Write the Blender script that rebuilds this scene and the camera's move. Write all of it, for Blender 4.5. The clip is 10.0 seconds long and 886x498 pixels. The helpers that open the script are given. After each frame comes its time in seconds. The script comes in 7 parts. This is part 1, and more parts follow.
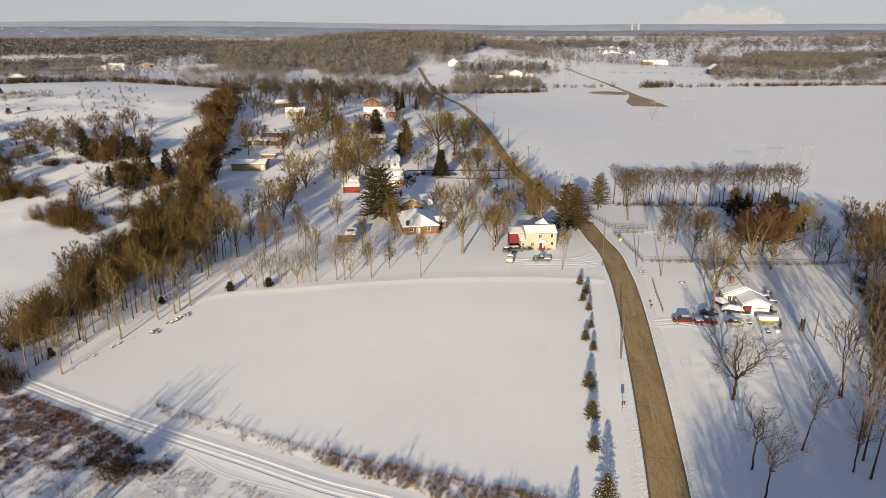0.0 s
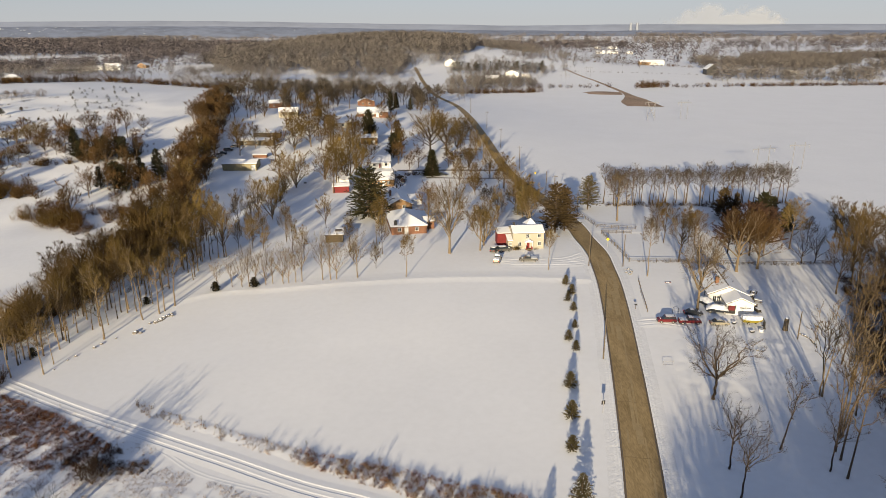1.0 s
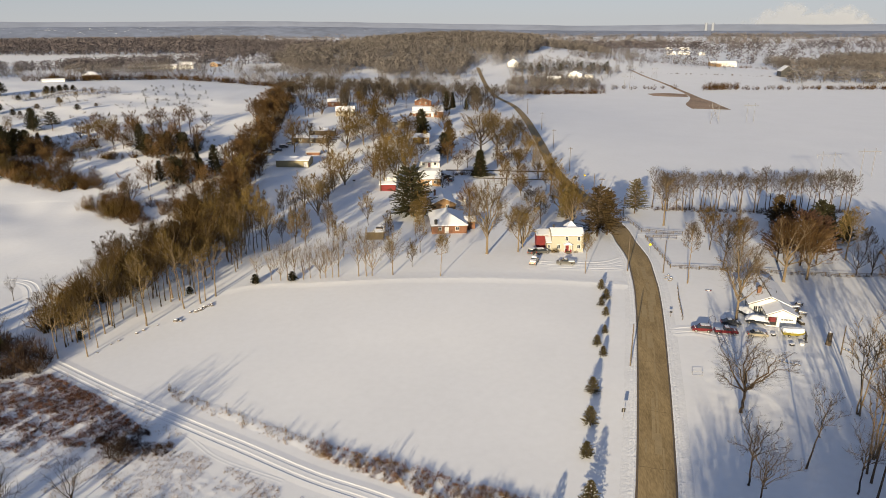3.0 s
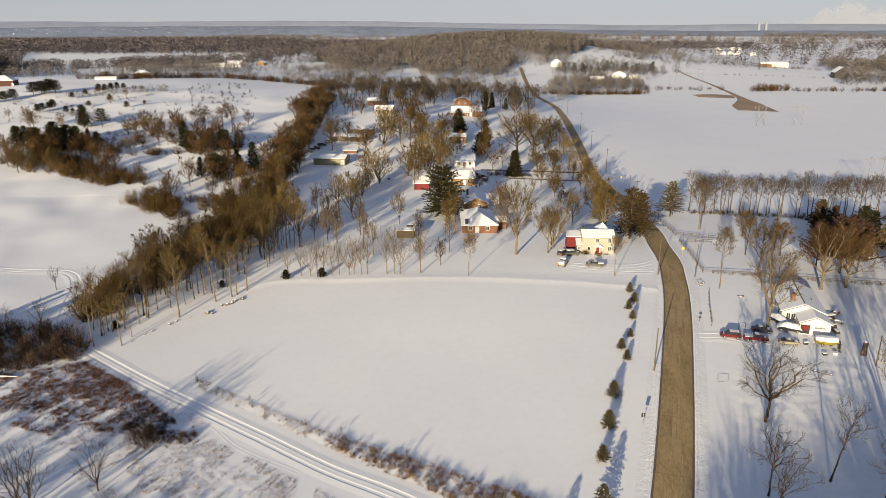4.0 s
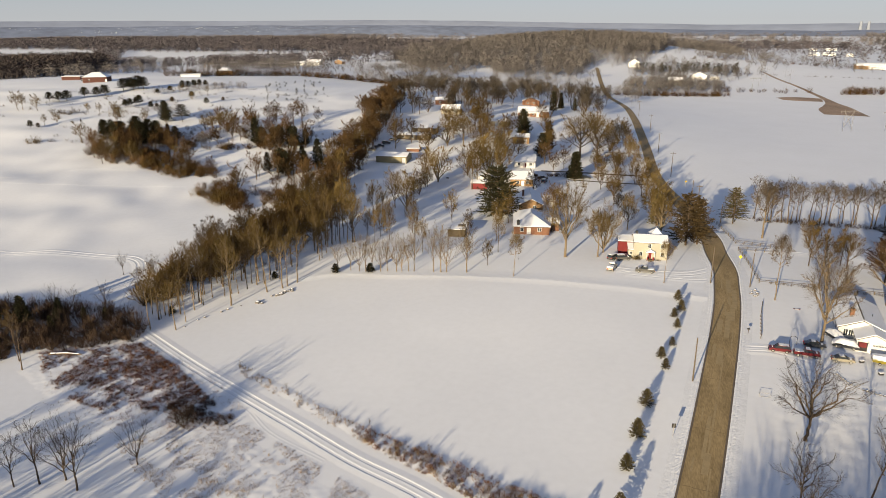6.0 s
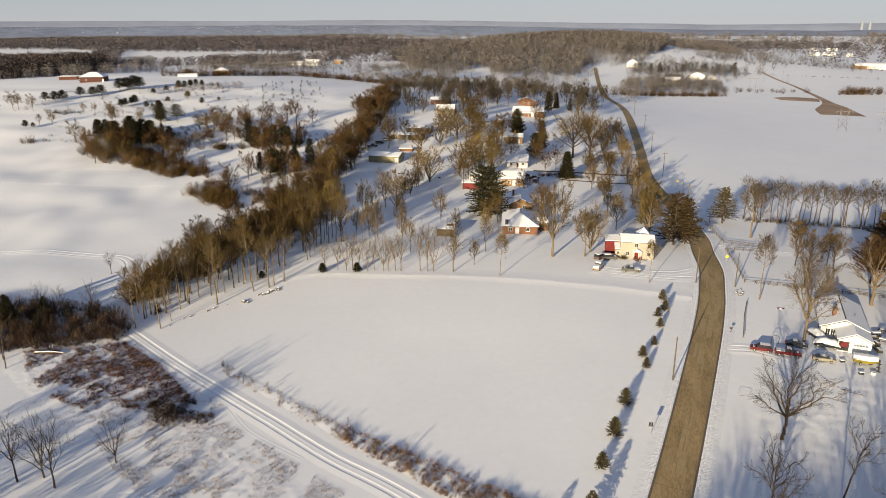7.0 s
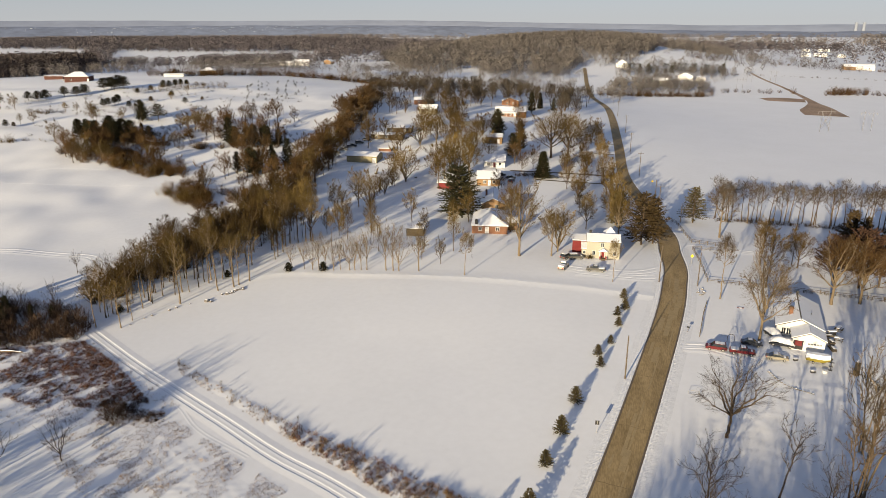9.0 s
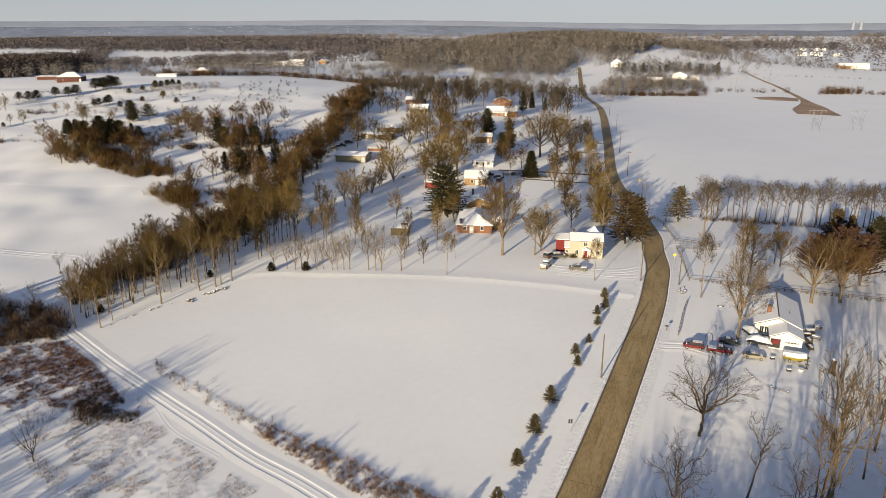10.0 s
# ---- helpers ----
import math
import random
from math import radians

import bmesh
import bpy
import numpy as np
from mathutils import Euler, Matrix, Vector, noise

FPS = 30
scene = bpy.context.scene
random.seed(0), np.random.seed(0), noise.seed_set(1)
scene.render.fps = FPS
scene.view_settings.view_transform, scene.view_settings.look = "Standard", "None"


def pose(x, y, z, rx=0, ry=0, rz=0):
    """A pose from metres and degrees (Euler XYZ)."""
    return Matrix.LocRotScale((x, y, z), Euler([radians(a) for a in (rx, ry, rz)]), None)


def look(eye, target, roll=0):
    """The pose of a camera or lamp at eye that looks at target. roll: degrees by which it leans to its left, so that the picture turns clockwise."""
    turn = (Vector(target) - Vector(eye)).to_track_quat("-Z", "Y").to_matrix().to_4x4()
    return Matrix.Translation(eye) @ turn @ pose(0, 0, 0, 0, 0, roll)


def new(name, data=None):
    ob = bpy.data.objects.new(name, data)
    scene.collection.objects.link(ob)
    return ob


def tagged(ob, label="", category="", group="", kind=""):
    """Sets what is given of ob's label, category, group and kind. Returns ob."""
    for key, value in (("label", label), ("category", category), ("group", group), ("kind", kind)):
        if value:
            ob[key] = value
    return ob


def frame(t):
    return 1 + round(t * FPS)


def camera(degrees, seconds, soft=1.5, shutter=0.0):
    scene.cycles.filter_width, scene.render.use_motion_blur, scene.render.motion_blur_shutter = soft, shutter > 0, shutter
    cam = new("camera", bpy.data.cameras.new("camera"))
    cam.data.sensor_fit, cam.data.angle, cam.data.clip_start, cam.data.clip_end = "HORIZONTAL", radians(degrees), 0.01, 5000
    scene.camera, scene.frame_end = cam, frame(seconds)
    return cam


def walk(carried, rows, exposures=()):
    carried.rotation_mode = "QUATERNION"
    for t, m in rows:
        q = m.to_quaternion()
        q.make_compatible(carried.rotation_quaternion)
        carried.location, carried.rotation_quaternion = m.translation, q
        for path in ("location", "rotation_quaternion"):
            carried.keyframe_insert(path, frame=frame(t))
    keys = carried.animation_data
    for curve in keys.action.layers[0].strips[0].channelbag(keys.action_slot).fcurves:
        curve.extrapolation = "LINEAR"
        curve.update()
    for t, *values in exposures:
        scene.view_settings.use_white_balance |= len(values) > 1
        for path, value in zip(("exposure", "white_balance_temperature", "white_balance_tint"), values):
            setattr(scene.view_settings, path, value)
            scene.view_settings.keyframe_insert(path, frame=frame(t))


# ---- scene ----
cam = camera(65.4, 10.0, soft=0.5)
PATH = [
    (0, (2.009, -0.329, 65.863), (2.071, 1.571, 65.243), -0.3),
    (0.5, (3.777, -0.374, 65.832), (3.842, 1.526, 65.212), -0.3),
    (1, (5.498, -0.408, 65.749), (5.562, 1.493, 65.129), -0.3),
    (1.5, (7.299, -0.408, 65.661), (7.352, 1.493, 65.041), -0.3),
    (2, (9.031, -0.56, 65.724), (9.04, 1.342, 65.104), -0.3),
    (2.5, (10.925, -0.665, 65.76), (10.87, 1.236, 65.141), -0.3),
    (4, (16.556, -0.992, 65.833), (16.316, 0.894, 65.214), -0.3),
    (4.5, (18.354, -0.961, 65.873), (18.054, 0.917, 65.254), -0.3),
    (5, (20.234, -0.96, 65.936), (19.874, 0.908, 65.317), -0.4),
    (5.5, (22.018, -0.961, 66.099), (21.599, 0.893, 65.478), -0.3),
    (5.7, (22.77, -0.88, 66.1), (22.327, 0.969, 65.48), -0.3),
    (6.8, (27.12, -0.31, 66.085), (26.664, 1.536, 65.465), -0.3),
    (7, (27.915, -0.199, 66.081), (27.46, 1.647, 65.461), -0.3),
    (7.5, (29.93, 0.099, 66.105), (29.478, 1.946, 65.485), -0.3),
    (8, (31.996, 0.506, 66.062), (31.545, 2.354, 65.442), -0.2),
    (8.5, (34.068, 0.947, 66.0), (33.62, 2.795, 65.38), -0.2),
    (9, (36.201, 1.364, 65.932), (35.755, 3.212, 65.313), -0.2),
    (9.5, (38.35, 1.759, 66.011), (37.906, 3.608, 65.39), -0.2),
    (10, (40.528, 2.282, 65.874), (40.085, 4.131, 65.254), -0.3),
]
walk(cam, [(t, look(eye, target, roll)) for t, eye, target, roll in PATH],
     exposures=[(0, 0.79), (10, 0.79)])

# ---- light ----
SUN_AZ, SUN_EL = 195.5, 10.6      # degrees, clockwise from +y
world = bpy.data.worlds.new("winter_sky")
scene.world = world
world.use_nodes = True
wn = world.node_tree
sky = wn.nodes.new("ShaderNodeTexSky")
sky.sky_type, sky.sun_disc = 'NISHITA', False
sky.sun_elevation, sky.sun_rotation = radians(SUN_EL), radians(SUN_AZ)
sky.altitude, sky.air_density, sky.dust_density, sky.ozone_density = 250.0, 1.0, 0.1, 3.6
calm = wn.nodes.new("ShaderNodeHueSaturation")      # thin winter haze takes most of the colour out of the sky
calm.inputs["Saturation"].default_value = 0.62
cool = wn.nodes.new("ShaderNodeMix")
cool.data_type, cool.blend_type = 'RGBA', 'MULTIPLY'
cool.inputs["Factor"].default_value, cool.inputs["B"].default_value = 1.0, (0.93, 0.97, 1.20, 1)
veil = wn.nodes.new("ShaderNodeMix")      # even grey veil of thin high cloud
veil.data_type = 'RGBA'
veil.inputs["Factor"].default_value, veil.inputs["B"].default_value = 0.42, (1.95, 2.40, 3.20, 1)
rise, up = wn.nodes.new("ShaderNodeSeparateXYZ"), wn.nodes.new("ShaderNodeMapRange")
up.inputs["From Min"].default_value, up.inputs["From Max"].default_value, up.inputs["To Min"].default_value, up.inputs["To Max"].default_value = 0.0, 0.13, 0.80, 0.0
mist = wn.nodes.new("ShaderNodeMix")      # pale grey mist that rings the horizon
mist.data_type = 'RGBA'
mist.inputs["B"].default_value = (4.65, 4.72, 4.75, 1)
wn.links.new(wn.nodes.new("ShaderNodeTexCoord").outputs["Generated"], rise.inputs[0]), wn.links.new(rise.outputs["Z"], up.inputs["Value"]), wn.links.new(up.outputs[0], mist.inputs["Factor"])
wn.links.new(veil.outputs["Result"], mist.inputs["A"]), wn.links.new(mist.outputs["Result"], wn.nodes["Background"].inputs[0])
wn.links.new(sky.outputs[0], calm.inputs["Color"]), wn.links.new(calm.outputs[0], cool.inputs["A"]), wn.links.new(cool.outputs["Result"], veil.inputs["A"])
wn.nodes["Background"].inputs[1].default_value = 0.068
sun = new("sun", bpy.data.lights.new("sun", 'SUN'))
sun.data.energy, sun.data.angle, sun.data.color = 4.7, radians(0.55), (1.0, 0.84, 0.575)
sd = Vector((math.sin(radians(SUN_AZ)) * math.cos(radians(SUN_EL)), math.cos(radians(SUN_AZ)) * math.cos(radians(SUN_EL)), math.sin(radians(SUN_EL))))
sun.matrix_world = look(sd * 300, (0, 0, 0))

# ---- materials ----
def mat(name, color, rough=0.8, var=0.25, scale=1.0, fine=12.0, bump=0.3, metal=0.0, rand=0.0, tint=None, spec=0.3, stretch=(1, 1, 1)):
    """A surface with two scales of colour variation and a fine relief."""
    m = bpy.data.materials.new(name)
    m.use_nodes = True
    nt, b = m.node_tree, m.node_tree.nodes["Principled BSDF"]
    N, L = nt.nodes.new, nt.links.new
    b.inputs["Roughness"].default_value, b.inputs["Metallic"].default_value = rough, metal
    b.inputs["Specular IOR Level"].default_value = spec
    tc, mp = N("ShaderNodeTexCoord"), N("ShaderNodeMapping")
    mp.inputs["Scale"].default_value = stretch
    L(tc.outputs["Object"], mp.inputs[0])
    n1, n2 = N("ShaderNodeTexNoise"), N("ShaderNodeTexNoise")
    n1.inputs["Scale"].default_value, n1.inputs["Detail"].default_value = scale, 4
    n2.inputs["Scale"].default_value, n2.inputs["Detail"].default_value = fine, 3
    L(mp.outputs[0], n1.inputs[0]), L(mp.outputs[0], n2.inputs[0])
    add = N("ShaderNodeMath")
    add.operation = 'ADD'
    L(n1.outputs[0], add.inputs[0]), L(n2.outputs[0], add.inputs[1])
    last = add.outputs[0]
    if rand:
        info, mul, a2 = N("ShaderNodeObjectInfo"), N("ShaderNodeMath"), N("ShaderNodeMath")
        mul.operation, a2.operation = 'MULTIPLY_ADD', 'ADD'
        mul.inputs[1].default_value, mul.inputs[2].default_value = rand, -rand / 2
        L(info.outputs["Random"], mul.inputs[0]), L(last, a2.inputs[0]), L(mul.outputs[0], a2.inputs[1])
        last = a2.outputs[0]
    ramp = N("ShaderNodeValToRGB")
    c = Vector(color)
    t = Vector(tint) if tint else c
    lo, hi = c * (1 - var), t * (1 + var)
    e = ramp.color_ramp.elements
    e[0].position, e[0].color = 0.65, (*lo, 1)
    e[1].position, e[1].color = 1.35, (*[min(v, 0.95) for v in hi], 1)
    e[1].position = 1.0
    rng = N("ShaderNodeMapRange")
    rng.inputs[1].default_value, rng.inputs[2].default_value = 0.6, 1.4
    L(last, rng.inputs[0]), L(rng.outputs[0], ramp.inputs[0])
    e[0].position = 0.0
    L(ramp.outputs[0], b.inputs["Base Color"])
    if bump:
        bp = N("ShaderNodeBump")
        bp.inputs["Strength"].default_value, bp.inputs["Distance"].default_value = bump, 0.05
        L(add.outputs[0], bp.inputs["Height"]), L(bp.outputs[0], b.inputs["Normal"])
    return m


def glass_mat(name, color=(0.02, 0.025, 0.03)):
    m = mat(name, color, rough=0.06, var=0.1, bump=0, spec=0.6)
    return m


SNOW = mat("snow", (0.80, 0.80, 0.81), rough=0.65, var=0.035, scale=0.05, fine=0.7, bump=0.14, spec=0.2)
SNOW_ROUGH = mat("trampled_snow", (0.76, 0.76, 0.77), rough=0.7, var=0.08, scale=0.8, fine=4, bump=0.5, spec=0.2)
SNOW_ROOF = mat("roof_snow", (0.80, 0.80, 0.81), rough=0.7, var=0.05, scale=0.4, fine=4, bump=0.4, spec=0.2)
ROAD = mat("worn_asphalt", (0.265, 0.183, 0.080), rough=0.8, var=0.38, scale=0.45, fine=4, bump=0.3, stretch=(1, 0.22, 1), tint=(0.29, 0.21, 0.105))
ROAD_MEND = mat("mended_asphalt", (0.20, 0.142, 0.070), rough=0.85, var=0.25, scale=1.0, fine=9, bump=0.3)
ROAD_PATCH = mat("dry_asphalt_patch", (0.315, 0.235, 0.125), rough=0.85, var=0.2, scale=1.0, fine=9, bump=0.3)
ROAD_EDGE = mat("wet_road_edge", (0.13, 0.10, 0.068), rough=0.5, var=0.3, scale=1.0, fine=9, bump=0.5)
BARK = mat("grey_brown_bark", (0.088, 0.061, 0.038), rough=0.9, var=0.3, scale=0.6, fine=5, bump=0.6, rand=0.5)
BARK_DARK = mat("dark_grey_bark", (0.050, 0.037, 0.028), rough=0.9, var=0.3, scale=0.6, fine=5, bump=0.6, rand=0.3)
BARK_PALE = mat("pale_tan_bark", (0.165, 0.122, 0.076), rough=0.9, var=0.3, scale=0.6, fine=5, bump=0.6, rand=0.4)
TWIG = mat("tan_twigs", (0.098, 0.064, 0.021), rough=0.9, var=0.3, scale=0.3, fine=3, bump=0, rand=0.6, spec=0.05)
TWIG_PALE = mat("pale_twigs", (0.126, 0.086, 0.029), rough=0.9, var=0.3, scale=0.3, fine=3, bump=0, rand=0.6, spec=0.05)
TWIG_RED = mat("russet_twigs", (0.084, 0.049, 0.020), rough=0.9, var=0.35, scale=0.3, fine=3, bump=0, rand=0.6, spec=0.05)
TWIG_ASH = mat("ash_brown_twigs", (0.088, 0.065, 0.040), rough=0.9, var=0.3, scale=0.3, fine=3, bump=0, rand=0.5, spec=0.05)
TWIG_GREY = mat("grey_twigs", (0.088, 0.072, 0.054), rough=0.9, var=0.3, scale=0.3, fine=3, bump=0, rand=0.5, spec=0.05)
TWIG_OLIVE = mat("olive_brown_twigs", (0.078, 0.050, 0.019), rough=0.9, var=0.35, scale=0.3, fine=3, bump=0, rand=0.4, spec=0.05)
TWIG_DARK = mat("dark_grey_twigs", (0.052, 0.041, 0.031), rough=0.9, var=0.3, scale=0.3, fine=3, bump=0, rand=0.4, spec=0.05)
NEEDLE = mat("dark_green_needles", (0.024, 0.023, 0.013), rough=0.75, var=0.5, scale=0.6, fine=4, bump=0, rand=0.6, tint=(0.034, 0.032, 0.016), spec=0.04)
NEEDLE_BROWN = mat("winter_bronze_needles", (0.072, 0.049, 0.023), rough=0.8, var=0.45, scale=0.6, fine=4, bump=0, rand=0.5, spec=0.05)
NEEDLE_BLUE = mat("spruce_needles", (0.085, 0.070, 0.034), rough=0.75, var=0.45, scale=0.8, fine=5, bump=0, rand=0.4, tint=(0.105, 0.086, 0.042), spec=0.04)
OAKLEAF = mat("dead_oak_leaves", (0.058, 0.029, 0.017), rough=0.9, var=0.4, scale=0.5, fine=4, bump=0)
GRASS = mat("dead_grass", (0.215, 0.142, 0.075), rough=0.95, var=0.35, scale=0.3, fine=3, bump=0)
# dark brown brush; the shade within thickets is put into its colour
DARKBRUSH = mat("shade_darkened_brush", (0.06, 0.037, 0.024), rough=0.95, var=0.4, scale=0.3, fine=3, bump=0)
GRASS_RED = mat("red_brown_weeds", (0.125, 0.060, 0.034), rough=0.95, var=0.4, scale=0.3, fine=3, bump=0)
# aerial haze of the distance is painted into these two woodland colours
WOODS_RIDGE = mat("hazed_ridge_woodland", (0.104, 0.090, 0.094), rough=0.95, var=0.35, scale=0.006, fine=0.1, bump=0)
WOODS_FAR = mat("hazed_far_woodland", (0.135, 0.12, 0.116), rough=0.95, var=0.3, scale=0.006, fine=0.1, bump=0, tint=(0.185, 0.162, 0.153))
WOODS_DARK = mat("dark_brown_woodland", (0.058, 0.046, 0.042), rough=0.95, var=0.35, scale=0.012, fine=0.15, bump=0)
# greyed partly as bark, partly with distance haze put into the colour
WOODS = mat("bare_woodland", (0.112, 0.098, 0.093), rough=0.95, var=0.35, scale=0.012, fine=0.15, bump=0, tint=(0.135, 0.119, 0.108))
YELLOW = mat("cream_yellow_siding", (0.37, 0.335, 0.26), rough=0.7, var=0.06, scale=0.5, fine=4, bump=0.2)
WHITE = mat("white_siding", (0.66, 0.65, 0.62), rough=0.6, var=0.05, scale=0.5, fine=4, bump=0.2)
REDPAINT = mat("barn_red_paint", (0.15, 0.016, 0.016), rough=0.7, var=0.2, scale=0.6, fine=5, bump=0.2)
BRICK_DARK = mat("weathered_dark_brick", (0.085, 0.036, 0.026), rough=0.85, var=0.25, scale=0.8, fine=8, bump=0.4)
BRICK = mat("orange_brown_brick", (0.17, 0.082, 0.047), rough=0.85, var=0.25, scale=0.8, fine=8, bump=0.4)
TAN = mat("tan_siding", (0.25, 0.15, 0.07), rough=0.75, var=0.12, scale=0.5, fine=5, bump=0.2)
WOOD = mat("weathered_wood", (0.12, 0.092, 0.058), rough=0.85, var=0.3, scale=0.7, fine=6, bump=0.4)
SHINGLE = mat("dark_shingles", (0.10, 0.085, 0.075), rough=0.9, var=0.25, scale=1, fine=8, bump=0.5)
TINSIDE = mat("khaki_metal_siding", (0.24, 0.205, 0.115), rough=0.6, var=0.08, scale=0.5, fine=5, bump=0.15)
DARK = mat("dark_metal", (0.035, 0.033, 0.032), rough=0.5, var=0.3, scale=1, fine=6, bump=0.2)
POLE = mat("utility_pole_wood", (0.11, 0.085, 0.06), rough=0.9, var=0.3, scale=0.6, fine=6, bump=0.3)
STEEL = mat("galvanised_steel", (0.34, 0.325, 0.30), rough=0.55, var=0.1, scale=1, fine=6, bump=0.1, metal=0.2)
PANE = glass_mat("window_glass")
SIGN_Y = mat("yellow_sign", (0.80, 0.58, 0.03), rough=0.5, var=0.05, bump=0)
STONE = mat("snowy_stone", (0.20, 0.18, 0.16), rough=0.9, var=0.3, scale=1, fine=5, bump=0.6)
RUBBER = mat("tyre_rubber", (0.02, 0.02, 0.02), rough=0.85, var=0.2, bump=0.1)


def paint(name, color):
    return mat(name, color, rough=0.3, var=0.08, scale=0.6, fine=4, bump=0, spec=0.5)


CAR_RED, CAR_BLACK, CAR_SILVER = paint("red_car_paint", (0.11, 0.008, 0.01)), paint("black_car_paint", (0.025, 0.028, 0.035)), paint("champagne_car_paint", (0.26, 0.23, 0.17))
CAR_GREY, CAR_WHITE, BOAT_YELLOW = paint("dark_grey_truck_paint", (0.09, 0.085, 0.075)), paint("cream_truck_paint", (0.42, 0.37, 0.29)), paint("yellow_hull_paint", (0.24, 0.19, 0.025))
LENS_RED = paint("red_lamp_lens", (0.5, 0.02, 0.02))


# ---- geometry helpers ----
class Geo:
    """Vertices and faces that become one mesh."""

    def __init__(self):
        self.v, self.f = [], []

    def mesh(self, name, smooth=False):
        me = bpy.data.meshes.new(name)
        me.from_pydata([tuple(p) for p in self.v], [], self.f)
        me.update()
        if smooth:
            me.polygons.foreach_set("use_smooth", [True] * len(me.polygons))
        return me

    def box(self, x0, x1, y0, y1, z0, z1):
        n = len(self.v)
        self.v += [(x, y, z) for z in (z0, z1) for y in (y0, y1) for x in (x0, x1)]
        self.f += [tuple(n + i for i in q) for q in ((0, 2, 3, 1), (4, 5, 7, 6), (0, 1, 5, 4), (2, 6, 7, 3), (0, 4, 6, 2), (1, 3, 7, 5))]
        return self

    def prism(self, poly, y0, y1):
        """A polygon in x and z, drawn out from y0 to y1."""
        n, k = len(self.v), len(poly)
        self.v += [(x, y0, z) for x, z in poly] + [(x, y1, z) for x, z in poly]
        self.f += [tuple(range(n, n + k)), tuple(range(n + 2 * k - 1, n + k - 1, -1))]
        self.f += [(n + i, n + k + i, n + k + (i + 1) % k, n + (i + 1) % k) for i in range(k)]
        return self

    def tube(self, pts, radii, sides=5, cap=True):
        n0 = len(self.v)
        up = Vector((0.31, 0.17, 0.93))
        for i, p in enumerate(pts):
            d = (pts[min(i + 1, len(pts) - 1)] - pts[max(i - 1, 0)])
            d = d.normalized() if d.length > 1e-6 else Vector((0, 0, 1))
            a = d.cross(up if abs(d.dot(up)) < 0.95 else Vector((1, 0, 0))).normalized()
            b = d.cross(a)
            for k in range(sides):
                w = 2 * math.pi * k / sides
                self.v.append(p + (a * math.cos(w) + b * math.sin(w)) * radii[i])
        for i in range(len(pts) - 1):
            for k in range(sides):
                q, r = n0 + i * sides + k, n0 + i * sides + (k + 1) % sides
                self.f.append((q, r, r + sides, q + sides))
        if cap:
            self.f.append(tuple(n0 + (len(pts) - 1) * sides + k for k in range(sides)))
        return self

    def spike(self, p, q, w):
        """A folded, pointed twig from p to q."""
        d = q - p
        a = d.cross(Vector((0.3, 0.5, 0.8)))
        a = a.normalized() * w if a.length > 1e-6 else Vector((w, 0, 0))
        b = d.cross(a)
        b = b.normalized() * w if b.length > 1e-6 else Vector((0, w, 0))
        n = len(self.v)
        self.v += [p + a, p - a * 0.5 + b * 0.87, p - a * 0.5 - b * 0.87, q]
        self.f += [(n, n + 1, n + 3), (n + 1, n + 2, n + 3)]
        return self

    def leaf(self, p, d, s, w):
        """A small folded spray of needles or leaves: four triangles with depth."""
        side = d.cross(Vector((0, 0, 1)))
        side = side.normalized() if side.length > 1e-6 else Vector((1, 0, 0))
        upv = side.cross(d).normalized()
        n = len(self.v)
        m = p + d * s * 0.45
        self.v += [p, m + side * w, m - side * w, p + d * s, m + upv * w * 0.55]
        self.f += [(n, n + 1, n + 4), (n, n + 4, n + 2), (n + 1, n + 3, n + 4), (n + 4, n + 3, n + 2)]
        return self


def part(name, geo, material, parent, label="", smooth=False):
    me = geo.mesh(name, smooth) if isinstance(geo, Geo) else geo
    if not me.materials:
        me.materials.append(material)
    ob = new(name, me)
    ob.parent = parent
    if label:
        tagged(ob, label)
    return ob


def thing(name, m, label, category, group="", kind=""):
    ob = new(name)
    ob.empty_display_size = 0.2
    ob.matrix_world = m
    return tagged(ob, label, category, group, kind)


def solid(name, geo, material, label, category, kind="structure", smooth=False, m=None):
    me = geo.mesh(name, smooth)
    me.materials.append(material)
    ob = new(name, me)
    if m is not None:
        ob.matrix_world = m
    return tagged(ob, label, category, "", kind)


# ---- the lie of the land ----
HILLS = ((-320, 480, 150, 16.4), (-60, 420, 100, 10.2), (60, 1250, 230, 32), (-10, 180, 50, 2.3), (-280, 820, 260, 11.3),
         (70, 170, 50, 2.4), (0, 70, 60, -1.0), (-70, 125, 40, -0.3), (30, 290, 80, 1.7), (20, 560, 150, 1.0),
         (-220, 200, 110, 0.6), (-600, 400, 250, 12.4), (-700, 1720, 380, 17), (-1500, 1720, 450, 19), (-150, 1250, 350, 8), (270, 1290, 140, -15))


def gz(x, y):
    z = -2.0
    for a, b, s, v in HILLS:
        z += v * math.exp(-((x - a) ** 2 + (y - b) ** 2) / (2 * s * s))
    west = 0.50 * noise.noise(Vector((x / 11, y / 17, 11))) + 1.15 * noise.noise(Vector((x / 34, y / 26, 5)))
    z += west * min(1.0, max(0.0, (-x - 95) / 40)) * min(1.0, max(0.0, (700 - y) / 200))
    near = math.exp(-((x * x + (y - 150) ** 2) / 250000))
    return z + near * (0.05 * noise.noise(Vector((x / 14, y / 14, 3))) + 0.25 * noise.noise(Vector((x / 45, y / 45, 7))))


def steps(lo, hi, step, far, grow=1.13):
    s = list(np.arange(lo, hi + 0.01, step))
    d = step
    while s[-1] < far:
        d *= grow
        s.append(s[-1] + d)
    d = step
    while s[0] > -far:
        d *= grow
        s.insert(0, s[0] - d)
    return s


gx, gy = steps(-235, 235, 2.5, 4900), steps(20, 420, 2.5, 4900)


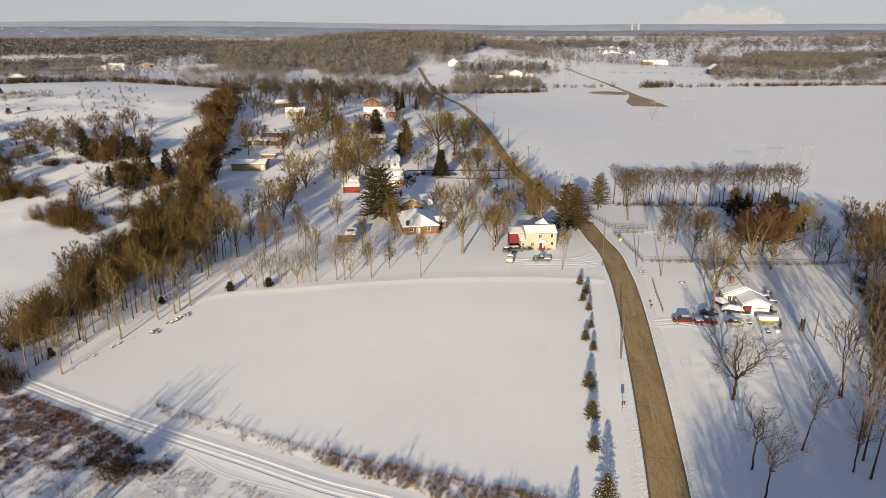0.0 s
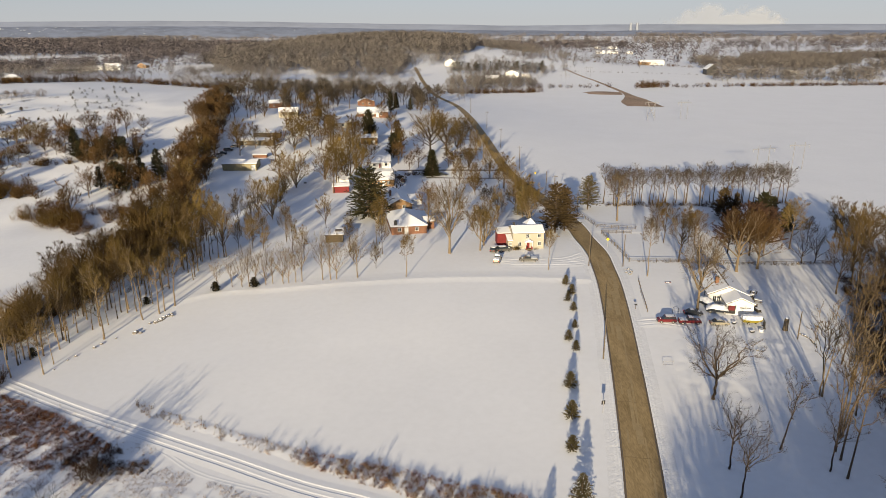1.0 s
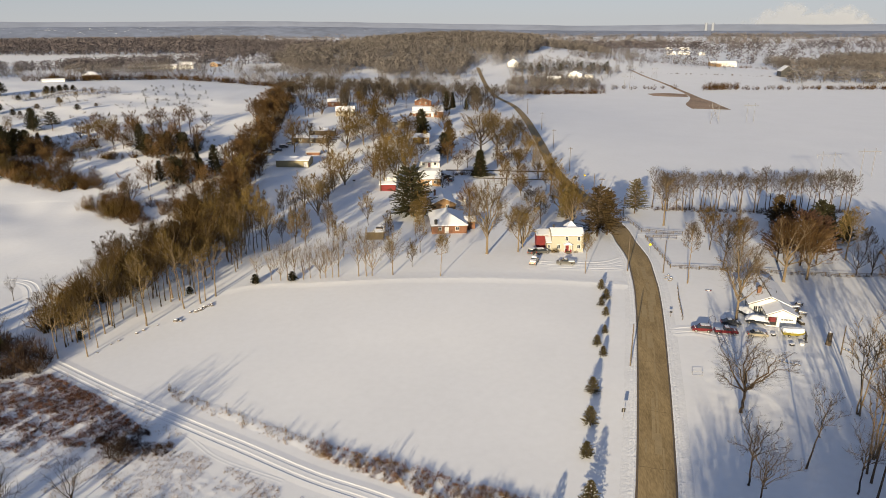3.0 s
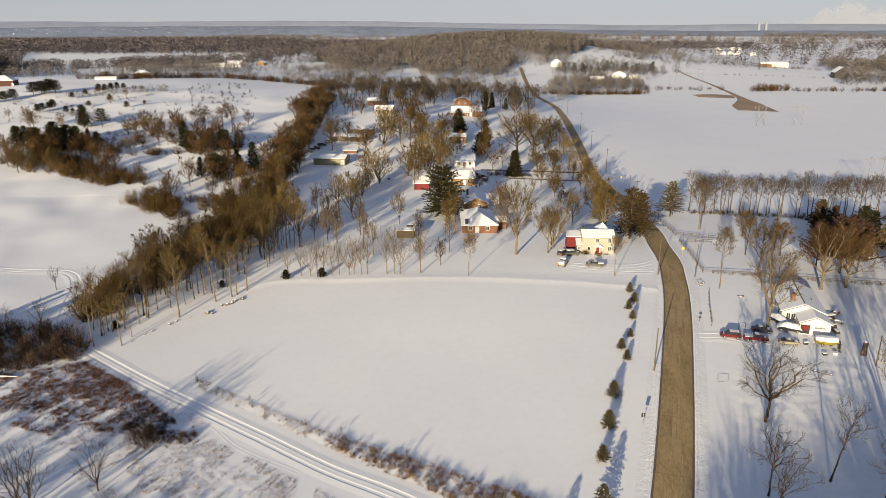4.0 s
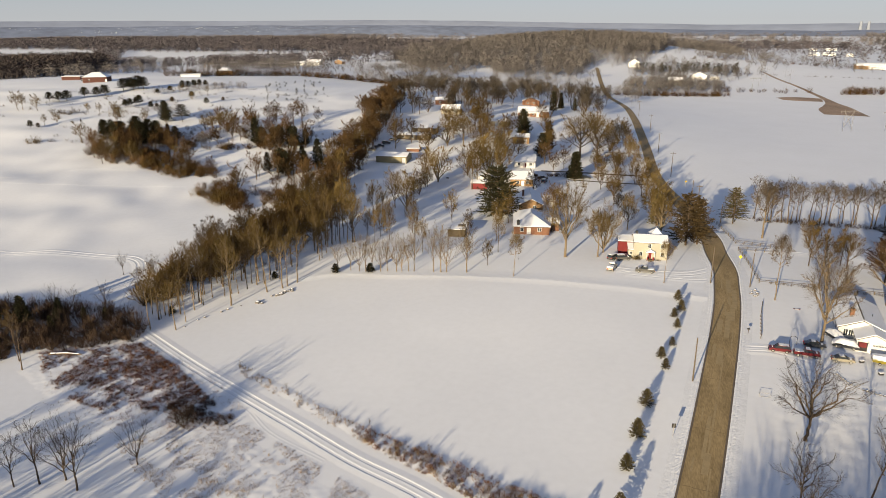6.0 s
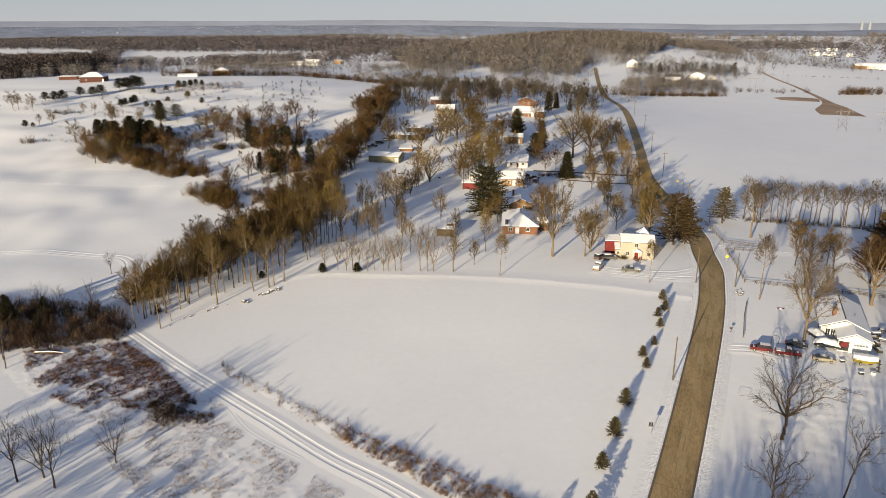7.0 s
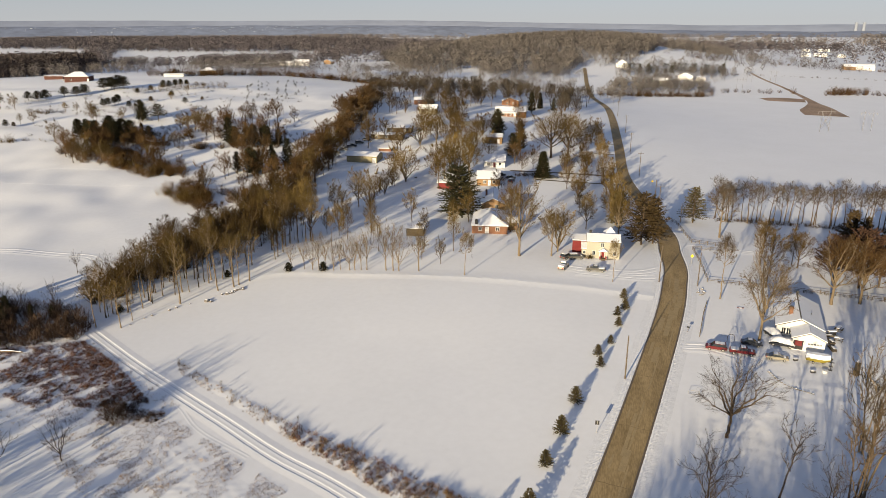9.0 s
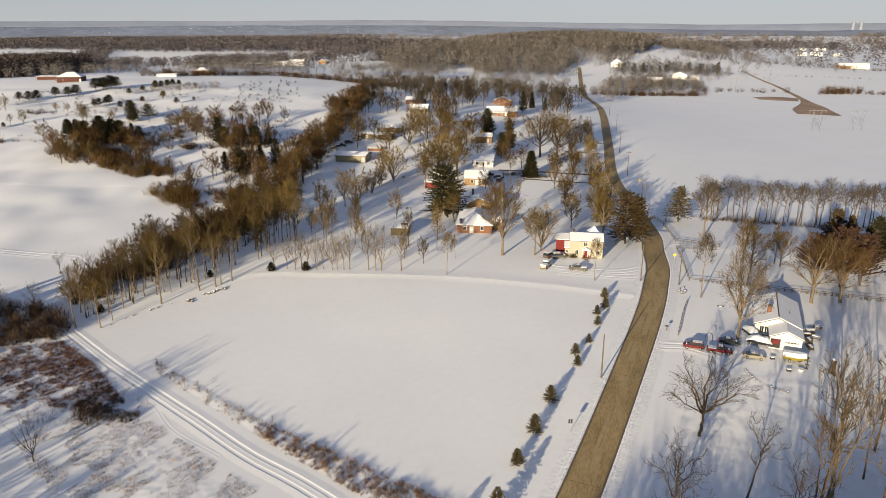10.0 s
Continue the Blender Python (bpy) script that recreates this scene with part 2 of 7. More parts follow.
def spline(pts, step):
    """Points along a smooth curve through pts, about step metres apart."""
    out = []
    P = [Vector(p) for p in pts]
    P = [P[0] * 2 - P[1]] + P + [P[-1] * 2 - P[-2]]
    for i in range(1, len(P) - 2):
        n = max(2, int((P[i + 1] - P[i]).length / step))
        for k in range(n):
            t = k / n
            a, b, c, d = P[i - 1], P[i], P[i + 1], P[i + 2]
            out.append(0.5 * ((2 * b) + (c - a) * t + (2 * a - 5 * b + 4 * c - d) * t * t + (3 * b - a - 3 * c + d) * t ** 3))
    out.append(P[-2])
    return out


def lay(x, y):
    """The height of the ground sheet, which is coarser than the land far away."""
    i = max(0, min(len(gx) - 2, int(np.searchsorted(gx, x)) - 1))
    j = max(0, min(len(gy) - 2, int(np.searchsorted(gy, y)) - 1))
    u, v = (x - gx[i]) / (gx[i + 1] - gx[i]), (y - gy[j]) / (gy[j + 1] - gy[j])
    a, b, c, d = gz(gx[i], gy[j]), gz(gx[i + 1], gy[j]), gz(gx[i], gy[j + 1]), gz(gx[i + 1], gy[j + 1])
    return (a * (1 - u) + b * u) * (1 - v) + (c * (1 - u) + d * u) * v


def ribbon(line, profile, jitter=0.0, seed=1, taper=None):
    """A strip over the ground along line; profile: (offset to the right, height over the ground), each may be rough by jitter."""
    g, rng = Geo(), random.Random(seed)
    k = len(profile)
    for i, p in enumerate(line):
        d = (line[min(i + 1, len(line) - 1)] - line[max(i - 1, 0)]).normalized()
        r = Vector((d.y, -d.x))
        for j, (o, h) in enumerate(profile):
            edge = j in (0, k - 1)
            o2 = o * (taper(p.y) if taper else 1.0) + (rng.uniform(-1, 1) * jitter if not edge else 0)
            q = p + r * o2
            low = gz(q.x, q.y) if q.y < 415 else max(gz(q.x, q.y), lay(q.x, q.y) + 0.12)
            g.v.append((q.x, q.y, low + (h if edge else h * (1 + rng.uniform(-1, 1) * min(1, jitter * 3)))))
    for i in range(len(line) - 1):
        for j in range(k - 1):
            a = i * k + j
            g.f.append((a, a + 1, a + k + 1, a + k))
    return g


# ---- ground, road, tracks ----
geo = Geo()
geo.v = [(x, y, gz(x, y)) for y in gy for x in gx]
nx = len(gx)
geo.f = [(j * nx + i, j * nx + i + 1, (j + 1) * nx + i + 1, (j + 1) * nx + i) for j in range(len(gy) - 1) for i in range(nx - 1)]
ground = solid("ground", geo, SNOW, "snow-covered rolling farmland under low winter sun", "ground", smooth=True)

ROAD_LINE = spline([(10, -40), (26, 30), (38.4, 84.5), (40.9, 95.9), (44.2, 112), (48.3, 133), (51, 147.3), (53.6, 163), (55.2, 176.8), (56.1, 187), (55.6, 202), (55.4, 219), (50.2, 257), (43.5, 299),
                    (41, 361), (36.4, 468), (32, 527), (20.5, 598), (12, 700), (5.6, 805), (2, 860)], 2.0)


def road_width(y):
    return 1.0 - 0.18 * max(0.0, min(1.0, (y - 215) / 60)) - 0.12 * max(0.0, min(1.0, (y - 420) / 150))


solid("road", ribbon(ROAD_LINE, [(-2.9, 0.07), (-1.5, 0.10), (0, 0.12), (1.5, 0.10), (2.9, 0.07)], taper=road_width), ROAD, "narrow brown-grey asphalt country road cleared of snow", "road")
for s in (-1, 1):
    prof = [(2.75, 0.10), (2.9, 0.11), (3.1, 0.06)]
    prof = prof if s > 0 else [(-o, h) for o, h in reversed(prof)]
    solid("road_edge", ribbon(ROAD_LINE[:150], prof, 0.08, 5 + s, road_width), ROAD_EDGE, "wet crumbling dark edge of the road", "road edge")
    prof = [(3.05, 0.02), (3.2, 0.11), (3.4, 0.15), (3.65, 0.09), (3.95, 0.09), (4.3, 0.045), (4.7, 0.04), (5.1, 0.02), (5.5, 0.0)]
    prof = prof if s > 0 else [(-o, h) for o, h in reversed(prof)]
    solid("snow_bank", ribbon(spline([(p.x, p.y) for p in ROAD_LINE[0:170:4]], 0.4), prof, 0.085, 15 + s, road_width), SNOW_ROUGH, "low bank of rough ploughed snow along the road", "snow bank", "stuff")
rng = random.Random(3)
for i in range(30):      # slightly paler worn and mended stretches with straight sides
    k, n = rng.randrange(22, 105), rng.randrange(2, 7)
    o, w = rng.choice((-1.6, -1.2, -0.3, 0.4, 1.2, 1.6)), rng.choice((0.12, 0.18, 0.3, 0.55))
    line = spline([(p.x, p.y) for p in ROAD_LINE[k:k + n + 1]], 1.0)
    solid("road_patch", ribbon(line, [(o - w, 0.126 - 0.012 * abs(o - w)), (o + w, 0.126 - 0.012 * abs(o + w))]), ROAD_PATCH, "pale worn stretch of asphalt", "road patch", "stuff")
for i in range(9):      # thin crack seals across the road
    p, q = ROAD_LINE[26 + i * 8], ROAD_LINE[27 + i * 8]
    d = (q - p).normalized()
    side = Vector((d.y, -d.x))
    g = Geo()
    for f in range(9):
        v = p + side * (-2.6 + 5.2 * f / 8) + d * rng.uniform(-0.12, 0.12)
        for e in (-0.05, 0.05):
            g.v.append((v.x + d.x * e, v.y + d.y * e, gz(v.x, v.y) + 0.130 - 0.013 * abs(-2.6 + 5.2 * f / 8)))
    g.f = [(f * 2, f * 2 + 1, f * 2 + 3, f * 2 + 2) for f in range(8)]
    solid("road_patch", g, ROAD_MEND, "dark crack seal across the asphalt", "crack seal", "stuff")

TRACK_LINE = spline([(20, 74), (-1, 84.5), (-13.7, 89.8), (-27.4, 96.8), (-42, 104), (-57, 111.6), (-73.6, 121), (-82, 126), (-89.3, 133), (-96, 145.5), (-100, 154), (-107, 162.6), (-116, 164.5), (-140, 162), (-200, 150)], 1.0)
RUTS = [(-2.6, 0.0), (-2.0, 0.03), (-1.35, 0.06), (-1.1, 0.006), (-0.7, 0.006), (-0.45, 0.05), (0.0, 0.04), (0.45, 0.05), (0.7, 0.006), (1.1, 0.006), (1.35, 0.06), (2.0, 0.03), (2.6, 0.0)]
solid("snow_track", ribbon(TRACK_LINE, RUTS, 0.03, 2), SNOW, "pair of wheel ruts pressed into the snow of a farm lane", "wheel track", "stuff")
SECOND = spline([(-18, 88.5), (-30, 93.5), (-38, 99.5), (-46, 103.5)], 1.0)
solid("snow_track", ribbon(SECOND, [(-0.6, 0.0), (-0.3, 0.016), (-0.1, 0.004), (0.1, 0.004), (0.3, 0.016), (0.6, 0.0)], 0.02, 3), SNOW, "single wheel rut swinging off the farm lane", "wheel track", "stuff")
THIRD = spline([(-42, 92), (-46, 83), (-48.5, 74), (-52, 62), (-58, 50)], 1.0)
solid("snow_track", ribbon(THIRD, [(o, q * 0.6) for o, q in RUTS], 0.02, 4), SNOW, "shallow wheel ruts in shaded snow", "wheel track", "stuff")
FOURTH = spline([(-28, 69), (-34, 73.2), (-40, 73.6), (-44, 70), (-43, 64)], 1.0)
solid("snow_track", ribbon(FOURTH, [(o, q * 0.45) for o, q in RUTS], 0.015, 6), SNOW, "curved wheel ruts of a turning place in the snow", "wheel track", "stuff")
for pts in ([(57, 208), (64, 208.5), (80, 208), (120, 206)], [(53, 186), (46, 181), (36, 179.5), (27, 180)], [(52, 179), (44, 177.5), (30, 177.5)], [(54, 141), (60, 141.5), (68, 138)]):
    solid("snow_track", ribbon(spline(pts, 1.0), RUTS, 0.04, len(pts)), SNOW, "driveway ruts pressed into the snow", "wheel track", "stuff")
for pts, words in (([(-230, 226), (-214, 231.5), (-206, 236.3), (-201.7, 245.6), (-189.4, 250.7), (-172, 252)], "footprints"), ([(-225, 219), (-208, 222.7), (-194, 224.8), (-178, 228), (-163, 232.7), (-134, 238)], "snowmobile run")):
    solid("snow_trail", ribbon(spline(pts, 0.8), [(-0.7, 0.0), (-0.4, 0.035), (-0.15, 0.0), (0.15, 0.0), (0.4, 0.035), (0.7, 0.0)], 0.05, len(pts)), SNOW, "faint trail of " + words + " across open snow", "trail", "stuff")
solid("snow_drift", ribbon(spline([(-57, 158), (-46, 163.6), (-30, 165), (-10, 167.2), (8, 168.2), (26, 168), (42, 167), (49.5, 166)], 1.2), [(-4.5, 0.0), (-2.2, 0.05), (-0.6, 0.11), (0.2, 0.13), (1.6, 0.05), (3.0, 0.0)], 0.05, 8), SNOW, "long low wind-blown drift along the field edge", "snow drift", "stuff")
DRIVE = mat("dark_gravel_drive", (0.10, 0.078, 0.055), rough=0.9, var=0.4, scale=0.6, fine=6, bump=0.4)
for pts, w in (([(42, 297), (20, 294), (-4, 291)], 0.9), ([(43, 283), (25, 281), (8, 280)], 0.7), ([(39, 338), (28, 336.5), (16, 335.5)], 0.5), ([(38.5, 362), (31, 361), (24, 360)], 0.6)):
    solid("driveway", ribbon(spline(pts, 1.5), [(-w, 0.04), (0, 0.08), (w, 0.04)], 0.1, len(pts)), DRIVE, "dark cleared driveway across the snow", "driveway")


def inside(x, y, poly):
    c = False
    for (ax, ay), (bx, by) in zip(poly, poly[1:] + poly[:1]):
        if (ay > y) != (by > y) and x < (bx - ax) * (y - ay) / (by - ay) + ax:
            c = not c
    return c


def edge_distance(x, y, poly):
    best = 1e9
    for (ax, ay), (bx, by) in zip(poly, poly[1:] + poly[:1]):
        dx, dy = bx - ax, by - ay
        f = max(0.0, min(1.0, ((x - ax) * dx + (y - ay) * dy) / (dx * dx + dy * dy)))
        best = min(best, math.hypot(x - ax - f * dx, y - ay - f * dy))
    return best


def lumpy(poly, step, high, size, seed, words, fade=4.0):
    """Snow caught in humps by the grass beneath it; the humps die out towards the rim."""
    x0, x1, y0, y1 = min(p[0] for p in poly), max(p[0] for p in poly), min(p[1] for p in poly), max(p[1] for p in poly)
    index, g = {}, Geo()
    ni, nj = int((x1 - x0) / step) + 1, int((y1 - y0) / step) + 1
    for j in range(nj):
        for i in range(ni):
            x, y = x0 + i * step, y0 + j * step
            if not inside(x, y, poly):
                continue
            k = min(1.0, edge_distance(x, y, poly) / fade)
            n = 0.55 * noise.noise(Vector((x / size, y / size, seed))) + 0.35 * noise.noise(Vector((x / size * 2.3, y / size * 2.3, seed + 9))) + 0.22 * noise.noise(Vector((x / size * 5, y / size * 5, seed + 4)))
            index[i, j] = len(g.v)
            g.v.append((x, y, gz(x, y) - 0.05 * (1 - k) + k * (0.03 + high * max(0.0, n + 0.35))))
    for (i, j), a in index.items():
        q = (index.get((i + 1, j)), index.get((i + 1, j + 1)), index.get((i, j + 1)))
        if None not in q:
            g.f.append((a, *q))
    solid("rough_snow", g, SNOW, words, "rough snow", "stuff", smooth=True)


lumpy([(-96, 110), (-76, 119), (-56, 108), (-42, 99), (-30, 91.5), (-10, 82), (14, 70), (8, 60), (-22, 72), (-34, 78), (-44, 84), (-58, 84), (-76, 92), (-92, 100)], 0.4, 0.12, 1.0, 3, "snow heaped in humps over matted weeds")
lumpy([(-50, 115.5), (-30, 107.5), (-12, 98.5), (6, 92), (26, 84), (25, 78.5), (12, 82.5), (-4, 89), (-20, 97), (-40, 107)], 0.4, 0.09, 1.1, 5, "uneven snow caught in weeds along the verge", 2.0)
lumpy([(46.5, 84), (51.5, 108), (57, 133), (66, 137), (90, 134), (100, 112), (92, 84), (70, 78)], 0.6, 0.16, 2.2, 7, "gently uneven trodden snow under the yard trees")


def tapered(pts, name, material, label, category):
    """A flat strip on the ground whose half width changes along it: (x, y, half width)."""
    line = spline(pts, 4.0)
    g = Geo()
    for i, p in enumerate(line):
        d = (line[min(i + 1, len(line) - 1)] - line[max(i - 1, 0)])
        r = Vector((d.y, -d.x, 0)).normalized()
        for o in (-1, -0.5, 0, 0.5, 1):
            q = p + r * o * p.z
            g.v.append((q.x, q.y, max(gz(q.x, q.y), lay(q.x, q.y)) + (0.25 if abs(o) < 1 else 0.0)))
    for i in range(len(line) - 1):
        for j in range(4):
            a = i * 5 + j
            g.f.append((a, a + 1, a + 6, a + 5))
    return solid(name, g, material, label, category)


SOIL = mat("bare_brown_stubble", (0.30, 0.21, 0.145), rough=0.95, var=0.45, scale=0.05, fine=0.6, bump=0.5)
tapered([(191, 890, 1.5), (195, 829, 1.8), (201, 770, 2), (202.5, 703, 2.4), (202, 665, 3), (200, 640, 5), (197, 615, 10), (192, 590, 14), (190, 562, 15)], "field_strip", SOIL, "bare brown stubble strip between snowy fields", "field strip")
tapered([(163, 658, 7), (172, 660, 12), (184, 662, 14), (197.5, 660, 12)], "field_strip", SOIL, "bare brown stubble beside a ditch", "field strip")

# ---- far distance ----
# hill bands: the haze is their base colour, paler on the farther band
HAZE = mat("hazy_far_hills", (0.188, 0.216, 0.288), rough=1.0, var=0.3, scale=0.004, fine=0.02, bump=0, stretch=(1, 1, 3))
HAZE_FAR = mat("hazed_farthest_hills", (0.262, 0.293, 0.372), rough=1.0, var=0.15, scale=0.002, fine=0.01, bump=0, stretch=(1, 1, 2))
def hill_top(a, R, top, rough_):
    west = max(0.0, min(1.0, (0.12 - a) / 0.4))
    return top * ((0.40 if R < 4500 else 0.60) * (1 - west) + west) + rough_ * noise.noise(Vector((a * 5, 2, R))) + 0.4 * rough_ * noise.noise(Vector((a * 22, 3, R)))


for R, top, rough_, material, words in ((4300, 62, 8, HAZE, "hills towards the horizon, coloured blue-grey for haze"), (4640, 92, 6, HAZE_FAR, "farthest hills on the horizon, paled for haze in their colour")):
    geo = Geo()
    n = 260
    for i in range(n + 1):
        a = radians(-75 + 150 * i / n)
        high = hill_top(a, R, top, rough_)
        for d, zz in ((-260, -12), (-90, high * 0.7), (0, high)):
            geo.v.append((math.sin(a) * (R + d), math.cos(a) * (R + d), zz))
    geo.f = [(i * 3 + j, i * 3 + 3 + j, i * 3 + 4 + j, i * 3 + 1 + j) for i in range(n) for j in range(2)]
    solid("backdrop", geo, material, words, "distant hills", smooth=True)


# ---- many small things in one mesh ----
def cluster(templates, places, name):
    """One mesh out of templates (Geo) set at places: (x, y, z, height, width, turn, which)."""
    T = [(np.array([tuple(v) for v in g.v], np.float32), g.f) for g in templates]
    V, loops, sizes, n = [], [], [], 0
    F = [(np.concatenate([np.array(f, np.int32) for f in fs]), np.array([len(f) for f in fs], np.int32)) for _, fs in T]
    for x, y, z, h, w, turn, k in places:
        v = T[k][0]
        c, s = math.cos(turn), math.sin(turn)
        V.append(np.stack([(v[:, 0] * c - v[:, 1] * s) * w + x, (v[:, 0] * s + v[:, 1] * c) * w + y, v[:, 2] * h + z], 1))
        loops.append(F[k][0] + n)
        sizes.append(F[k][1])
        n += len(v)
    V, loops, sizes = np.concatenate(V), np.concatenate(loops), np.concatenate(sizes)
    me = bpy.data.meshes.new(name)
    me.vertices.add(len(V))
    me.vertices.foreach_set("co", V.ravel())
    me.loops.add(len(loops))
    me.loops.foreach_set("vertex_index", loops)
    me.polygons.add(len(sizes))
    me.polygons.foreach_set("loop_start", np.concatenate([[0], np.cumsum(sizes)[:-1]]).astype(np.int32))
    me.polygons.foreach_set("loop_total", sizes)
    me.update(calc_edges=True)
    me.validate()
    return me


def stuff(name, templates, places, material, label, category):
    me = cluster(templates, places, name)
    me.materials.append(material)
    return tagged(new(name, me), label, category, "", "stuff")


def sketch_tree(seed, limbs=6, fine=13, w=0.0135, low=-0.35):
    """A distant bare tree: a stem, rising limbs and fine twigs that end on a rounded crown, one metre high."""
    r, g = random.Random(seed), Geo()
    wx, wz = r.uniform(0.34, 0.46), r.uniform(0.32, 0.40)
    g.spike(Vector((0, 0, -0.03)), Vector((r.uniform(-.05, .05), r.uniform(-.05, .05), 0.8)), w * 1.5)
    for i in range(limbs):
        a, e = 2.4 * i + r.uniform(-.5, .5), math.asin(r.uniform(0.0, 0.9))
        q = Vector((math.cos(a) * math.cos(e) * wx, math.sin(a) * math.cos(e) * wx, 0.6 + wz * math.sin(e)))
        g.spike(Vector((0, 0, r.uniform(0.22, 0.48))), q, w * 1.1)
    for i in range(fine):
        a, s = 2.4 * i + r.uniform(-.6, .6), low + (1.0 - low) * (i + r.random()) / fine
        e, k = math.asin(min(s, 1.0)), r.uniform(0.35, 0.75)
        d = Vector((math.cos(a) * math.cos(e), math.sin(a) * math.cos(e), math.sin(e)))
        p = Vector((d.x * wx * k, d.y * wx * k, 0.56 + d.z * wz * k))
        q = Vector((d.x * wx, d.y * wx, 0.60 + d.z * wz)) * r.uniform(0.9, 1.08)
        g.spike(p, q + Vector((r.uniform(-.1, .1), r.uniform(-.1, .1), r.uniform(-.04, .1))), w)
    return g


def brush(seed, n=13, w=0.014, lean=0.5):
    """A thicket of thin stems, one metre high and about as wide."""
    r, g = random.Random(seed), Geo()
    for i in range(n):
        a, q = r.uniform(0, 6.28), r.uniform(0, 0.4)
        p = Vector((math.cos(a) * q, math.sin(a) * q, -0.02))
        h = r.uniform(0.4, 1.0)
        e = p + Vector((math.cos(a) * lean * r.uniform(0.2, 1), math.sin(a) * lean * r.uniform(0.2, 1), h))
        g.spike(p, e, w)
        m = p.lerp(e, r.uniform(0.2, 0.7))
        g.spike(m, m + Vector((r.uniform(-.35, .35), r.uniform(-.35, .35), r.uniform(0.1, 0.35))), w * 0.8)
    return g


def tuft(seed, n=6):
    r, g = random.Random(seed), Geo()
    for i in range(n):
        p = Vector((r.uniform(-.35, .35), r.uniform(-.35, .35), -0.05))
        g.spike(p, p + Vector((r.uniform(-.4, .4), r.uniform(-.4, .4), r.uniform(0.5, 1))), 0.022)
    return g


def shrub(seed, n=60, w=0.012):
    """A rounded, densely twigged bush one metre high: stems to the crown and twigs that fill it."""
    r, g = random.Random(seed), Geo()
    for i in range(n):
        a, e = r.uniform(0, 6.28), math.asin(r.uniform(-0.15, 1.0))
        d = Vector((math.cos(a) * math.cos(e) * 0.55, math.sin(a) * math.cos(e) * 0.55, 0.42 + 0.55 * math.sin(e))) * r.uniform(0.8, 1.08)
        if i % 4 == 0:
            g.spike(Vector((d.x * 0.2, d.y * 0.2, -0.03)), d, w * 1.2)
        else:
            p = d * r.uniform(0.45, 0.8)
            g.spike(p, d + Vector((r.uniform(-.16, .16), r.uniform(-.16, .16), r.uniform(-.06, .16))), w)
    return g


def fuzz_tree(seed, fine=24, w=0.02, low=0.22):
    """A far woodland tree: a short stem under a wide rounded crown of tangled twigs."""
    r, g = random.Random(seed), Geo()
    wx, lift = r.uniform(0.38, 0.52), r.uniform(0.0, 0.12)
    g.spike(Vector((0, 0, -0.03)), Vector((r.uniform(-.08, .08), r.uniform(-.08, .08), 0.55)), w * 0.7)
    for i in range(fine):
        a, q = 2.4 * i + r.uniform(-.6, .6), (i + r.random()) / fine
        z = low + lift + (1 - low - lift) * q
        R = wx * math.sqrt(max(0.0, 1 - (2 * q - 0.9) ** 2 / 1.25)) * r.uniform(0.5, 1.0)
        p = Vector((math.cos(a) * R * 0.45, math.sin(a) * R * 0.45, z - r.uniform(0.0, 0.14)))
        g.spike(p, Vector((math.cos(a) * R, math.sin(a) * R, z)) + Vector((r.uniform(-.14, .14), r.uniform(-.14, .14), r.uniform(-.06, .07))), w)
    return g


SKETCH = [fuzz_tree(i, 23, 0.030, 0.16) for i in range(6)]
SKETCH_NEAR = [sketch_tree(i + 40, 11, 130, 0.0030, -0.45) for i in range(6)]
RIDGE = [fuzz_tree(i + 20, 13, 0.056, 0.12) for i in range(6)]
SHRUB = [shrub(i) for i in range(5)]
BRUSH = [brush(i) for i in range(5)]
TUFT = [tuft(i) for i in range(6)]


def scatter(poly, count, h, seed, kinds=6, wide=(0.8, 1.2), patchy=0.0, scale=20.0):
    r, out = random.Random(seed), []
    x0, x1, y0, y1 = min(p[0] for p in poly), max(p[0] for p in poly), min(p[1] for p in poly), max(p[1] for p in poly)
    tries = 0
    while len(out) < count and tries < count * 20:
        tries += 1
        x, y = r.uniform(x0, x1), r.uniform(y0, y1)
        if not inside(x, y, poly) or (patchy and noise.noise(Vector((x / scale, y / scale, seed))) < patchy - 0.5):
            continue
        hh = r.uniform(*h)
        out.append((x, y, gz(x, y), hh, hh * r.uniform(*wide), r.uniform(0, 6.28), r.randrange(kinds)))
    return out


def along(pts, gap, h, seed, side=2.0, kinds=6, wide=(0.8, 1.2), skip=0.0):
    r, out = random.Random(seed), []
    for p in spline(pts, gap):
        if r.random() < skip:
            continue
        x, y, hh = p.x + r.uniform(-side, side), p.y + r.uniform(-side, side), r.uniform(*h)
        out.append((x, y, gz(x, y), hh, hh * r.uniform(*wide), r.uniform(0, 6.28), r.randrange(kinds)))
    return out


FAR_FIELDS = ([(-800, 1050), (-660, 1030), (-890, 1350), (-1010, 1345)], [(-760, 1135), (-400, 1010), (-545, 1365), (-890, 1370)], [(-420, 1010), (-240, 950), (-270, 1110), (-340, 1130)], [(-1250, 1120), (-860, 1075), (-1090, 1340), (-1400, 1330)])


def open_fields(places):
    """The trees that stand outside the open snowy fields of the distance."""
    return [q for q in places if not any(inside(q[0], q[1], f) for f in FAR_FIELDS)]


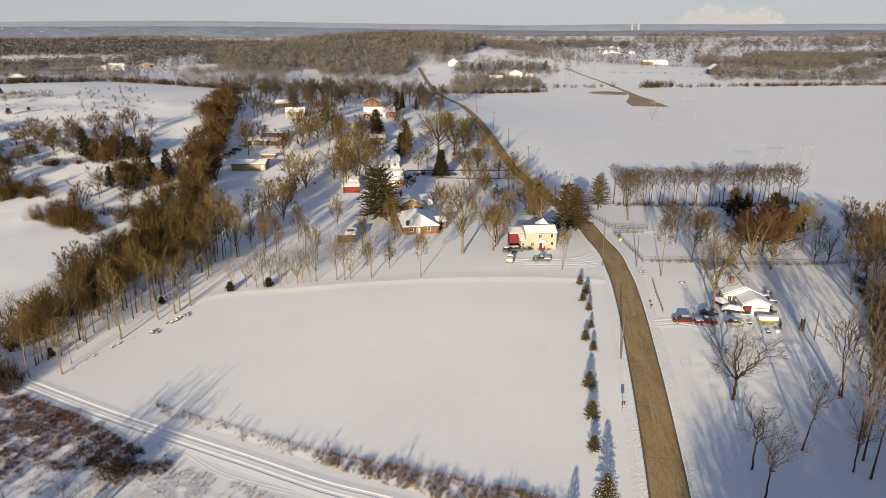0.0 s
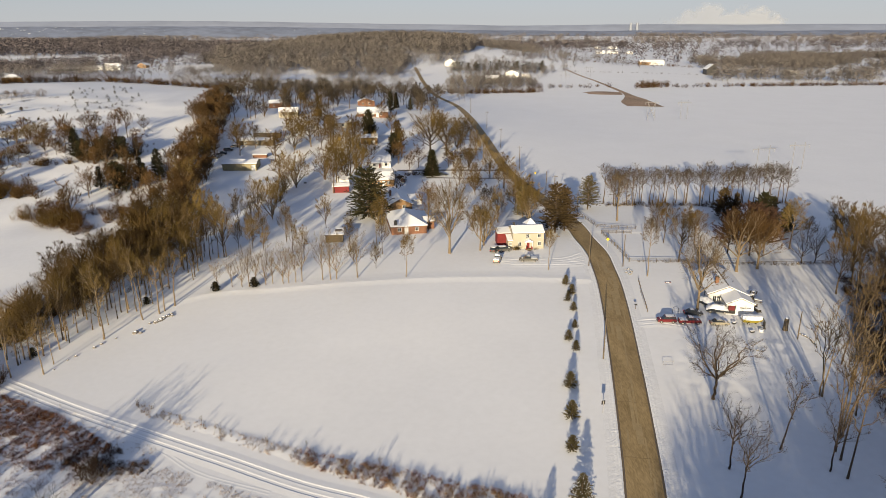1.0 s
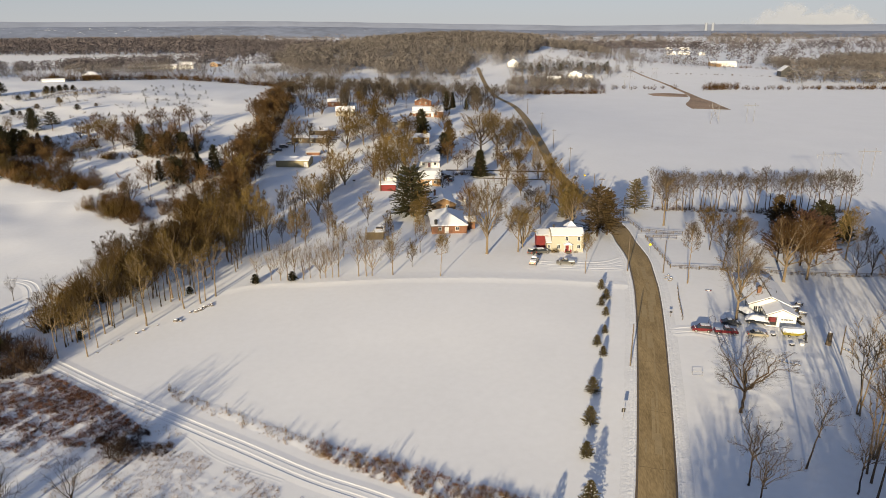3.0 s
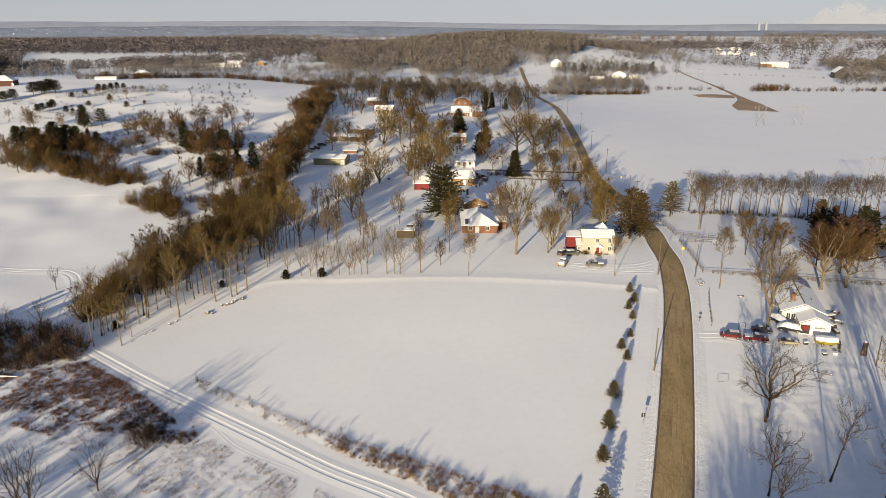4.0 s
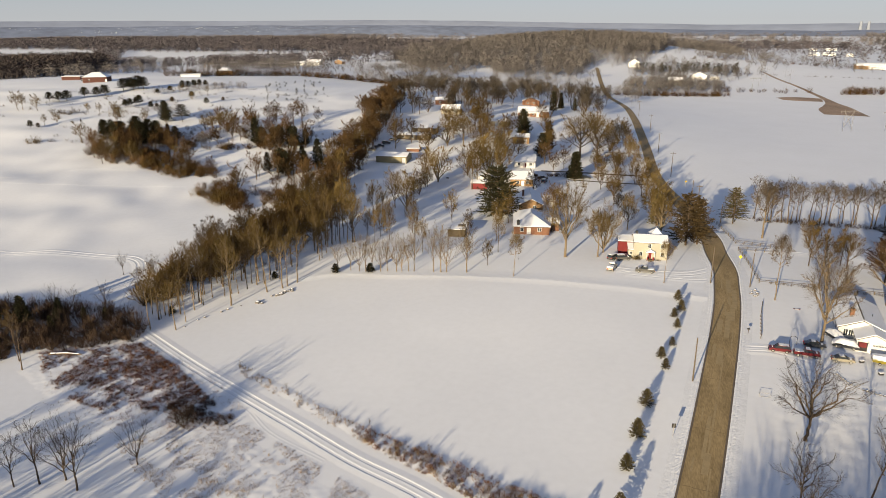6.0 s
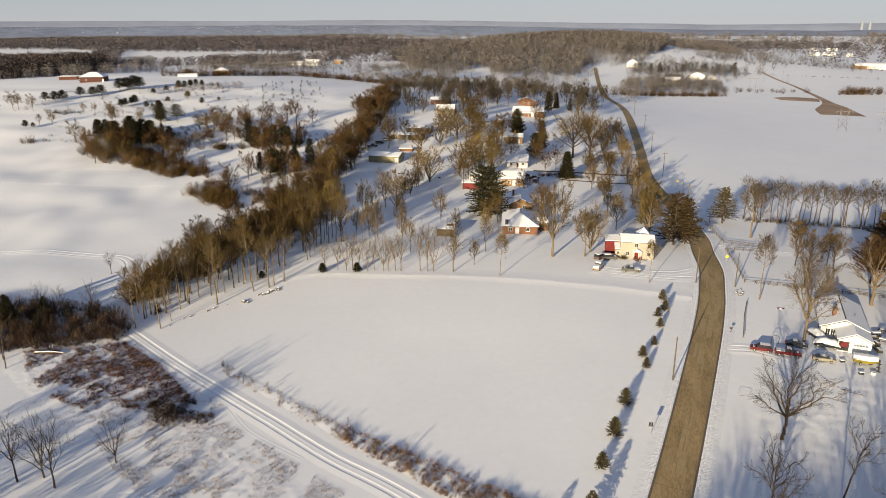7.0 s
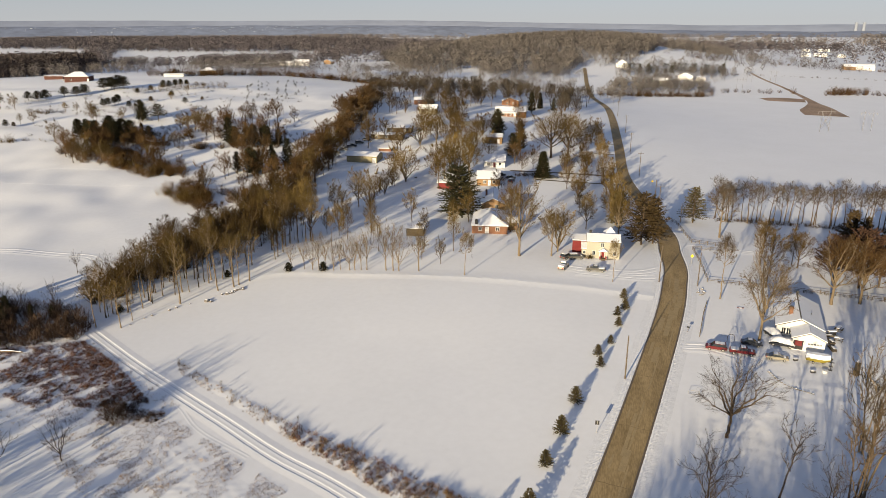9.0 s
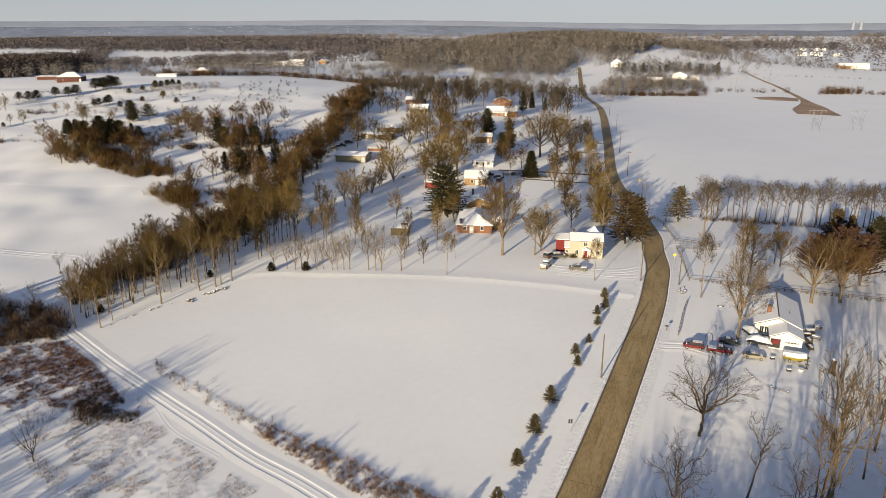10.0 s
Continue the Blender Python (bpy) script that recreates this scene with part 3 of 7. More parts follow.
stuff("far_woods", SKETCH, scatter([(-70, 770), (-8, 790), (-6, 860), (15, 870), (55, 900), (70, 990), (20, 1000), (-60, 960), (-110, 800)], 190, (7, 14), 45, wide=(0.9, 1.3), patchy=0.3, scale=40), WOODS, "bare trees where the road climbs into the woods", "woods")
stuff("far_woods", SKETCH, open_fields(scatter([(-200, 770), (-120, 775), (-15, 765), (-5, 900), (-10, 1000), (-200, 1250), (-330, 1250), (-280, 950)], 2000, (10, 16), 1, patchy=0.3, scale=55, wide=(0.9, 1.4))),
      WOODS, "bare grey-brown woodland on the hillside", "woods")
stuff("near_woods", SKETCH_NEAR, scatter([(-125, 490), (-60, 505), (20, 520), (10, 600), (-40, 610), (-128, 590), (-180, 600), (-190, 560)], 90, (9, 15), 7, patchy=0.36, scale=35, wide=(0.9, 1.3))
      + scatter([(-200, 640), (-125, 660), (-110, 720), (-180, 750), (-230, 700)], 100, (9, 15), 17) + scatter([(-90, 690), (10, 745), (0, 765), (-110, 770)], 75, (9, 15), 18) + scatter([(-130, 600), (-20, 615), (5, 640), (2, 700), (-60, 690), (-120, 665)], 60, (8, 14), 19, patchy=0.4, scale=30)
      + scatter([(38, 540), (60, 600), (35, 625), (22, 612)], 22, (8, 13), 8), WOODS, "open bare woodland on the rise behind the village", "woods")
stuff("far_woods", SKETCH, scatter([(20, 960), (70, 990), (95, 1100), (110, 1300), (70, 1420), (-250, 1400), (-200, 1260), (-5, 1010)], 2000, (14, 20), 2, wide=(0.9, 1.3)), WOODS, "dense bare wooded hill under low sun", "woods")
stuff("far_woods", RIDGE, scatter([(-1900, 1450), (-900, 1330), (-350, 1290), (-250, 1500), (-500, 1800), (-1900, 1900)], 4200, (13, 21), 3, wide=(1.1, 1.7)), WOODS_RIDGE, "long bare woodland ridge with haze in its colour", "woods")
stuff("far_woods", SKETCH, scatter([(345, 800), (520, 800), (900, 830), (1300, 900), (1400, 1420), (760, 1440), (520, 1300), (410, 1060), (390, 930)], 4200, (10, 16), 4, wide=(1.1, 1.6), patchy=0.47, scale=110), WOODS, "bare woodland beyond the snowy field", "woods")
stuff("far_woods", SKETCH, scatter([(60, 900), (140, 900), (330, 960), (330, 1080), (200, 1250), (110, 1180), (100, 1000)], 150, (5, 11), 25, patchy=0.45, scale=45, wide=(1.0, 1.6)) + scatter([(130, 1000), (240, 1020), (230, 1050), (130, 1030)], 60, (7, 12), 26) + scatter([(55, 690), (120, 705), (140, 770), (100, 780), (60, 722)], 90, (5, 10), 28)
      + scatter([(115, 1080), (210, 1200), (260, 1420), (130, 1440), (112, 1300)], 220, (10, 16), 27, patchy=0.35, scale=70, wide=(1.0, 1.5)), WOODS, "scattered bare trees and thickets on far fields", "woods")
stuff("far_woods", SKETCH, scatter([(30, 632), (75, 650), (118, 668), (125, 720), (80, 780), (35, 720)], 300, (6, 11), 5) + scatter([(30, 780), (150, 800), (190, 870), (120, 930), (40, 900)], 160, (7, 12), 15), WOODS, "roadside thicket of bare trees", "woods")
stuff("far_woods", SKETCH, scatter([(-1150, 560), (-540, 560), (-515, 630), (-610, 790), (-730, 930), (-1250, 930)], 3300, (15, 26), 6, wide=(0.8, 1.2)), WOODS_DARK, "dark bare woodland behind the farm", "woods")
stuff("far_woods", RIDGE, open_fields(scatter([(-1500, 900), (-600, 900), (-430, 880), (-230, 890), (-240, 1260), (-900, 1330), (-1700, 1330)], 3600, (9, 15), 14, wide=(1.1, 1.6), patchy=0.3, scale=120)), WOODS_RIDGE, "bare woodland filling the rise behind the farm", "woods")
stuff("far_woods", SKETCH, scatter([(-520, 560), (-420, 500), (-330, 600), (-260, 640), (-240, 780), (-420, 800), (-560, 720)], 360, (6, 13), 9, patchy=0.4, scale=50), WOODS, "scattered bare trees round the farm", "woods")
places = []
for i, (y, x0, x1) in enumerate([(1190, 420, 1500), (1330, 330, 1700), (1480, 250, 1900), (1650, 250, 2300), (1850, 300, 2400), (2100, 200, 2400), (2350, -1600, 2600), (2600, -2000, 2600), (2900, -2400, 2800), (3200, -2400, 2800), (3600, -2600, 2900), (4000, -2800, 3000)]):
    places += along([(x0, y), ((x0 + x1) / 2, y + 90), (x1, y - 60)], 6 + y / 500, (8 + y / 600, 13 + y / 450), 20 + i, side=10 + y / 70, wide=(1.2, 2.2), skip=0.25)
r = random.Random(77)
for i in range(60):
    x, y = r.uniform(-2800, 2900), r.uniform(1850, 4200)
    if x < -300 and y < 2300:
        continue
    places += scatter([(x - 260, y - 25), (x + 260, y - 35), (x + 300, y + 40), (x - 240, y + 45)], 75, (15, 24), 50 + i, wide=(1.4, 2.4))
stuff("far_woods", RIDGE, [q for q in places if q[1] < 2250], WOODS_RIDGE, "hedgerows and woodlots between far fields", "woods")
stuff("far_woods", RIDGE, [q for q in places if q[1] >= 2250], WOODS_FAR, "hedgerows and woodlots, coloured paler for haze towards the horizon", "woods")
stuff("hedgerow", SHRUB, along([(-330, 512), (-296, 528), (-250, 578), (-190, 575), (-132, 552)], 0.9, (3, 7.5), 30, 4.0, 5) + scatter([(226, 706), (240, 712), (268, 724), (268, 738), (240, 728), (226, 720)], 34, (3, 9), 31, 5) + along([(266, 722), (300, 730), (345, 743)], 2.2, (2, 6.5), 37, 4, 5, skip=0.35)
      + along([(345, 742), (520, 765), (800, 790)], 1.5, (3, 6), 33, 5, 5) + along([(28, 625), (75, 640), (118, 660)], 0.5, (1.5, 5.5), 32, 5, 5, skip=0.2)
      + along([(122, 690), (150, 702), (196, 712)], 5.0, (3, 7), 34, 6, 5), TWIG_RED, "brown leafless hedgerow along the field edge", "hedgerow")
stuff("hedgerow", BRUSH, along([(130, 850), (230, 870), (400, 880)], 3.5, (1, 3), 35, 4, 5) + along([(130, 1000), (280, 1020), (400, 1010)], 3.0, (3, 8), 36, 16, 5, skip=0.3), TWIG_RED, "thin broken hedgerow between far fields", "hedgerow")
HAMLET = [Geo().box(-7, 7, -5, 5, -1, 4).prism([(-7.5, 4), (7.5, 4), (0, 7.5)], -5.3, 5.3), Geo().box(-11, 11, -5, 5, -1, 4).prism([(-11.3, 4), (11.3, 4), (8, 7), (-8, 7)], -5, 5)]
town = []
for i in range(130):
    a, d = r.gauss(-0.58, 0.11) if i < 112 else r.uniform(-0.2, 0.6), r.uniform(-150, -20)
    high = hill_top(a, 4300, 62, 8)
    zz = -12 + (high * 0.7 + 12) * (d + 260) / 170 if d < -90 else high * (0.7 + 0.3 * (d + 90) / 90)
    town.append((math.sin(a) * (4300 + d), math.cos(a) * (4300 + d), zz - 1, r.uniform(0.2, 0.4), r.uniform(0.25, 0.7), r.uniform(0, 3.1), r.randrange(2)))
stuff("far_hamlet", HAMLET, town, mat("far_snowy_roofs", (0.34, 0.37, 0.42), rough=0.9, var=0.3, scale=0.01, fine=0.05, bump=0), "tiny pale houses of a far town on the hills", "houses")
# steam of the far power station: a soft-edged sheet of sky behind the last hills
def steam_mat():
    m = bpy.data.materials.new("distant_steam")
    m.use_nodes = True
    nt = m.node_tree
    N, L = nt.nodes.new, nt.links.new

    def calc(op, a, b, clamp=False):
        q = N("ShaderNodeMath")
        q.operation, q.use_clamp = op, clamp
        for k, v in enumerate((a, b)):
            if isinstance(v, float):
                q.inputs[k].default_value = v
            else:
                L(v, q.inputs[k])
        return q.outputs[0]

    tc, sep, ramp, big, small = N("ShaderNodeTexCoord"), N("ShaderNodeSeparateXYZ"), N("ShaderNodeValToRGB"), N("ShaderNodeTexNoise"), N("ShaderNodeTexNoise")
    L(tc.outputs["Generated"], sep.inputs[0]), L(sep.outputs["X"], ramp.inputs[0])
    e = ramp.color_ramp.elements
    e[0].position, e[0].color, e[1].position, e[1].color = 0.0, (0, 0, 0, 1), 1.0, (0, 0, 0, 1)
    for q, v in ((0.12, 0.2), (0.32, 0.48), (0.45, 0.95), (0.55, 0.85), (0.68, 0.8), (0.80, 0.85), (0.88, 0.66), (0.95, 0.25)):
        e.new(q).color = (v, v, v, 1)
    mp = N("ShaderNodeMapping")
    mp.inputs["Scale"].default_value = (6.5, 1, 1.25)
    L(tc.outputs["Generated"], mp.inputs[0])
    for nz, s, d in ((big, 1.5, 3), (small, 4.5, 4)):
        nz.inputs["Scale"].default_value, nz.inputs["Detail"].default_value = s, d
        L(mp.outputs[0], nz.inputs[0])
    puff = calc('ADD', calc('MULTIPLY', calc('SUBTRACT', big.outputs[0], 0.5), 1.15), calc('MULTIPLY', calc('SUBTRACT', small.outputs[0], 0.5), 0.5))
    edge = calc('SUBTRACT', calc('ADD', ramp.outputs[0], puff), sep.outputs["Z"])
    alpha = calc('MULTIPLY', calc('MULTIPLY', edge, 3.2, True), calc('ADD', calc('MULTIPLY', sep.outputs["X"], 0.6), 0.45))
    dif, tr, mix = N("ShaderNodeBsdfDiffuse"), N("ShaderNodeBsdfTransparent"), N("ShaderNodeMixShader")
    dif.inputs[0].default_value = (0.245, 0.266, 0.318, 1)
    L(alpha, mix.inputs[0]), L(tr.outputs[0], mix.inputs[1]), L(dif.outputs[0], mix.inputs[2])
    L(mix.outputs[0], nt.nodes["Material Output"].inputs[0])
    return m


steam = Geo()
steam.v = [(x * 480, 0, z) for z in (30, 185) for x in (-1, -0.5, 0, 0.5, 1)]
steam.f = [(i, i + 1, i + 6, i + 5) for i in range(4)]
solid("backdrop_steam", steam, steam_mat(), "bank of pale steam low over the horizon", "steam cloud", m=pose(1800, 4395, 0, 0, 0, -22.5))


# ---- trees ----
def bare(seed, bole=0.4, wide=0.3, mains=8, stout=0.018, counts=(8, 7, 4), crook=0.5, lean=0.0, vase=0.0, twig=0.0016, stems=1, shell=0):
    """A leafless tree one metre high: (trunk and limbs, twigs). bole: height of the clear trunk; wide: half width of the crown;
    vase: 0 keeps a central leader, 1 lets all limbs rise from the fork."""
    r, wood, twigs = random.Random(seed), Geo(), Geo()

    def rnd(q):
        return Vector((r.uniform(-q, q), r.uniform(-q, q), r.uniform(-q, q)))

    zm = bole + (1 - bole) * 0.50
    heart, up_r, down_r = Vector((lean * 0.75, 0, zm)), 1.0 - zm, zm - bole * 0.85

    def kept(v):
        """The point, drawn back to the rounded outline of the crown where it lies outside."""
        d = v - heart
        q = math.sqrt((d.x * d.x + d.y * d.y) / (wide * wide) + (d.z / (up_r if d.z > 0 else down_r)) ** 2)
        return v if q < 1.0 or not shell else heart + d / q * (1.0 + 0.12 * min(q - 1.0, 1.0))

    def bend(p, c, q, n, wob):
        pts = []
        for i in range(n + 1):
            f = i / n
            v = p * (1 - f) ** 2 + c * 2 * f * (1 - f) + q * f * f
            pts.append(v + (rnd(wob) if 0 < i < n else Vector()))
        return pts

    def at(pts, f):
        k = min(int(f * (len(pts) - 1)), len(pts) - 2)
        u = f * (len(pts) - 1) - k
        return pts[k].lerp(pts[k + 1], u), (pts[k + 1] - pts[k]).normalized()

    def off(e, ang):
        side = e.cross(rnd(1.0))
        side = side.normalized() if side.length > 1e-5 else Vector((1, 0, 0))
        return (e * math.cos(ang) + side * math.sin(ang)).normalized()

    def dress(pts, size, rad, first):
        """Side branches, twigs and spikes along one limb."""
        n2, n3, n4 = counts
        for j in range(n2):
            f = first + (0.99 - first) * (j + r.random()) / n2
            q2, e2 = at(pts, min(f, 0.99))
            l2 = size * r.uniform(0.26, 0.48) * (1.1 - 0.5 * f)
            d2 = (off(e2, r.uniform(0.35, 0.9)) + Vector((0, 0, 0.16))).normalized()
            b2 = bend(q2, q2 + d2 * l2 * 0.5 + rnd(0.06 * crook * l2 * 4), q2 + d2 * l2 + Vector((0, 0, 0.06 * l2)), 3, 0.05 * crook * l2)
            wood.tube(b2, [max(rad * 0.42 * (1 - 0.6 * f), 0.0022), max(rad * 0.3 * (1 - 0.6 * f), 0.002), 0.0017, 0.0011], 3, cap=False)
            for k in range(n3):
                q3, e3 = at(b2, min(0.15 + 0.85 * (k + r.random()) / n3, 0.99))
                l3 = l2 * r.uniform(0.35, 0.65)
                d3 = (off(e3, r.uniform(0.3, 0.85)) + Vector((0, 0, 0.14))).normalized()
                twigs.spike(q3, kept(q3 + d3 * l3), twig * 1.15)
                for m in range(n4):
                    q4 = q3 + d3 * l3 * r.uniform(0.1, 0.9)
                    twigs.spike(q4, kept(q4 + off(d3, r.uniform(0.3, 0.9)) * l3 * r.uniform(0.35, 0.8)), twig)

    for st in range(stems):
        foot = Vector((r.uniform(-.03, .03), r.uniform(-.03, .03), -0.02)) if stems > 1 else Vector((0, 0, -0.02))
        tilt = Vector((lean + (r.uniform(-.16, .16) if stems > 1 else 0), r.uniform(-.16, .16) if stems > 1 else r.uniform(-.03, .03), 0))
        fat = stout * (0.72 if stems > 1 else 1.0)
        top = bole + (0.93 - bole) * (1 - vase) + 0.02
        tip = foot + Vector((0, 0, top)) + tilt * top
        trunk = bend(foot, foot.lerp(tip, 0.5) + Vector((0, 0, 0.02)), tip, 7, 0.006 * (0.4 + crook))
        end = 0.12 + 0.55 * vase
        wood.tube(trunk, [fat * 1.25] + [fat * (1 - (1 - end) * i / 7) for i in range(1, 8)], 7, cap=False)
        zc, zr = (bole + 1.0) / 2 + 0.03, (1.0 - bole) / 2
        turn = r.uniform(0, 6.28)
        for i in range(mains):
            u = (i + r.random()) / mains
            turn += 2.4 + r.uniform(-0.5, 0.5)
            e = -0.45 + 0.40 * vase + (1.75 - 0.40 * vase) * u
            goal = Vector((math.cos(turn) * wide * math.cos(e), math.sin(turn) * wide * math.cos(e), zc + zr * math.sin(e) - 0.02)) * r.uniform(0.86, 1.08) + tilt * 0.8
            low = bole + (0.80 - bole) * u * (1 - vase) - 0.04 * vase * r.random()
            q, _ = at(trunk, min(low / top, 0.98))
            if vase > 0.7:
                goal.z = max(goal.z, bole + r.uniform(0.22, 0.40))
            if goal.z < q.z + 0.05:
                goal.z = q.z + r.uniform(0.02, 0.14)
            far = (goal - q).length
            mid = q.lerp(goal, 0.5) + Vector((0, 0, far * r.uniform(-0.02, 0.16))) + rnd(0.09 * crook) + (Vector((0, 0, -0.02)) if vase else Vector())
            limb = bend(q, mid, goal, 6, 0.045 * crook * far + 0.004)
            thick = fat * (0.34 + 0.28 * vase) * r.uniform(0.85, 1.2) * (1.15 - 0.5 * u * (1 - vase))
            wood.tube(limb, [max(thick * (1 - 0.9 * k / 6), 0.0016) for k in range(7)], 5, cap=False)
            dress(limb, max(far, 0.18), thick, 0.22)
        if vase < 0.5:
            dress(trunk[-3:], 0.22, fat * 0.2, 0.3)
    for i in range(shell):      # fine twigs that round the crown off
        a, q = r.uniform(0, 6.28), r.uniform(-0.55, 1.0)
        c = math.sqrt(1 - q * q)
        d = Vector((math.cos(a) * c * wide, math.sin(a) * c * wide, q * (up_r if q > 0 else down_r)))
        k = r.uniform(0.45, 0.85)
        twigs.spike(heart + d * k - Vector((0, 0, 0.02)), heart + d * min(k + r.uniform(0.14, 0.3), 1.02) + Vector((r.uniform(-.02, .02), r.uniform(-.02, .02), r.uniform(0.0, 0.045))), twig * 0.8)
    peak = max(v.z for v in twigs.v)
    for g in (wood, twigs):
        g.v = [v / peak for v in g.v]
    return wood, twigs


def meshes(pair):
    return pair[0].mesh("trunk"), pair[1].mesh("crown")


# near models: 0 round crown, 1 tall oval, 2 wide vase, 3 slim leaning, 4 slim woodland pole
FINE = [meshes(bare(*q[:9], twig=q[9], shell=900)) for q in ((11, 0.22, 0.33, 11, 0.019, (8, 7, 3), 0.6, 0.0, 0.6, 0.0017), (12, 0.28, 0.26, 11, 0.016, (8, 6, 3), 0.5, 0.0, 0.2, 0.0017), (13, 0.14, 0.41, 11, 0.024, (8, 7, 3), 0.5, 0.0, 1.0, 0.0017), (14, 0.48, 0.2, 8, 0.012, (7, 5, 3), 0.6, 0.1, 0.1, 0.0017), (15, 0.46, 0.18, 8, 0.011, (7, 5, 3), 0.5, 0.0, 0.1, 0.0017))]
# yard trees with few long crooked limbs
OPEN = [meshes(bare(71, 0.36, 0.38, 9, 0.0165, (9, 6, 3), 0.9, -0.06, 0.9, 0.0010, shell=420)), meshes(bare(72, 0.36, 0.32, 8, 0.0125, (8, 5, 2), 1.1, 0.06, 0.4, 0.0010)), meshes(bare(73, 0.40, 0.22, 8, 0.012, (7, 5, 2), 1.0, 0.14, 0.2, 0.0010))]
FAN = [meshes(bare(95, 0.16, 0.32, 7, 0.015, (7, 5, 3), 0.5, 0.0, 0.75, 0.0011)), meshes(bare(96, 0.24, 0.26, 7, 0.0135, (7, 5, 3), 0.5, 0.04, 0.5, 0.0011))]
MULTI = meshes(bare(74, 0.36, 0.15, 5, 0.012, (6, 5, 2), 0.9, 0.10, 0.3, 0.0010, 3))
THIN = [meshes(bare(91 + i, b, w, 7, st, (5, 4, 2), 0.8, ln, 0.15, 0.0012)) for i, (b, w, st, ln) in enumerate(((0.48, 0.16, 0.0095, 0.10), (0.40, 0.20, 0.010, -0.06), (0.55, 0.14, 0.009, 0.12), (0.42, 0.17, 0.010, 0.05)))]
# 0 broad, 1 oval, 2 wide vase, 3 slim pole
MID_SHAPES = [bare(21, 0.18, 0.33, 9, 0.016, (6, 6, 3), 0.6, 0, 0.6, 0.0029, shell=560), bare(22, 0.26, 0.26, 9, 0.014, (6, 5, 3), 0.6, 0, 0.3, 0.0029, shell=480), bare(23, 0.12, 0.38, 9, 0.019, (6, 6, 3), 0.5, 0, 1.0, 0.0029, shell=620), bare(24, 0.46, 0.19, 7, 0.011, (5, 5, 3), 0.6, 0.05, 0.1, 0.0029, shell=240)]
LOW_SHAPES = [bare(31, 0.18, 0.33, 8, 0.017, (5, 5, 3), 0.6, 0, 0.6, 0.0045, shell=330), bare(32, 0.26, 0.27, 8, 0.015, (5, 5, 3), 0.6, 0, 0.3, 0.0045, shell=290), bare(33, 0.11, 0.38, 8, 0.020, (5, 6, 3), 0.5, 0, 1.0, 0.0045, shell=360), bare(34, 0.44, 0.20, 6, 0.012, (5, 4, 3), 0.6, 0.04, 0.1, 0.0045, shell=180)]
POLE_SHAPES = [bare(81 + i, b, w, 7, st, (5, 4, 3), 0.7, ln, 0.15, 0.0019, shell=240) for i, (b, w, st, ln) in enumerate(((0.48, 0.17, 0.0105, 0.03), (0.40, 0.21, 0.0115, -0.05), (0.52, 0.15, 0.0095, 0.08), (0.34, 0.24, 0.0125, 0.0)))]
MID = [meshes(q) for q in MID_SHAPES]
LOW = [meshes(q) for q in LOW_SHAPES]
POLES = [meshes(q) for q in POLE_SHAPES]
skinned = {}


def dressed(me, material):
    """The mesh in another material; alike trees share it."""
    key = (me.name, material.name)
    if key not in skinned:
        skinned[key] = me.copy() if me.materials else me
        if not me.materials:
            me.materials.append(material)
        else:
            skinned[key].materials[0] = material
    return skinned[key]


trng = random.Random(5)


def grove(rows, twig, words):
    """Distant trees that nobody would count, joined: rows of (x, y, z, height, width, turn, which)."""
    g = stuff("distant_grove", [q[1] for q in LOW_SHAPES], rows, twig, words, "trees")
    tagged(part("trunks", cluster([q[0] for q in LOW_SHAPES], rows, "trunks"), BARK, g), kind="stuff")


def plant(x, y, h, model, bark=BARK, twig=TWIG, label="leafless deciduous tree with fine twigs in snow", group="bare trees", wide=1.0, name="bare_tree"):
    m = pose(x, y, gz(x, y) - 0.05, 0, 0, trng.uniform(0, 360)) @ Matrix.Diagonal((h * wide, h * wide, h, 1))
    t = thing(name, m, label, "tree", group)
    part("trunk", dressed(model[0], bark), bark, t)
    part("crown", dressed(model[1], twig), twig, t)
    if len(model) > 2:
        tagged(part("bough_snow", dressed(model[2], SNOW_ROOF), SNOW_ROOF, t), "snow caught on the boughs", kind="stuff")
    return t


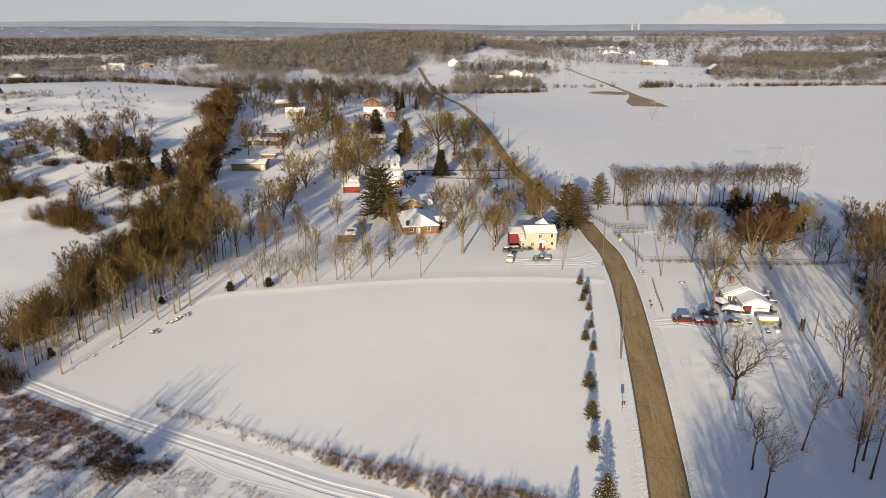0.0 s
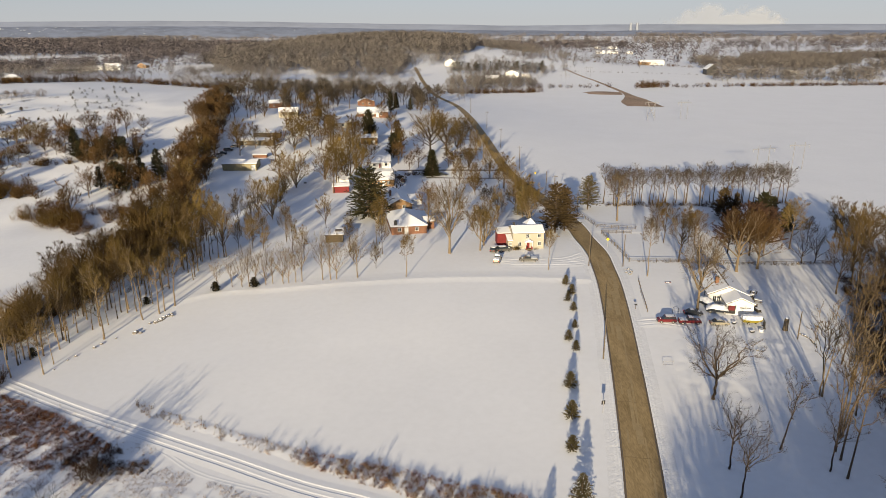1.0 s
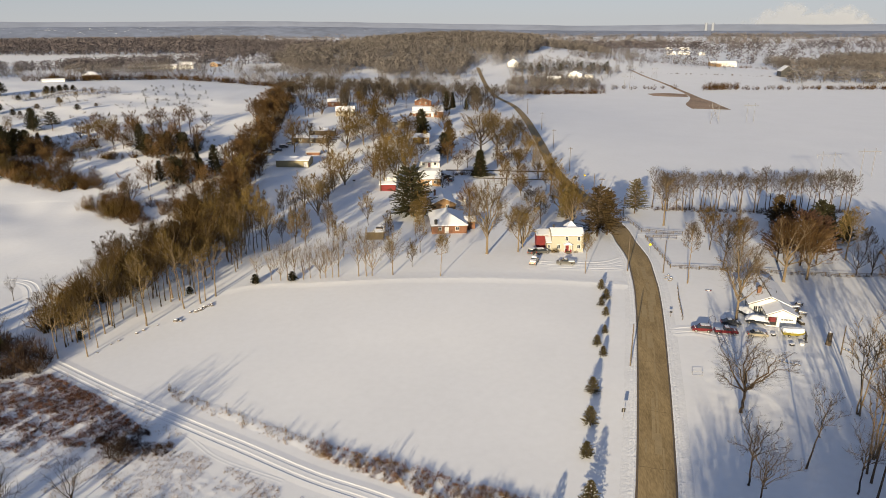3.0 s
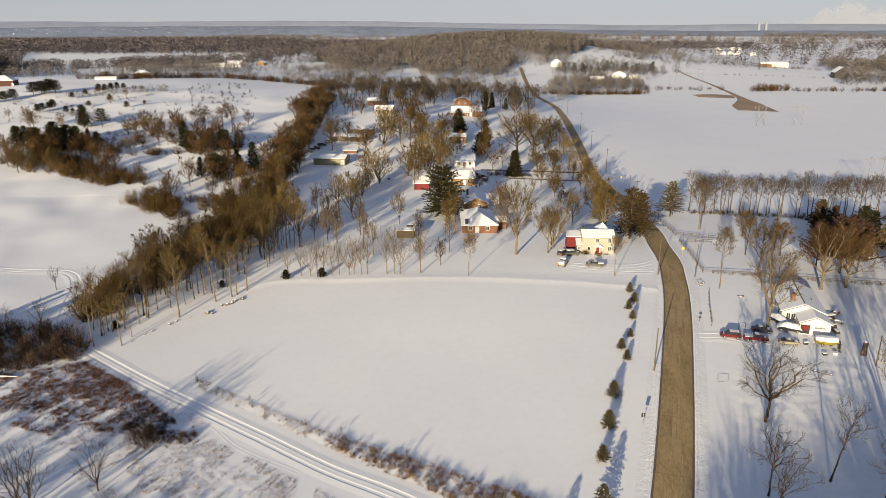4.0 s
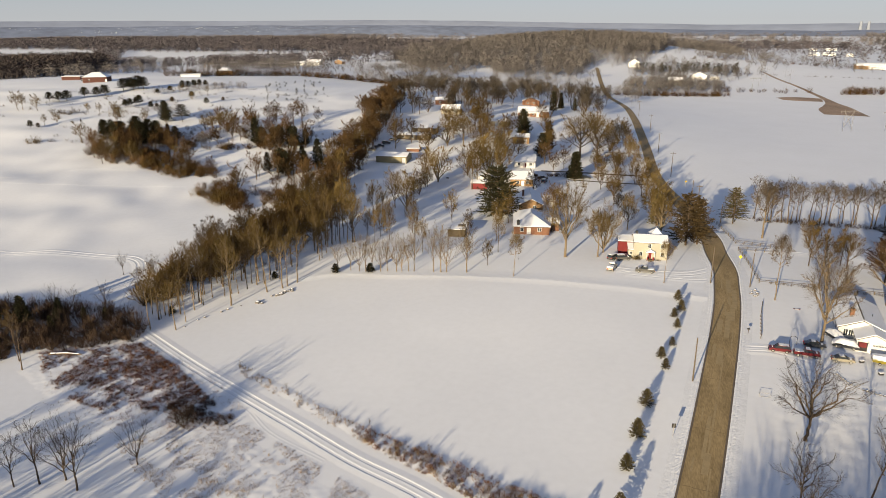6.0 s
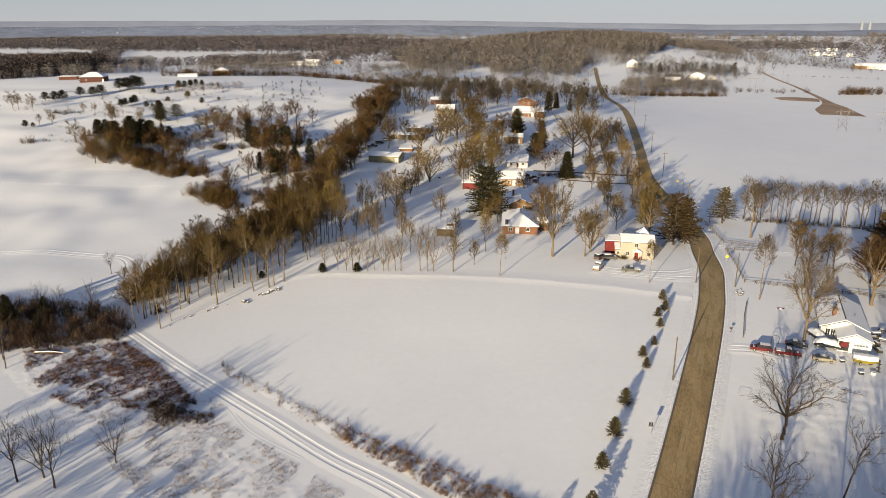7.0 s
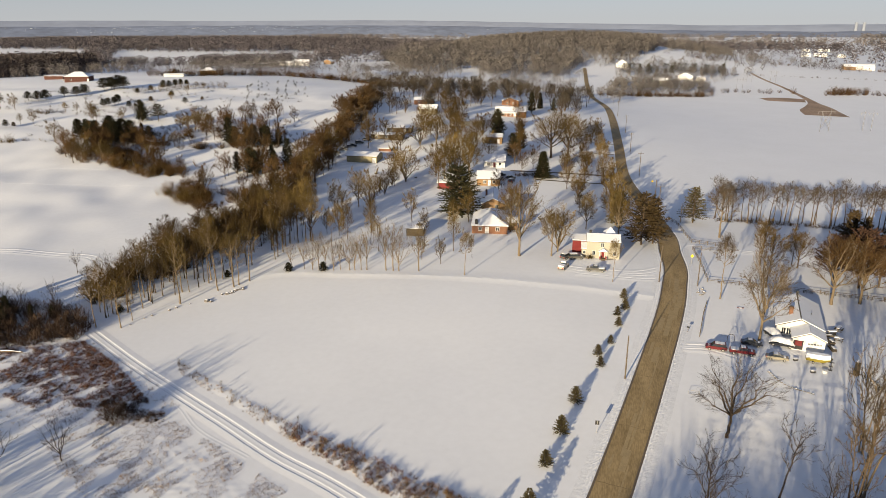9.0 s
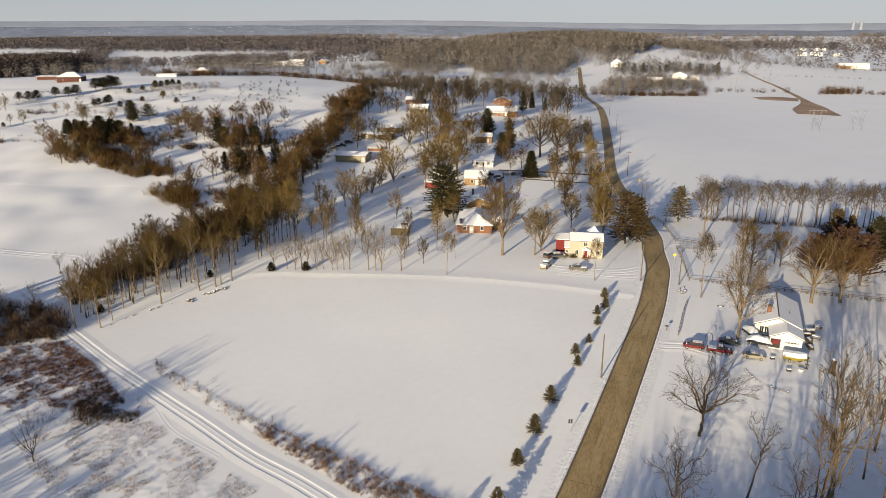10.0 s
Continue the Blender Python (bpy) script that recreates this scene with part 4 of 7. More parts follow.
def conifer(seed, boughs=120, wide=0.28, low=0.05, power=0.8, droop=-0.25, leaf=0.075, ragged=0.25, tiers=0, snow=False):
    """An evergreen one metre high: (trunk, crown)."""
    r, wood, crown, white = random.Random(seed), Geo(), Geo(), Geo()
    wood.tube([Vector((0, 0, -0.02)), Vector((0, 0, 0.5)), Vector((0, 0, 0.97))], [0.02, 0.013, 0.002], 6)
    a = 0.0
    for i in range(boughs):
        f = (i + r.random()) / boughs
        if tiers:
            f = min(0.99, (math.floor(f * tiers) + r.uniform(0.2, 0.6)) / tiers)
        z = low + (0.99 - low) * f
        R = wide * (1 - f) ** power * r.uniform(1 - ragged, 1 + ragged) + 0.015
        a += 2.4 + r.uniform(-0.4, 0.4)
        d = Vector((math.cos(a), math.sin(a), droop + 0.5 * f + r.uniform(-0.1, 0.1))).normalized()
        p = Vector((0, 0, z))
        if R > 0.08:
            wood.tube([p, p + d * R * 0.8], [0.005, 0.002], 3, cap=False)
        k = max(2, int(R / leaf * 2.2))
        for j in range(k):
            q = p + d * R * (0.25 + 0.75 * (j + r.random()) / k)
            w = (d + Vector((r.uniform(-1, 1), r.uniform(-1, 1), r.uniform(-0.45, 0.5))) * 0.75).normalized()
            crown.leaf(q, w, leaf * r.uniform(0.8, 1.4), leaf * r.uniform(0.25, 0.4))
            if snow and (seed * 7 + i * 3 + j) % 7 == 0 and j >= k // 2:
                white.leaf(q + Vector((0, 0, leaf * 0.22)), Vector((d.x, d.y, 0.05)).normalized(), leaf * 0.8, leaf * 0.3)
    return (wood.mesh("trunk"), crown.mesh("crown"), white.mesh("bough_snow")) if snow else (wood.mesh("trunk"), crown.mesh("crown"))


SPRUCE = [conifer(31, 190, 0.34, 0.03, 0.6, 0.1, 0.075, 0.35), conifer(32, 190, 0.36, 0.03, 0.55, 0.1, 0.075, 0.35), conifer(33, 230, 0.32, 0.03, 0.75, -0.1, 0.055, snow=True)]
CEDAR = [conifer(41, 190, 0.22, 0.04, 0.6, 0.35, 0.075, 0.35), conifer(42, 190, 0.30, 0.04, 0.5, 0.3, 0.08, 0.4), conifer(43, 170, 0.18, 0.03, 0.6, 0.35, 0.075, 0.3)]
DWARF = conifer(44, 26, 0.40, 0.02, 0.6, 0.2, 0.22, 0.3)
PINE = [conifer(51, 150, 0.36, 0.10, 0.6, 0.0, 0.075, 0.35, tiers=9), conifer(52, 130, 0.42, 0.30, 0.5, 0.1, 0.085, 0.35, tiers=6)]
BIGPINE = conifer(53, 430, 0.36, 0.06, 0.36, -0.02, 0.055, 0.55, tiers=9)
ROUND = conifer(45, 130, 0.42, 0.22, 0.38, 0.25, 0.09, 0.3)
LEAFY = conifer(62, 150, 0.42, 0.2, 0.42, 0.45, 0.06, 0.4)
ROADPINE = [conifer(54, 250, 0.32, 0.14, 0.42, -0.05, 0.055, 0.5), conifer(55, 220, 0.30, 0.16, 0.5, 0.0, 0.055, 0.5)]
COLUMN = conifer(61, 460, 0.17, 0.01, 0.75, 0.2, 0.08, 0.12)


def evergreen(x, y, h, model, needles=NEEDLE, label="dark green evergreen tree rising from the snow", group="evergreens", wide=1.0, name="evergreen_tree"):
    return plant(x, y, h, model, BARK, needles, label, group, wide, name)


# trees standing in the yard east of the road
for x, y, h, k, w in ((58.9, 110, 14, 0, 1.45), (53.5, 90.7, 14.5, 1, 1.1), (52.4, 84, 15.0, 1, 1.05), (63.8, 95, 16, 2, 0.9), (68.9, 89.3, 14, 1, 1.0)):
    plant(x, y, h, OPEN[k], BARK_DARK if k else BARK, TWIG_DARK, "leafless yard tree with long crooked open branches", wide=w)
plant(75.8, 98.4, 27, MULTI, BARK_PALE, TWIG_ASH, "tall pale-barked leafless tree with several leaning stems", wide=0.9)
plant(70.5, 147.9, 21, FINE[0], BARK_PALE, TWIG_ASH, "tall pale leafless tree beside the white house", wide=0.85)
plant(65.1, 168.6, 18, FINE[4], BARK_PALE, TWIG_ASH, "tall slim pale leafless tree by the fence", wide=0.8)
plant(71.7, 221.8, 19, FINE[1], BARK_PALE, TWIG_ASH, "leafless tree standing alone in the snowy lot")
for x, y, h, k in ((79.6, 110.4, 23, 3), (72.7, 94.2, 18, 1), (72.2, 92, 21, 4), (70.7, 87.6, 20, 1), (82, 104, 17, 0), (86, 112, 19, 1), (88, 99, 18, 0), (90, 122, 19, 4), (80, 92, 20, 1), (95, 108, 19, 1), (98, 130, 20, 0)):
    plant(x, y, h, THIN[k % 4] if h < 22.5 else MULTI, BARK if h < 22.5 else BARK_PALE, TWIG, "tall slim leafless tree at the edge of a wood", wide=0.9)
for x, y, h, k in ((77.5, 179.5, 16, 1), (124.7, 175.6, 20, 1), (110.3, 158.5, 17, 1), (118, 165, 19, 1), (131, 185, 18, 0), (138, 178, 18, 1), (128, 160, 18, 3)):
    plant(x, y, h, MID[k], BARK, TWIG, "leafless tree behind the white house")
for x, y, h in ((113.8, 181.8, 12), (118, 182.1, 12.5)):
    plant(x, y, h, FAN[0], BARK_DARK, TWIG_DARK, "dark low-branched leafless tree behind the fence", wide=1.3)
for x, y, h, w in ((90.9, 172.7, 19, 1.15), (98, 175.5, 17, 1.2)):
    plant(x, y, h, FINE[0], BARK_PALE, TWIG_RED, "spreading leafless oak with tan limbs", wide=w)
for x, y, h in ((101, 187, 15), (95.5, 189, 12), (106.5, 189.5, 13)):
    plant(x, y, h, LEAFY, BARK, OAKLEAF, "oak holding rusty dead leaves", wide=1.0)
for x, y, h in ((87.9, 200, 11), (79.2, 197, 13)):
    plant(x, y, h, MID[1], BARK, TWIG, "leafless tree beyond the white house")
# wind-break row across the far side of the lot
for i in range(40):
    x = 74 + i * 1.84 + trng.uniform(-0.8, 0.8)
    plant(x, 244.5 + i * 0.18 + trng.uniform(-2.5, 2.5), trng.uniform(13.5, 17), POLES[i % 4], BARK, TWIG_GREY, "upright bare tree in a wind-break row", "wind-break", 1.2)
stuff("windbreak_brush", SHRUB, along([(74, 244), (110, 247), (147, 251)], 0.8, (0.5, 1.8), 65, 1.8, 5, skip=0.2), DARKBRUSH, "dark low brush at the foot of the wind-break", "brush")
# evergreens east of the road
evergreen(65.2, 236.6, 12, ROADPINE[1], NEEDLE_BLUE, "green pine standing by the roadside", wide=1.0)
evergreen(47.6, 206, 15.5, ROADPINE[0], NEEDLE_BROWN, "large bronze-green roadside pine", wide=0.95)
evergreen(51.0, 208, 14, ROADPINE[1], NEEDLE_BROWN, "large bronze-green roadside pine", wide=0.9)
for x, y, h, k in ((117, 213, 12.5, 1), (121, 215, 11, 0), (128, 217, 7, 2), (124, 211, 9, 1)):
    evergreen(x, y, h, CEDAR[k], NEEDLE, "dense dark cedar beside bare trees", wide=1.1)
for x, y, h, k in ((111, 229, 10.5, 1), (114, 226, 9.5, 0)):
    evergreen(x, y, h, CEDAR[k], NEEDLE_BROWN, "bronzed cedar beside bare trees", wide=1.1)
# big pine and column cedar among the houses
evergreen(-11.9, 224.3, 16.5, BIGPINE, NEEDLE, "big dark pine with snow on its boughs", wide=1.0)
evergreen(10.6, 282.6, 10.8, COLUMN, NEEDLE, "dense dark cone-shaped cedar", wide=1.5)
evergreen(-9.3, 462.4, 10, COLUMN, NEEDLE, "narrow dark cone-shaped cedar")
evergreen(-19, 352, 10, CEDAR[1], NEEDLE, "dark cedar beside a house")
evergreen(0, 455, 8, CEDAR[0], NEEDLE, "dark cedar beside a house")
evergreen(40.2, 225.3, 10.4, CEDAR[2], NEEDLE_BLUE, "narrow olive-green cedar behind the farmhouse", wide=1.3)
evergreen(-4.8, 327.2, 14, CEDAR[1], NEEDLE_BROWN, "bronzed cedar among the houses", wide=0.8)
# trees round the houses
for x, y, h, k, w in ((13.7, 186.6, 23, 0, 0.95), (22.6, 188.5, 15.5, 1, 0.9), (39.6, 173, 12.5, 4, 0.8), (-7.7, 196.4, 14, 4, 0.8), (31, 218, 12, 0, 0.9), (1.5, 169.2, 13.5, 3, 0.8)):
    plant(x, y, h, FINE[k], BARK_PALE, TWIG_PALE, "pale leafless tree beside the houses", wide=w)
plant(8, 209, 17, FINE[1], BARK, TWIG_RED, "leafless tree with reddish twigs by the brick house", wide=0.9)
for x, h in ((-46.4, 7.7), (-43, 8), (-40.4, 9.9), (-38.5, 10.6), (-36.8, 9.6), (-34.5, 9), (-32.8, 9), (-30.2, 11), (-28.8, 9.7), (-27, 10), (-25.5, 11.2), (-20.1, 12.3), (-18.1, 13.2), (-16.6, 12.3), (-11.2, 13)):
    plant(x, 165.8 + 0.12 * (x + 46) + trng.uniform(-0.6, 0.6), h * 1.15, FAN[trng.choice((0, 1, 1))], BARK_PALE, TWIG_PALE, "slim pale sapling in a row along the field", "field-edge saplings", 0.92, "sapling")
for x, y, h, k in ((26.5, 258.6, 9, 2), (21.4, 269.5, 11, 0), (38.1, 260.3, 12, 1), (38.8, 234, 12.5, 0), (-35.4, 330.7, 16, 1),
                   (-25.9, 329.6, 15, 1), (-79.7, 325.3, 15, 0), (-58, 303.8, 12.4, 1), (27, 300, 9, 1), (33, 330, 9, 0)):
    plant(x, y, h, MID[k], BARK, TWIG, "leafless shade tree among the houses", wide=1.25)
stuff("street_hedge", SHRUB, along([(-1, 283), (4, 284), (9, 285)], 0.5, (1.2, 2.4), 64, 0.8, 5), TWIG_RED, "brown leafless hedge beside the village street", "hedge")
for x, y, h in ((1, 290, 9), (5, 297, 11), (-4, 303, 12)):
    plant(x, y, h, LOW[0], BARK, TWIG_RED, "brown leafless tree beside the village street", wide=1.1)
VILLAGE = [(-60, 300), (-45, 240), (-30, 215), (28, 215), (36, 240), (30, 330), (25, 420), (-70, 420), (-75, 360)]
TAKEN = ((1.4, 212), (-2, 239), (-9.5, 270), (-12, 298), (-19, 341), (-20, 415), (-37, 376), (-63.5, 390), (-70, 292), (-72, 333), (-24.5, 259), (-70, 347), (-6, 268))
for x, y, z, h, w, a, k in scatter(VILLAGE, 16, (9, 14), 71, 3):
    if min(math.hypot(x - p, y - q) for p, q in TAKEN) > 8:
        plant(x, y, h, LOW[k], BARK, TWIG if k else TWIG_RED, "leafless shade tree among the houses", wide=1.25)
for x, y, h, w in ((-17.6, 271, 17.5, 1.1), (-23.1, 271.6, 19, 1.2), (-20.7, 284, 19.7, 1.2), (-29.7, 286.3, 15.7, 1.3), (-44, 224, 16.5, 1.0), (-42.4, 263.6, 16.4, 1.35), (-52.7, 322.9, 15.7, 1.3), (-27.2, 256.5, 13.4, 1.2), (-47.7, 246, 9.2, 0.9), (-45, 256.3, 10, 1.0), (-71.2, 325, 12.5, 1.2),
                   (-26.7, 317, 14.4, 1.3), (-27.3, 352.7, 13, 1.3), (-48, 339, 15.4, 1.3), (-42.4, 354, 13, 1.3), (-81.5, 396, 11.4, 1.2), (-78.6, 447, 12, 1.2), (-66.5, 435, 11, 1.2), (-57.3, 445, 12, 1.2), (-54, 467, 11, 1.2), (-2.6, 314, 14, 1.0), (-16, 305, 14, 1.1), (-6.9, 216, 11.5, 0.9), (-27, 266, 17, 1.2), (-33, 276, 15, 1.2), (-31, 299, 14, 1.2), (-33, 312, 13, 1.2), (-38, 340, 14, 1.2), (-58, 350, 14, 1.2), (-84.7, 290, 15.4, 1.3), (-81.6, 255, 16, 1.3), (-75.6, 312.6, 15, 1.2), (-46, 329.5, 16, 1.3)):
    plant(x, y, h, LOW[trng.randrange(3)], BARK if h < 15.5 else BARK_PALE, TWIG if h < 15.5 else TWIG_PALE, "wide vase-shaped leafless tree among the houses", wide=w)
for x, y, h, w in ((-61.1, 196.8, 17, 0.9), (-57.8, 194, 16, 0.8), (-54.7, 191.5, 16.7, 0.8), (-50.8, 188.8, 18.5, 0.9), (-49, 226.5, 15.4, 1.1), (-44, 195, 12.8, 0.9), (-40.2, 192.4, 12.7, 0.9), (-37.2, 181, 11.3, 0.9), (-73.8, 216, 13, 1.1), (-73, 203, 14, 1.1), (-61, 183, 13, 0.9), (-54.8, 174.5, 14, 0.9), (-48.3, 195.6, 10.3, 0.8), (-12.9, 178.7, 8.5, 0.9), (-5.5, 187, 13.3, 0.8), (-6.7, 176, 8.8, 0.9), (1, 182, 7, 0.9), (-58, 206, 15, 0.9), (-46, 204, 14, 0.9), (-35, 200, 13, 0.9), (-31, 188, 12, 0.8), (-27, 183, 11, 0.8), (-24, 208, 13, 0.9), (-15, 190, 12, 0.8), (-64, 214, 15, 1.0), (-52, 212, 14, 0.9), (-42, 184, 12, 0.8)):
    plant(x, y, h, MID[trng.choice((0, 1, 1, 3))], BARK, TWIG_PALE, "slender leafless tree in the snowy back yard", wide=w * 0.85)
for x, y, h, k in ((-20.3, 356, 13, 1), (-12, 436, 12.4, 0), (-6.3, 313.5, 10.8, 1)):
    evergreen(x, y, h, CEDAR[k], NEEDLE, "dark evergreen among the houses", wide=1.0)
for x, y, h in ((10.6, 319.6, 22.5), (18.2, 322, 21)):
    plant(x, y, h, FINE[0], BARK_DARK, TWIG_PALE, "old dark leafless shade tree with a wide crown", wide=1.5)
behind, slope, south_edge = [], [], []
between = [(x, y, z - 0.05, h, h * 1.05, a, k) for x, y, z, h, w, a, k in scatter([(8, 236), (30, 230), (36, 262), (31, 332), (16, 334), (14, 290), (12, 262)], 8, (7, 11), 86, 3) + scatter([(-62, 352), (-45, 352), (-42, 405), (-58, 408)], 9, (9, 13), 87, 3)]
grove(between, TWIG, "leafless trees and tall shrubs between the houses")
for x, y, h in ((-64.7, 431.9, 19), (-54.8, 435.6, 16), (-38.1, 443.5, 15), (-2.6, 467.6, 15.5), (-71, 440, 17), (-90, 436, 15), (-46, 448, 16), (-28, 452, 15), (8, 480, 15), (-20, 480, 16), (-60, 470, 17), (-80, 470, 15), (-36, 500, 16), (-8, 520, 16), (-100, 455, 14), (15, 440, 12), (12, 512, 15)):
    behind.append((x, y, gz(x, y) - 0.05, h, h, x, trng.randrange(4)))
for x, y, z, h, w, a, k in scatter([(-125, 425), (-95, 420), (-40, 435), (22, 440), (22, 570), (-60, 575), (-140, 560)], 85, (10, 16), 84, 3) + scatter([(-100, 330), (-70, 350), (-60, 420), (-95, 420), (-108, 380)], 14, (9, 14), 85, 3):
    if min(math.hypot(x - p, y - q) for p, q in ((-35, 462), (-79, 428), (-20, 415), (-63.5, 390), (-70, 347))) > 9:
        behind.append((x, y, z - 0.05, h, h * 1.1, a, k))
grove(behind, TWIG_GREY, "leafless trees on the rise behind the houses")
for x, y, h, w in ((26.4, 255, 10, 1.2), (24, 192.7, 15.5, 1.1), (38.9, 228, 15.8, 1.1), (41, 217.4, 14.6, 1.0), (36.6, 264.6, 10, 1.2), (27.4, 356.4, 14.5, 1.2), (27, 296.7, 12.4, 1.2), (16, 367.7, 14.8, 1.2), (31, 345, 12, 1.2), (24, 335, 13, 1.2), (28, 275, 10, 1.2), (20, 285, 11, 1.1),
                   (89, 198, 12.4, 1.2), (83.7, 216.7, 10.5, 1.1), (117, 194.4, 16.6, 1.1), (139, 208, 13.8, 1.2), (126, 201, 9, 1.2), (133, 196, 13, 1.2), (146, 200, 14, 1.2)):
    plant(x, y, h, MID[trng.randrange(3)], BARK_PALE if h > 14 else BARK, TWIG_PALE if h > 14 else TWIG, "leafless tree beside the country road", wide=w)
for x, y, h, k in ((41, 214, 15, 1), (42, 231, 15, 0), (40, 246, 14, 1), (38.5, 266, 15, 1), (35, 284, 14, 0), (34, 306, 14, 1), (32.5, 330, 13, 0), (30, 362, 13, 1)):
    plant(x, y, h, MID[k], BARK_PALE, TWIG_PALE, "tan leafless roadside tree", "roadside trees", 1.0)
# wood east of the yard
for x, y, z, h, w, a, k in scatter([(86, 95), (92, 112), (98, 128), (106, 146), (112, 162), (130, 168), (128, 120), (104, 90)], 27, (15, 22), 68, 4):
    plant(x, y, h, (FAN[0], THIN[1], FAN[1], THIN[3])[k], BARK_PALE if k % 2 else BARK, TWIG_ASH, "tall leafless tree in the wood beside the yard", "wood beside the yard", 1.0)
stuff("wood_interior", SKETCH_NEAR, scatter([(104, 124), (112, 145), (120, 166), (136, 166), (132, 110), (114, 100)], 48, (13, 19), 67, 6), TWIG_ASH, "crowded leafless trees inside the wood beside the yard", "woods")
stuff("wood_brush", SHRUB, scatter([(84, 92), (92, 112), (98, 128), (108, 150), (126, 150), (120, 110), (100, 88)], 120, (0.8, 2.6), 69, 5), TWIG, "low brown brush under the trees of the wood", "brush")
# dark-coloured brush fills in for the shaded leaf-litter floor of the wood
stuff("wood_brush", SHRUB, scatter([(84.5, 96), (87, 105), (93.5, 121), (100, 135), (108.5, 151), (117, 168), (132, 168), (128, 110), (100, 88)], 720, (0.8, 3.2), 70, 5, (1.1, 1.8), 0.12, 10), DARKBRUSH, "tangled brush inside the wood, darkened for its shaded floor", "brush")
# hedgerow west of the field
for i, (x, y, h) in enumerate(((-75.9, 124.4, 13.5), (-70.1, 125.5, 12.8), (-70.1, 129.5, 11), (-77, 130, 8.4), (-72.4, 139.9, 16.5), (-72.7, 150.5, 15.5), (-68, 146.8, 17), (-64.4, 140.2, 18), (-70.2, 164.2, 16), (-65, 155.6, 17),
                   (-59.3, 149.4, 18.5), (-56.5, 152.4, 17), (-55.8, 153.8, 15), (-54.3, 156.6, 16.5), (-54.6, 172.4, 14), (-55.1, 178.5, 13), (-52.2, 188.1, 16), (-50.1, 188.7, 15.5))):
    plant(x, y, h, POLES[i % 4], BARK_PALE, TWIG_PALE, "tall slim pale leafless tree edging the hedgerow", "hedgerow trees", 1.0)
FRONT = [(-80, 128), (-74, 127), (-67, 142), (-60, 153), (-56, 172), (-53, 190), (-60, 205), (-64, 190), (-68, 172), (-76, 152), (-82, 138)]
for x, y, z, h, w, a, k in scatter(FRONT, 52, (11, 17), 29, 4):
    plant(x, y, h, POLES[k], BARK if k % 2 else BARK_PALE, TWIG if k % 2 else TWIG_OLIVE, "slim leafless tree with a high crown in the hedgerow", "hedgerow trees", 1.0)
STRIP = [(-81, 130), (-73, 130), (-65, 143), (-58, 158), (-55, 176), (-55, 203), (-70, 251), (-83, 311), (-94, 367), (-118, 480), (-131, 470), (-117, 385), (-103, 325), (-96, 281), (-94, 255), (-88, 225), (-83, 200), (-85, 180), (-88, 160), (-88, 140)]
THICK = [(-86, 132), (-79, 131), (-74, 140), (-72, 154), (-67, 168), (-63, 186), (-62, 207), (-74, 251), (-86, 311), (-97, 367), (-118, 480), (-131, 470), (-117, 385), (-103, 325), (-97, 281), (-96, 255), (-90, 225), (-85, 200), (-87, 180), (-90, 160)]
rows = [(x, y, z, h * (1.0 if y < 290 else 0.78), h * 1.05, a, k) for x, y, z, h, w, a, k in scatter(STRIP, 60, (9, 16), 9, 4) + scatter(THICK, 105, (8, 14), 19, 4) + scatter([q for q in THICK if q[1] > 225], 45, (9, 17), 39, 4, patchy=0.45, scale=20)]
for near, far_tint, words in ((True, TWIG_OLIVE, "crowded olive-brown leafless trees in the hedgerow"), (False, TWIG_RED, "crowded russet leafless trees in the hedgerow")):
    some = [q for q in rows if (q[1] < 228) == near]
    shapes = [POLE_SHAPES[0], POLE_SHAPES[1], MID_SHAPES[0], MID_SHAPES[1]] if near else LOW_SHAPES
    t = stuff("hedgerow_trees", [g[1] for g in shapes], some, far_tint, words, "trees")
    me = cluster([g[0] for g in shapes], some, "trunks")
    tagged(part("trunks", me, BARK, t), kind="stuff")
CORE = [(-88, 136), (-82, 136), (-79, 150), (-74, 168), (-70, 186), (-68, 207), (-78, 251), (-88, 311), (-98, 367), (-118, 480), (-131, 470), (-117, 385), (-104, 325), (-99, 281), (-97, 255), (-92, 225), (-88, 200), (-89, 180), (-91, 160)]
stuff("hedgerow_brush", SHRUB, [q for q in scatter(CORE, 700, (3.0, 8.0), 10, 5, (0.9, 1.4), 0.25, 14) if q[1] < 245 or q[3] < 3.8], TWIG_OLIVE, "dense olive-brown brush filling the hedgerow", "brush")
stuff("hedgerow_brush", BRUSH, scatter(THICK, 500, (1.0, 3.0), 16, 5, (0.9, 1.6), 0.3, 14), TWIG, "low tan brush under the hedgerow trees", "brush")
stuff("hedgerow_brush", SHRUB, scatter([(-212, 268), (-192, 258.5), (-174, 256), (-151, 248), (-134, 250), (-138, 258), (-160, 270), (-188, 283), (-208, 292)], 270, (2, 5.5), 11, 5, (0.9, 1.4))
      + scatter([(-135, 242), (-129, 228), (-113, 219), (-105, 226), (-118, 240)], 90, (1.5, 4.5), 12, 5, (0.9, 1.4))
      + scatter([(-113, 219), (-102, 210), (-92, 214), (-94, 236), (-106, 240)], 60, (1.5, 4.5), 24, 5, (0.9, 1.4), 0.3, 9)
      + scatter([(-205, 300), (-190, 290), (-110, 300), (-125, 315), (-150, 322), (-185, 340)], 130, (1.5, 4.5), 13, 5, (0.9, 1.5), 0.5, 12)
      + scatter([(-260, 330), (-120, 300), (-110, 350), (-150, 380), (-240, 380)], 70, (1, 3), 14, 5, (0.9, 1.5), 0.5, 12), TWIG_RED, "russet brush along the sloping field", "brush")
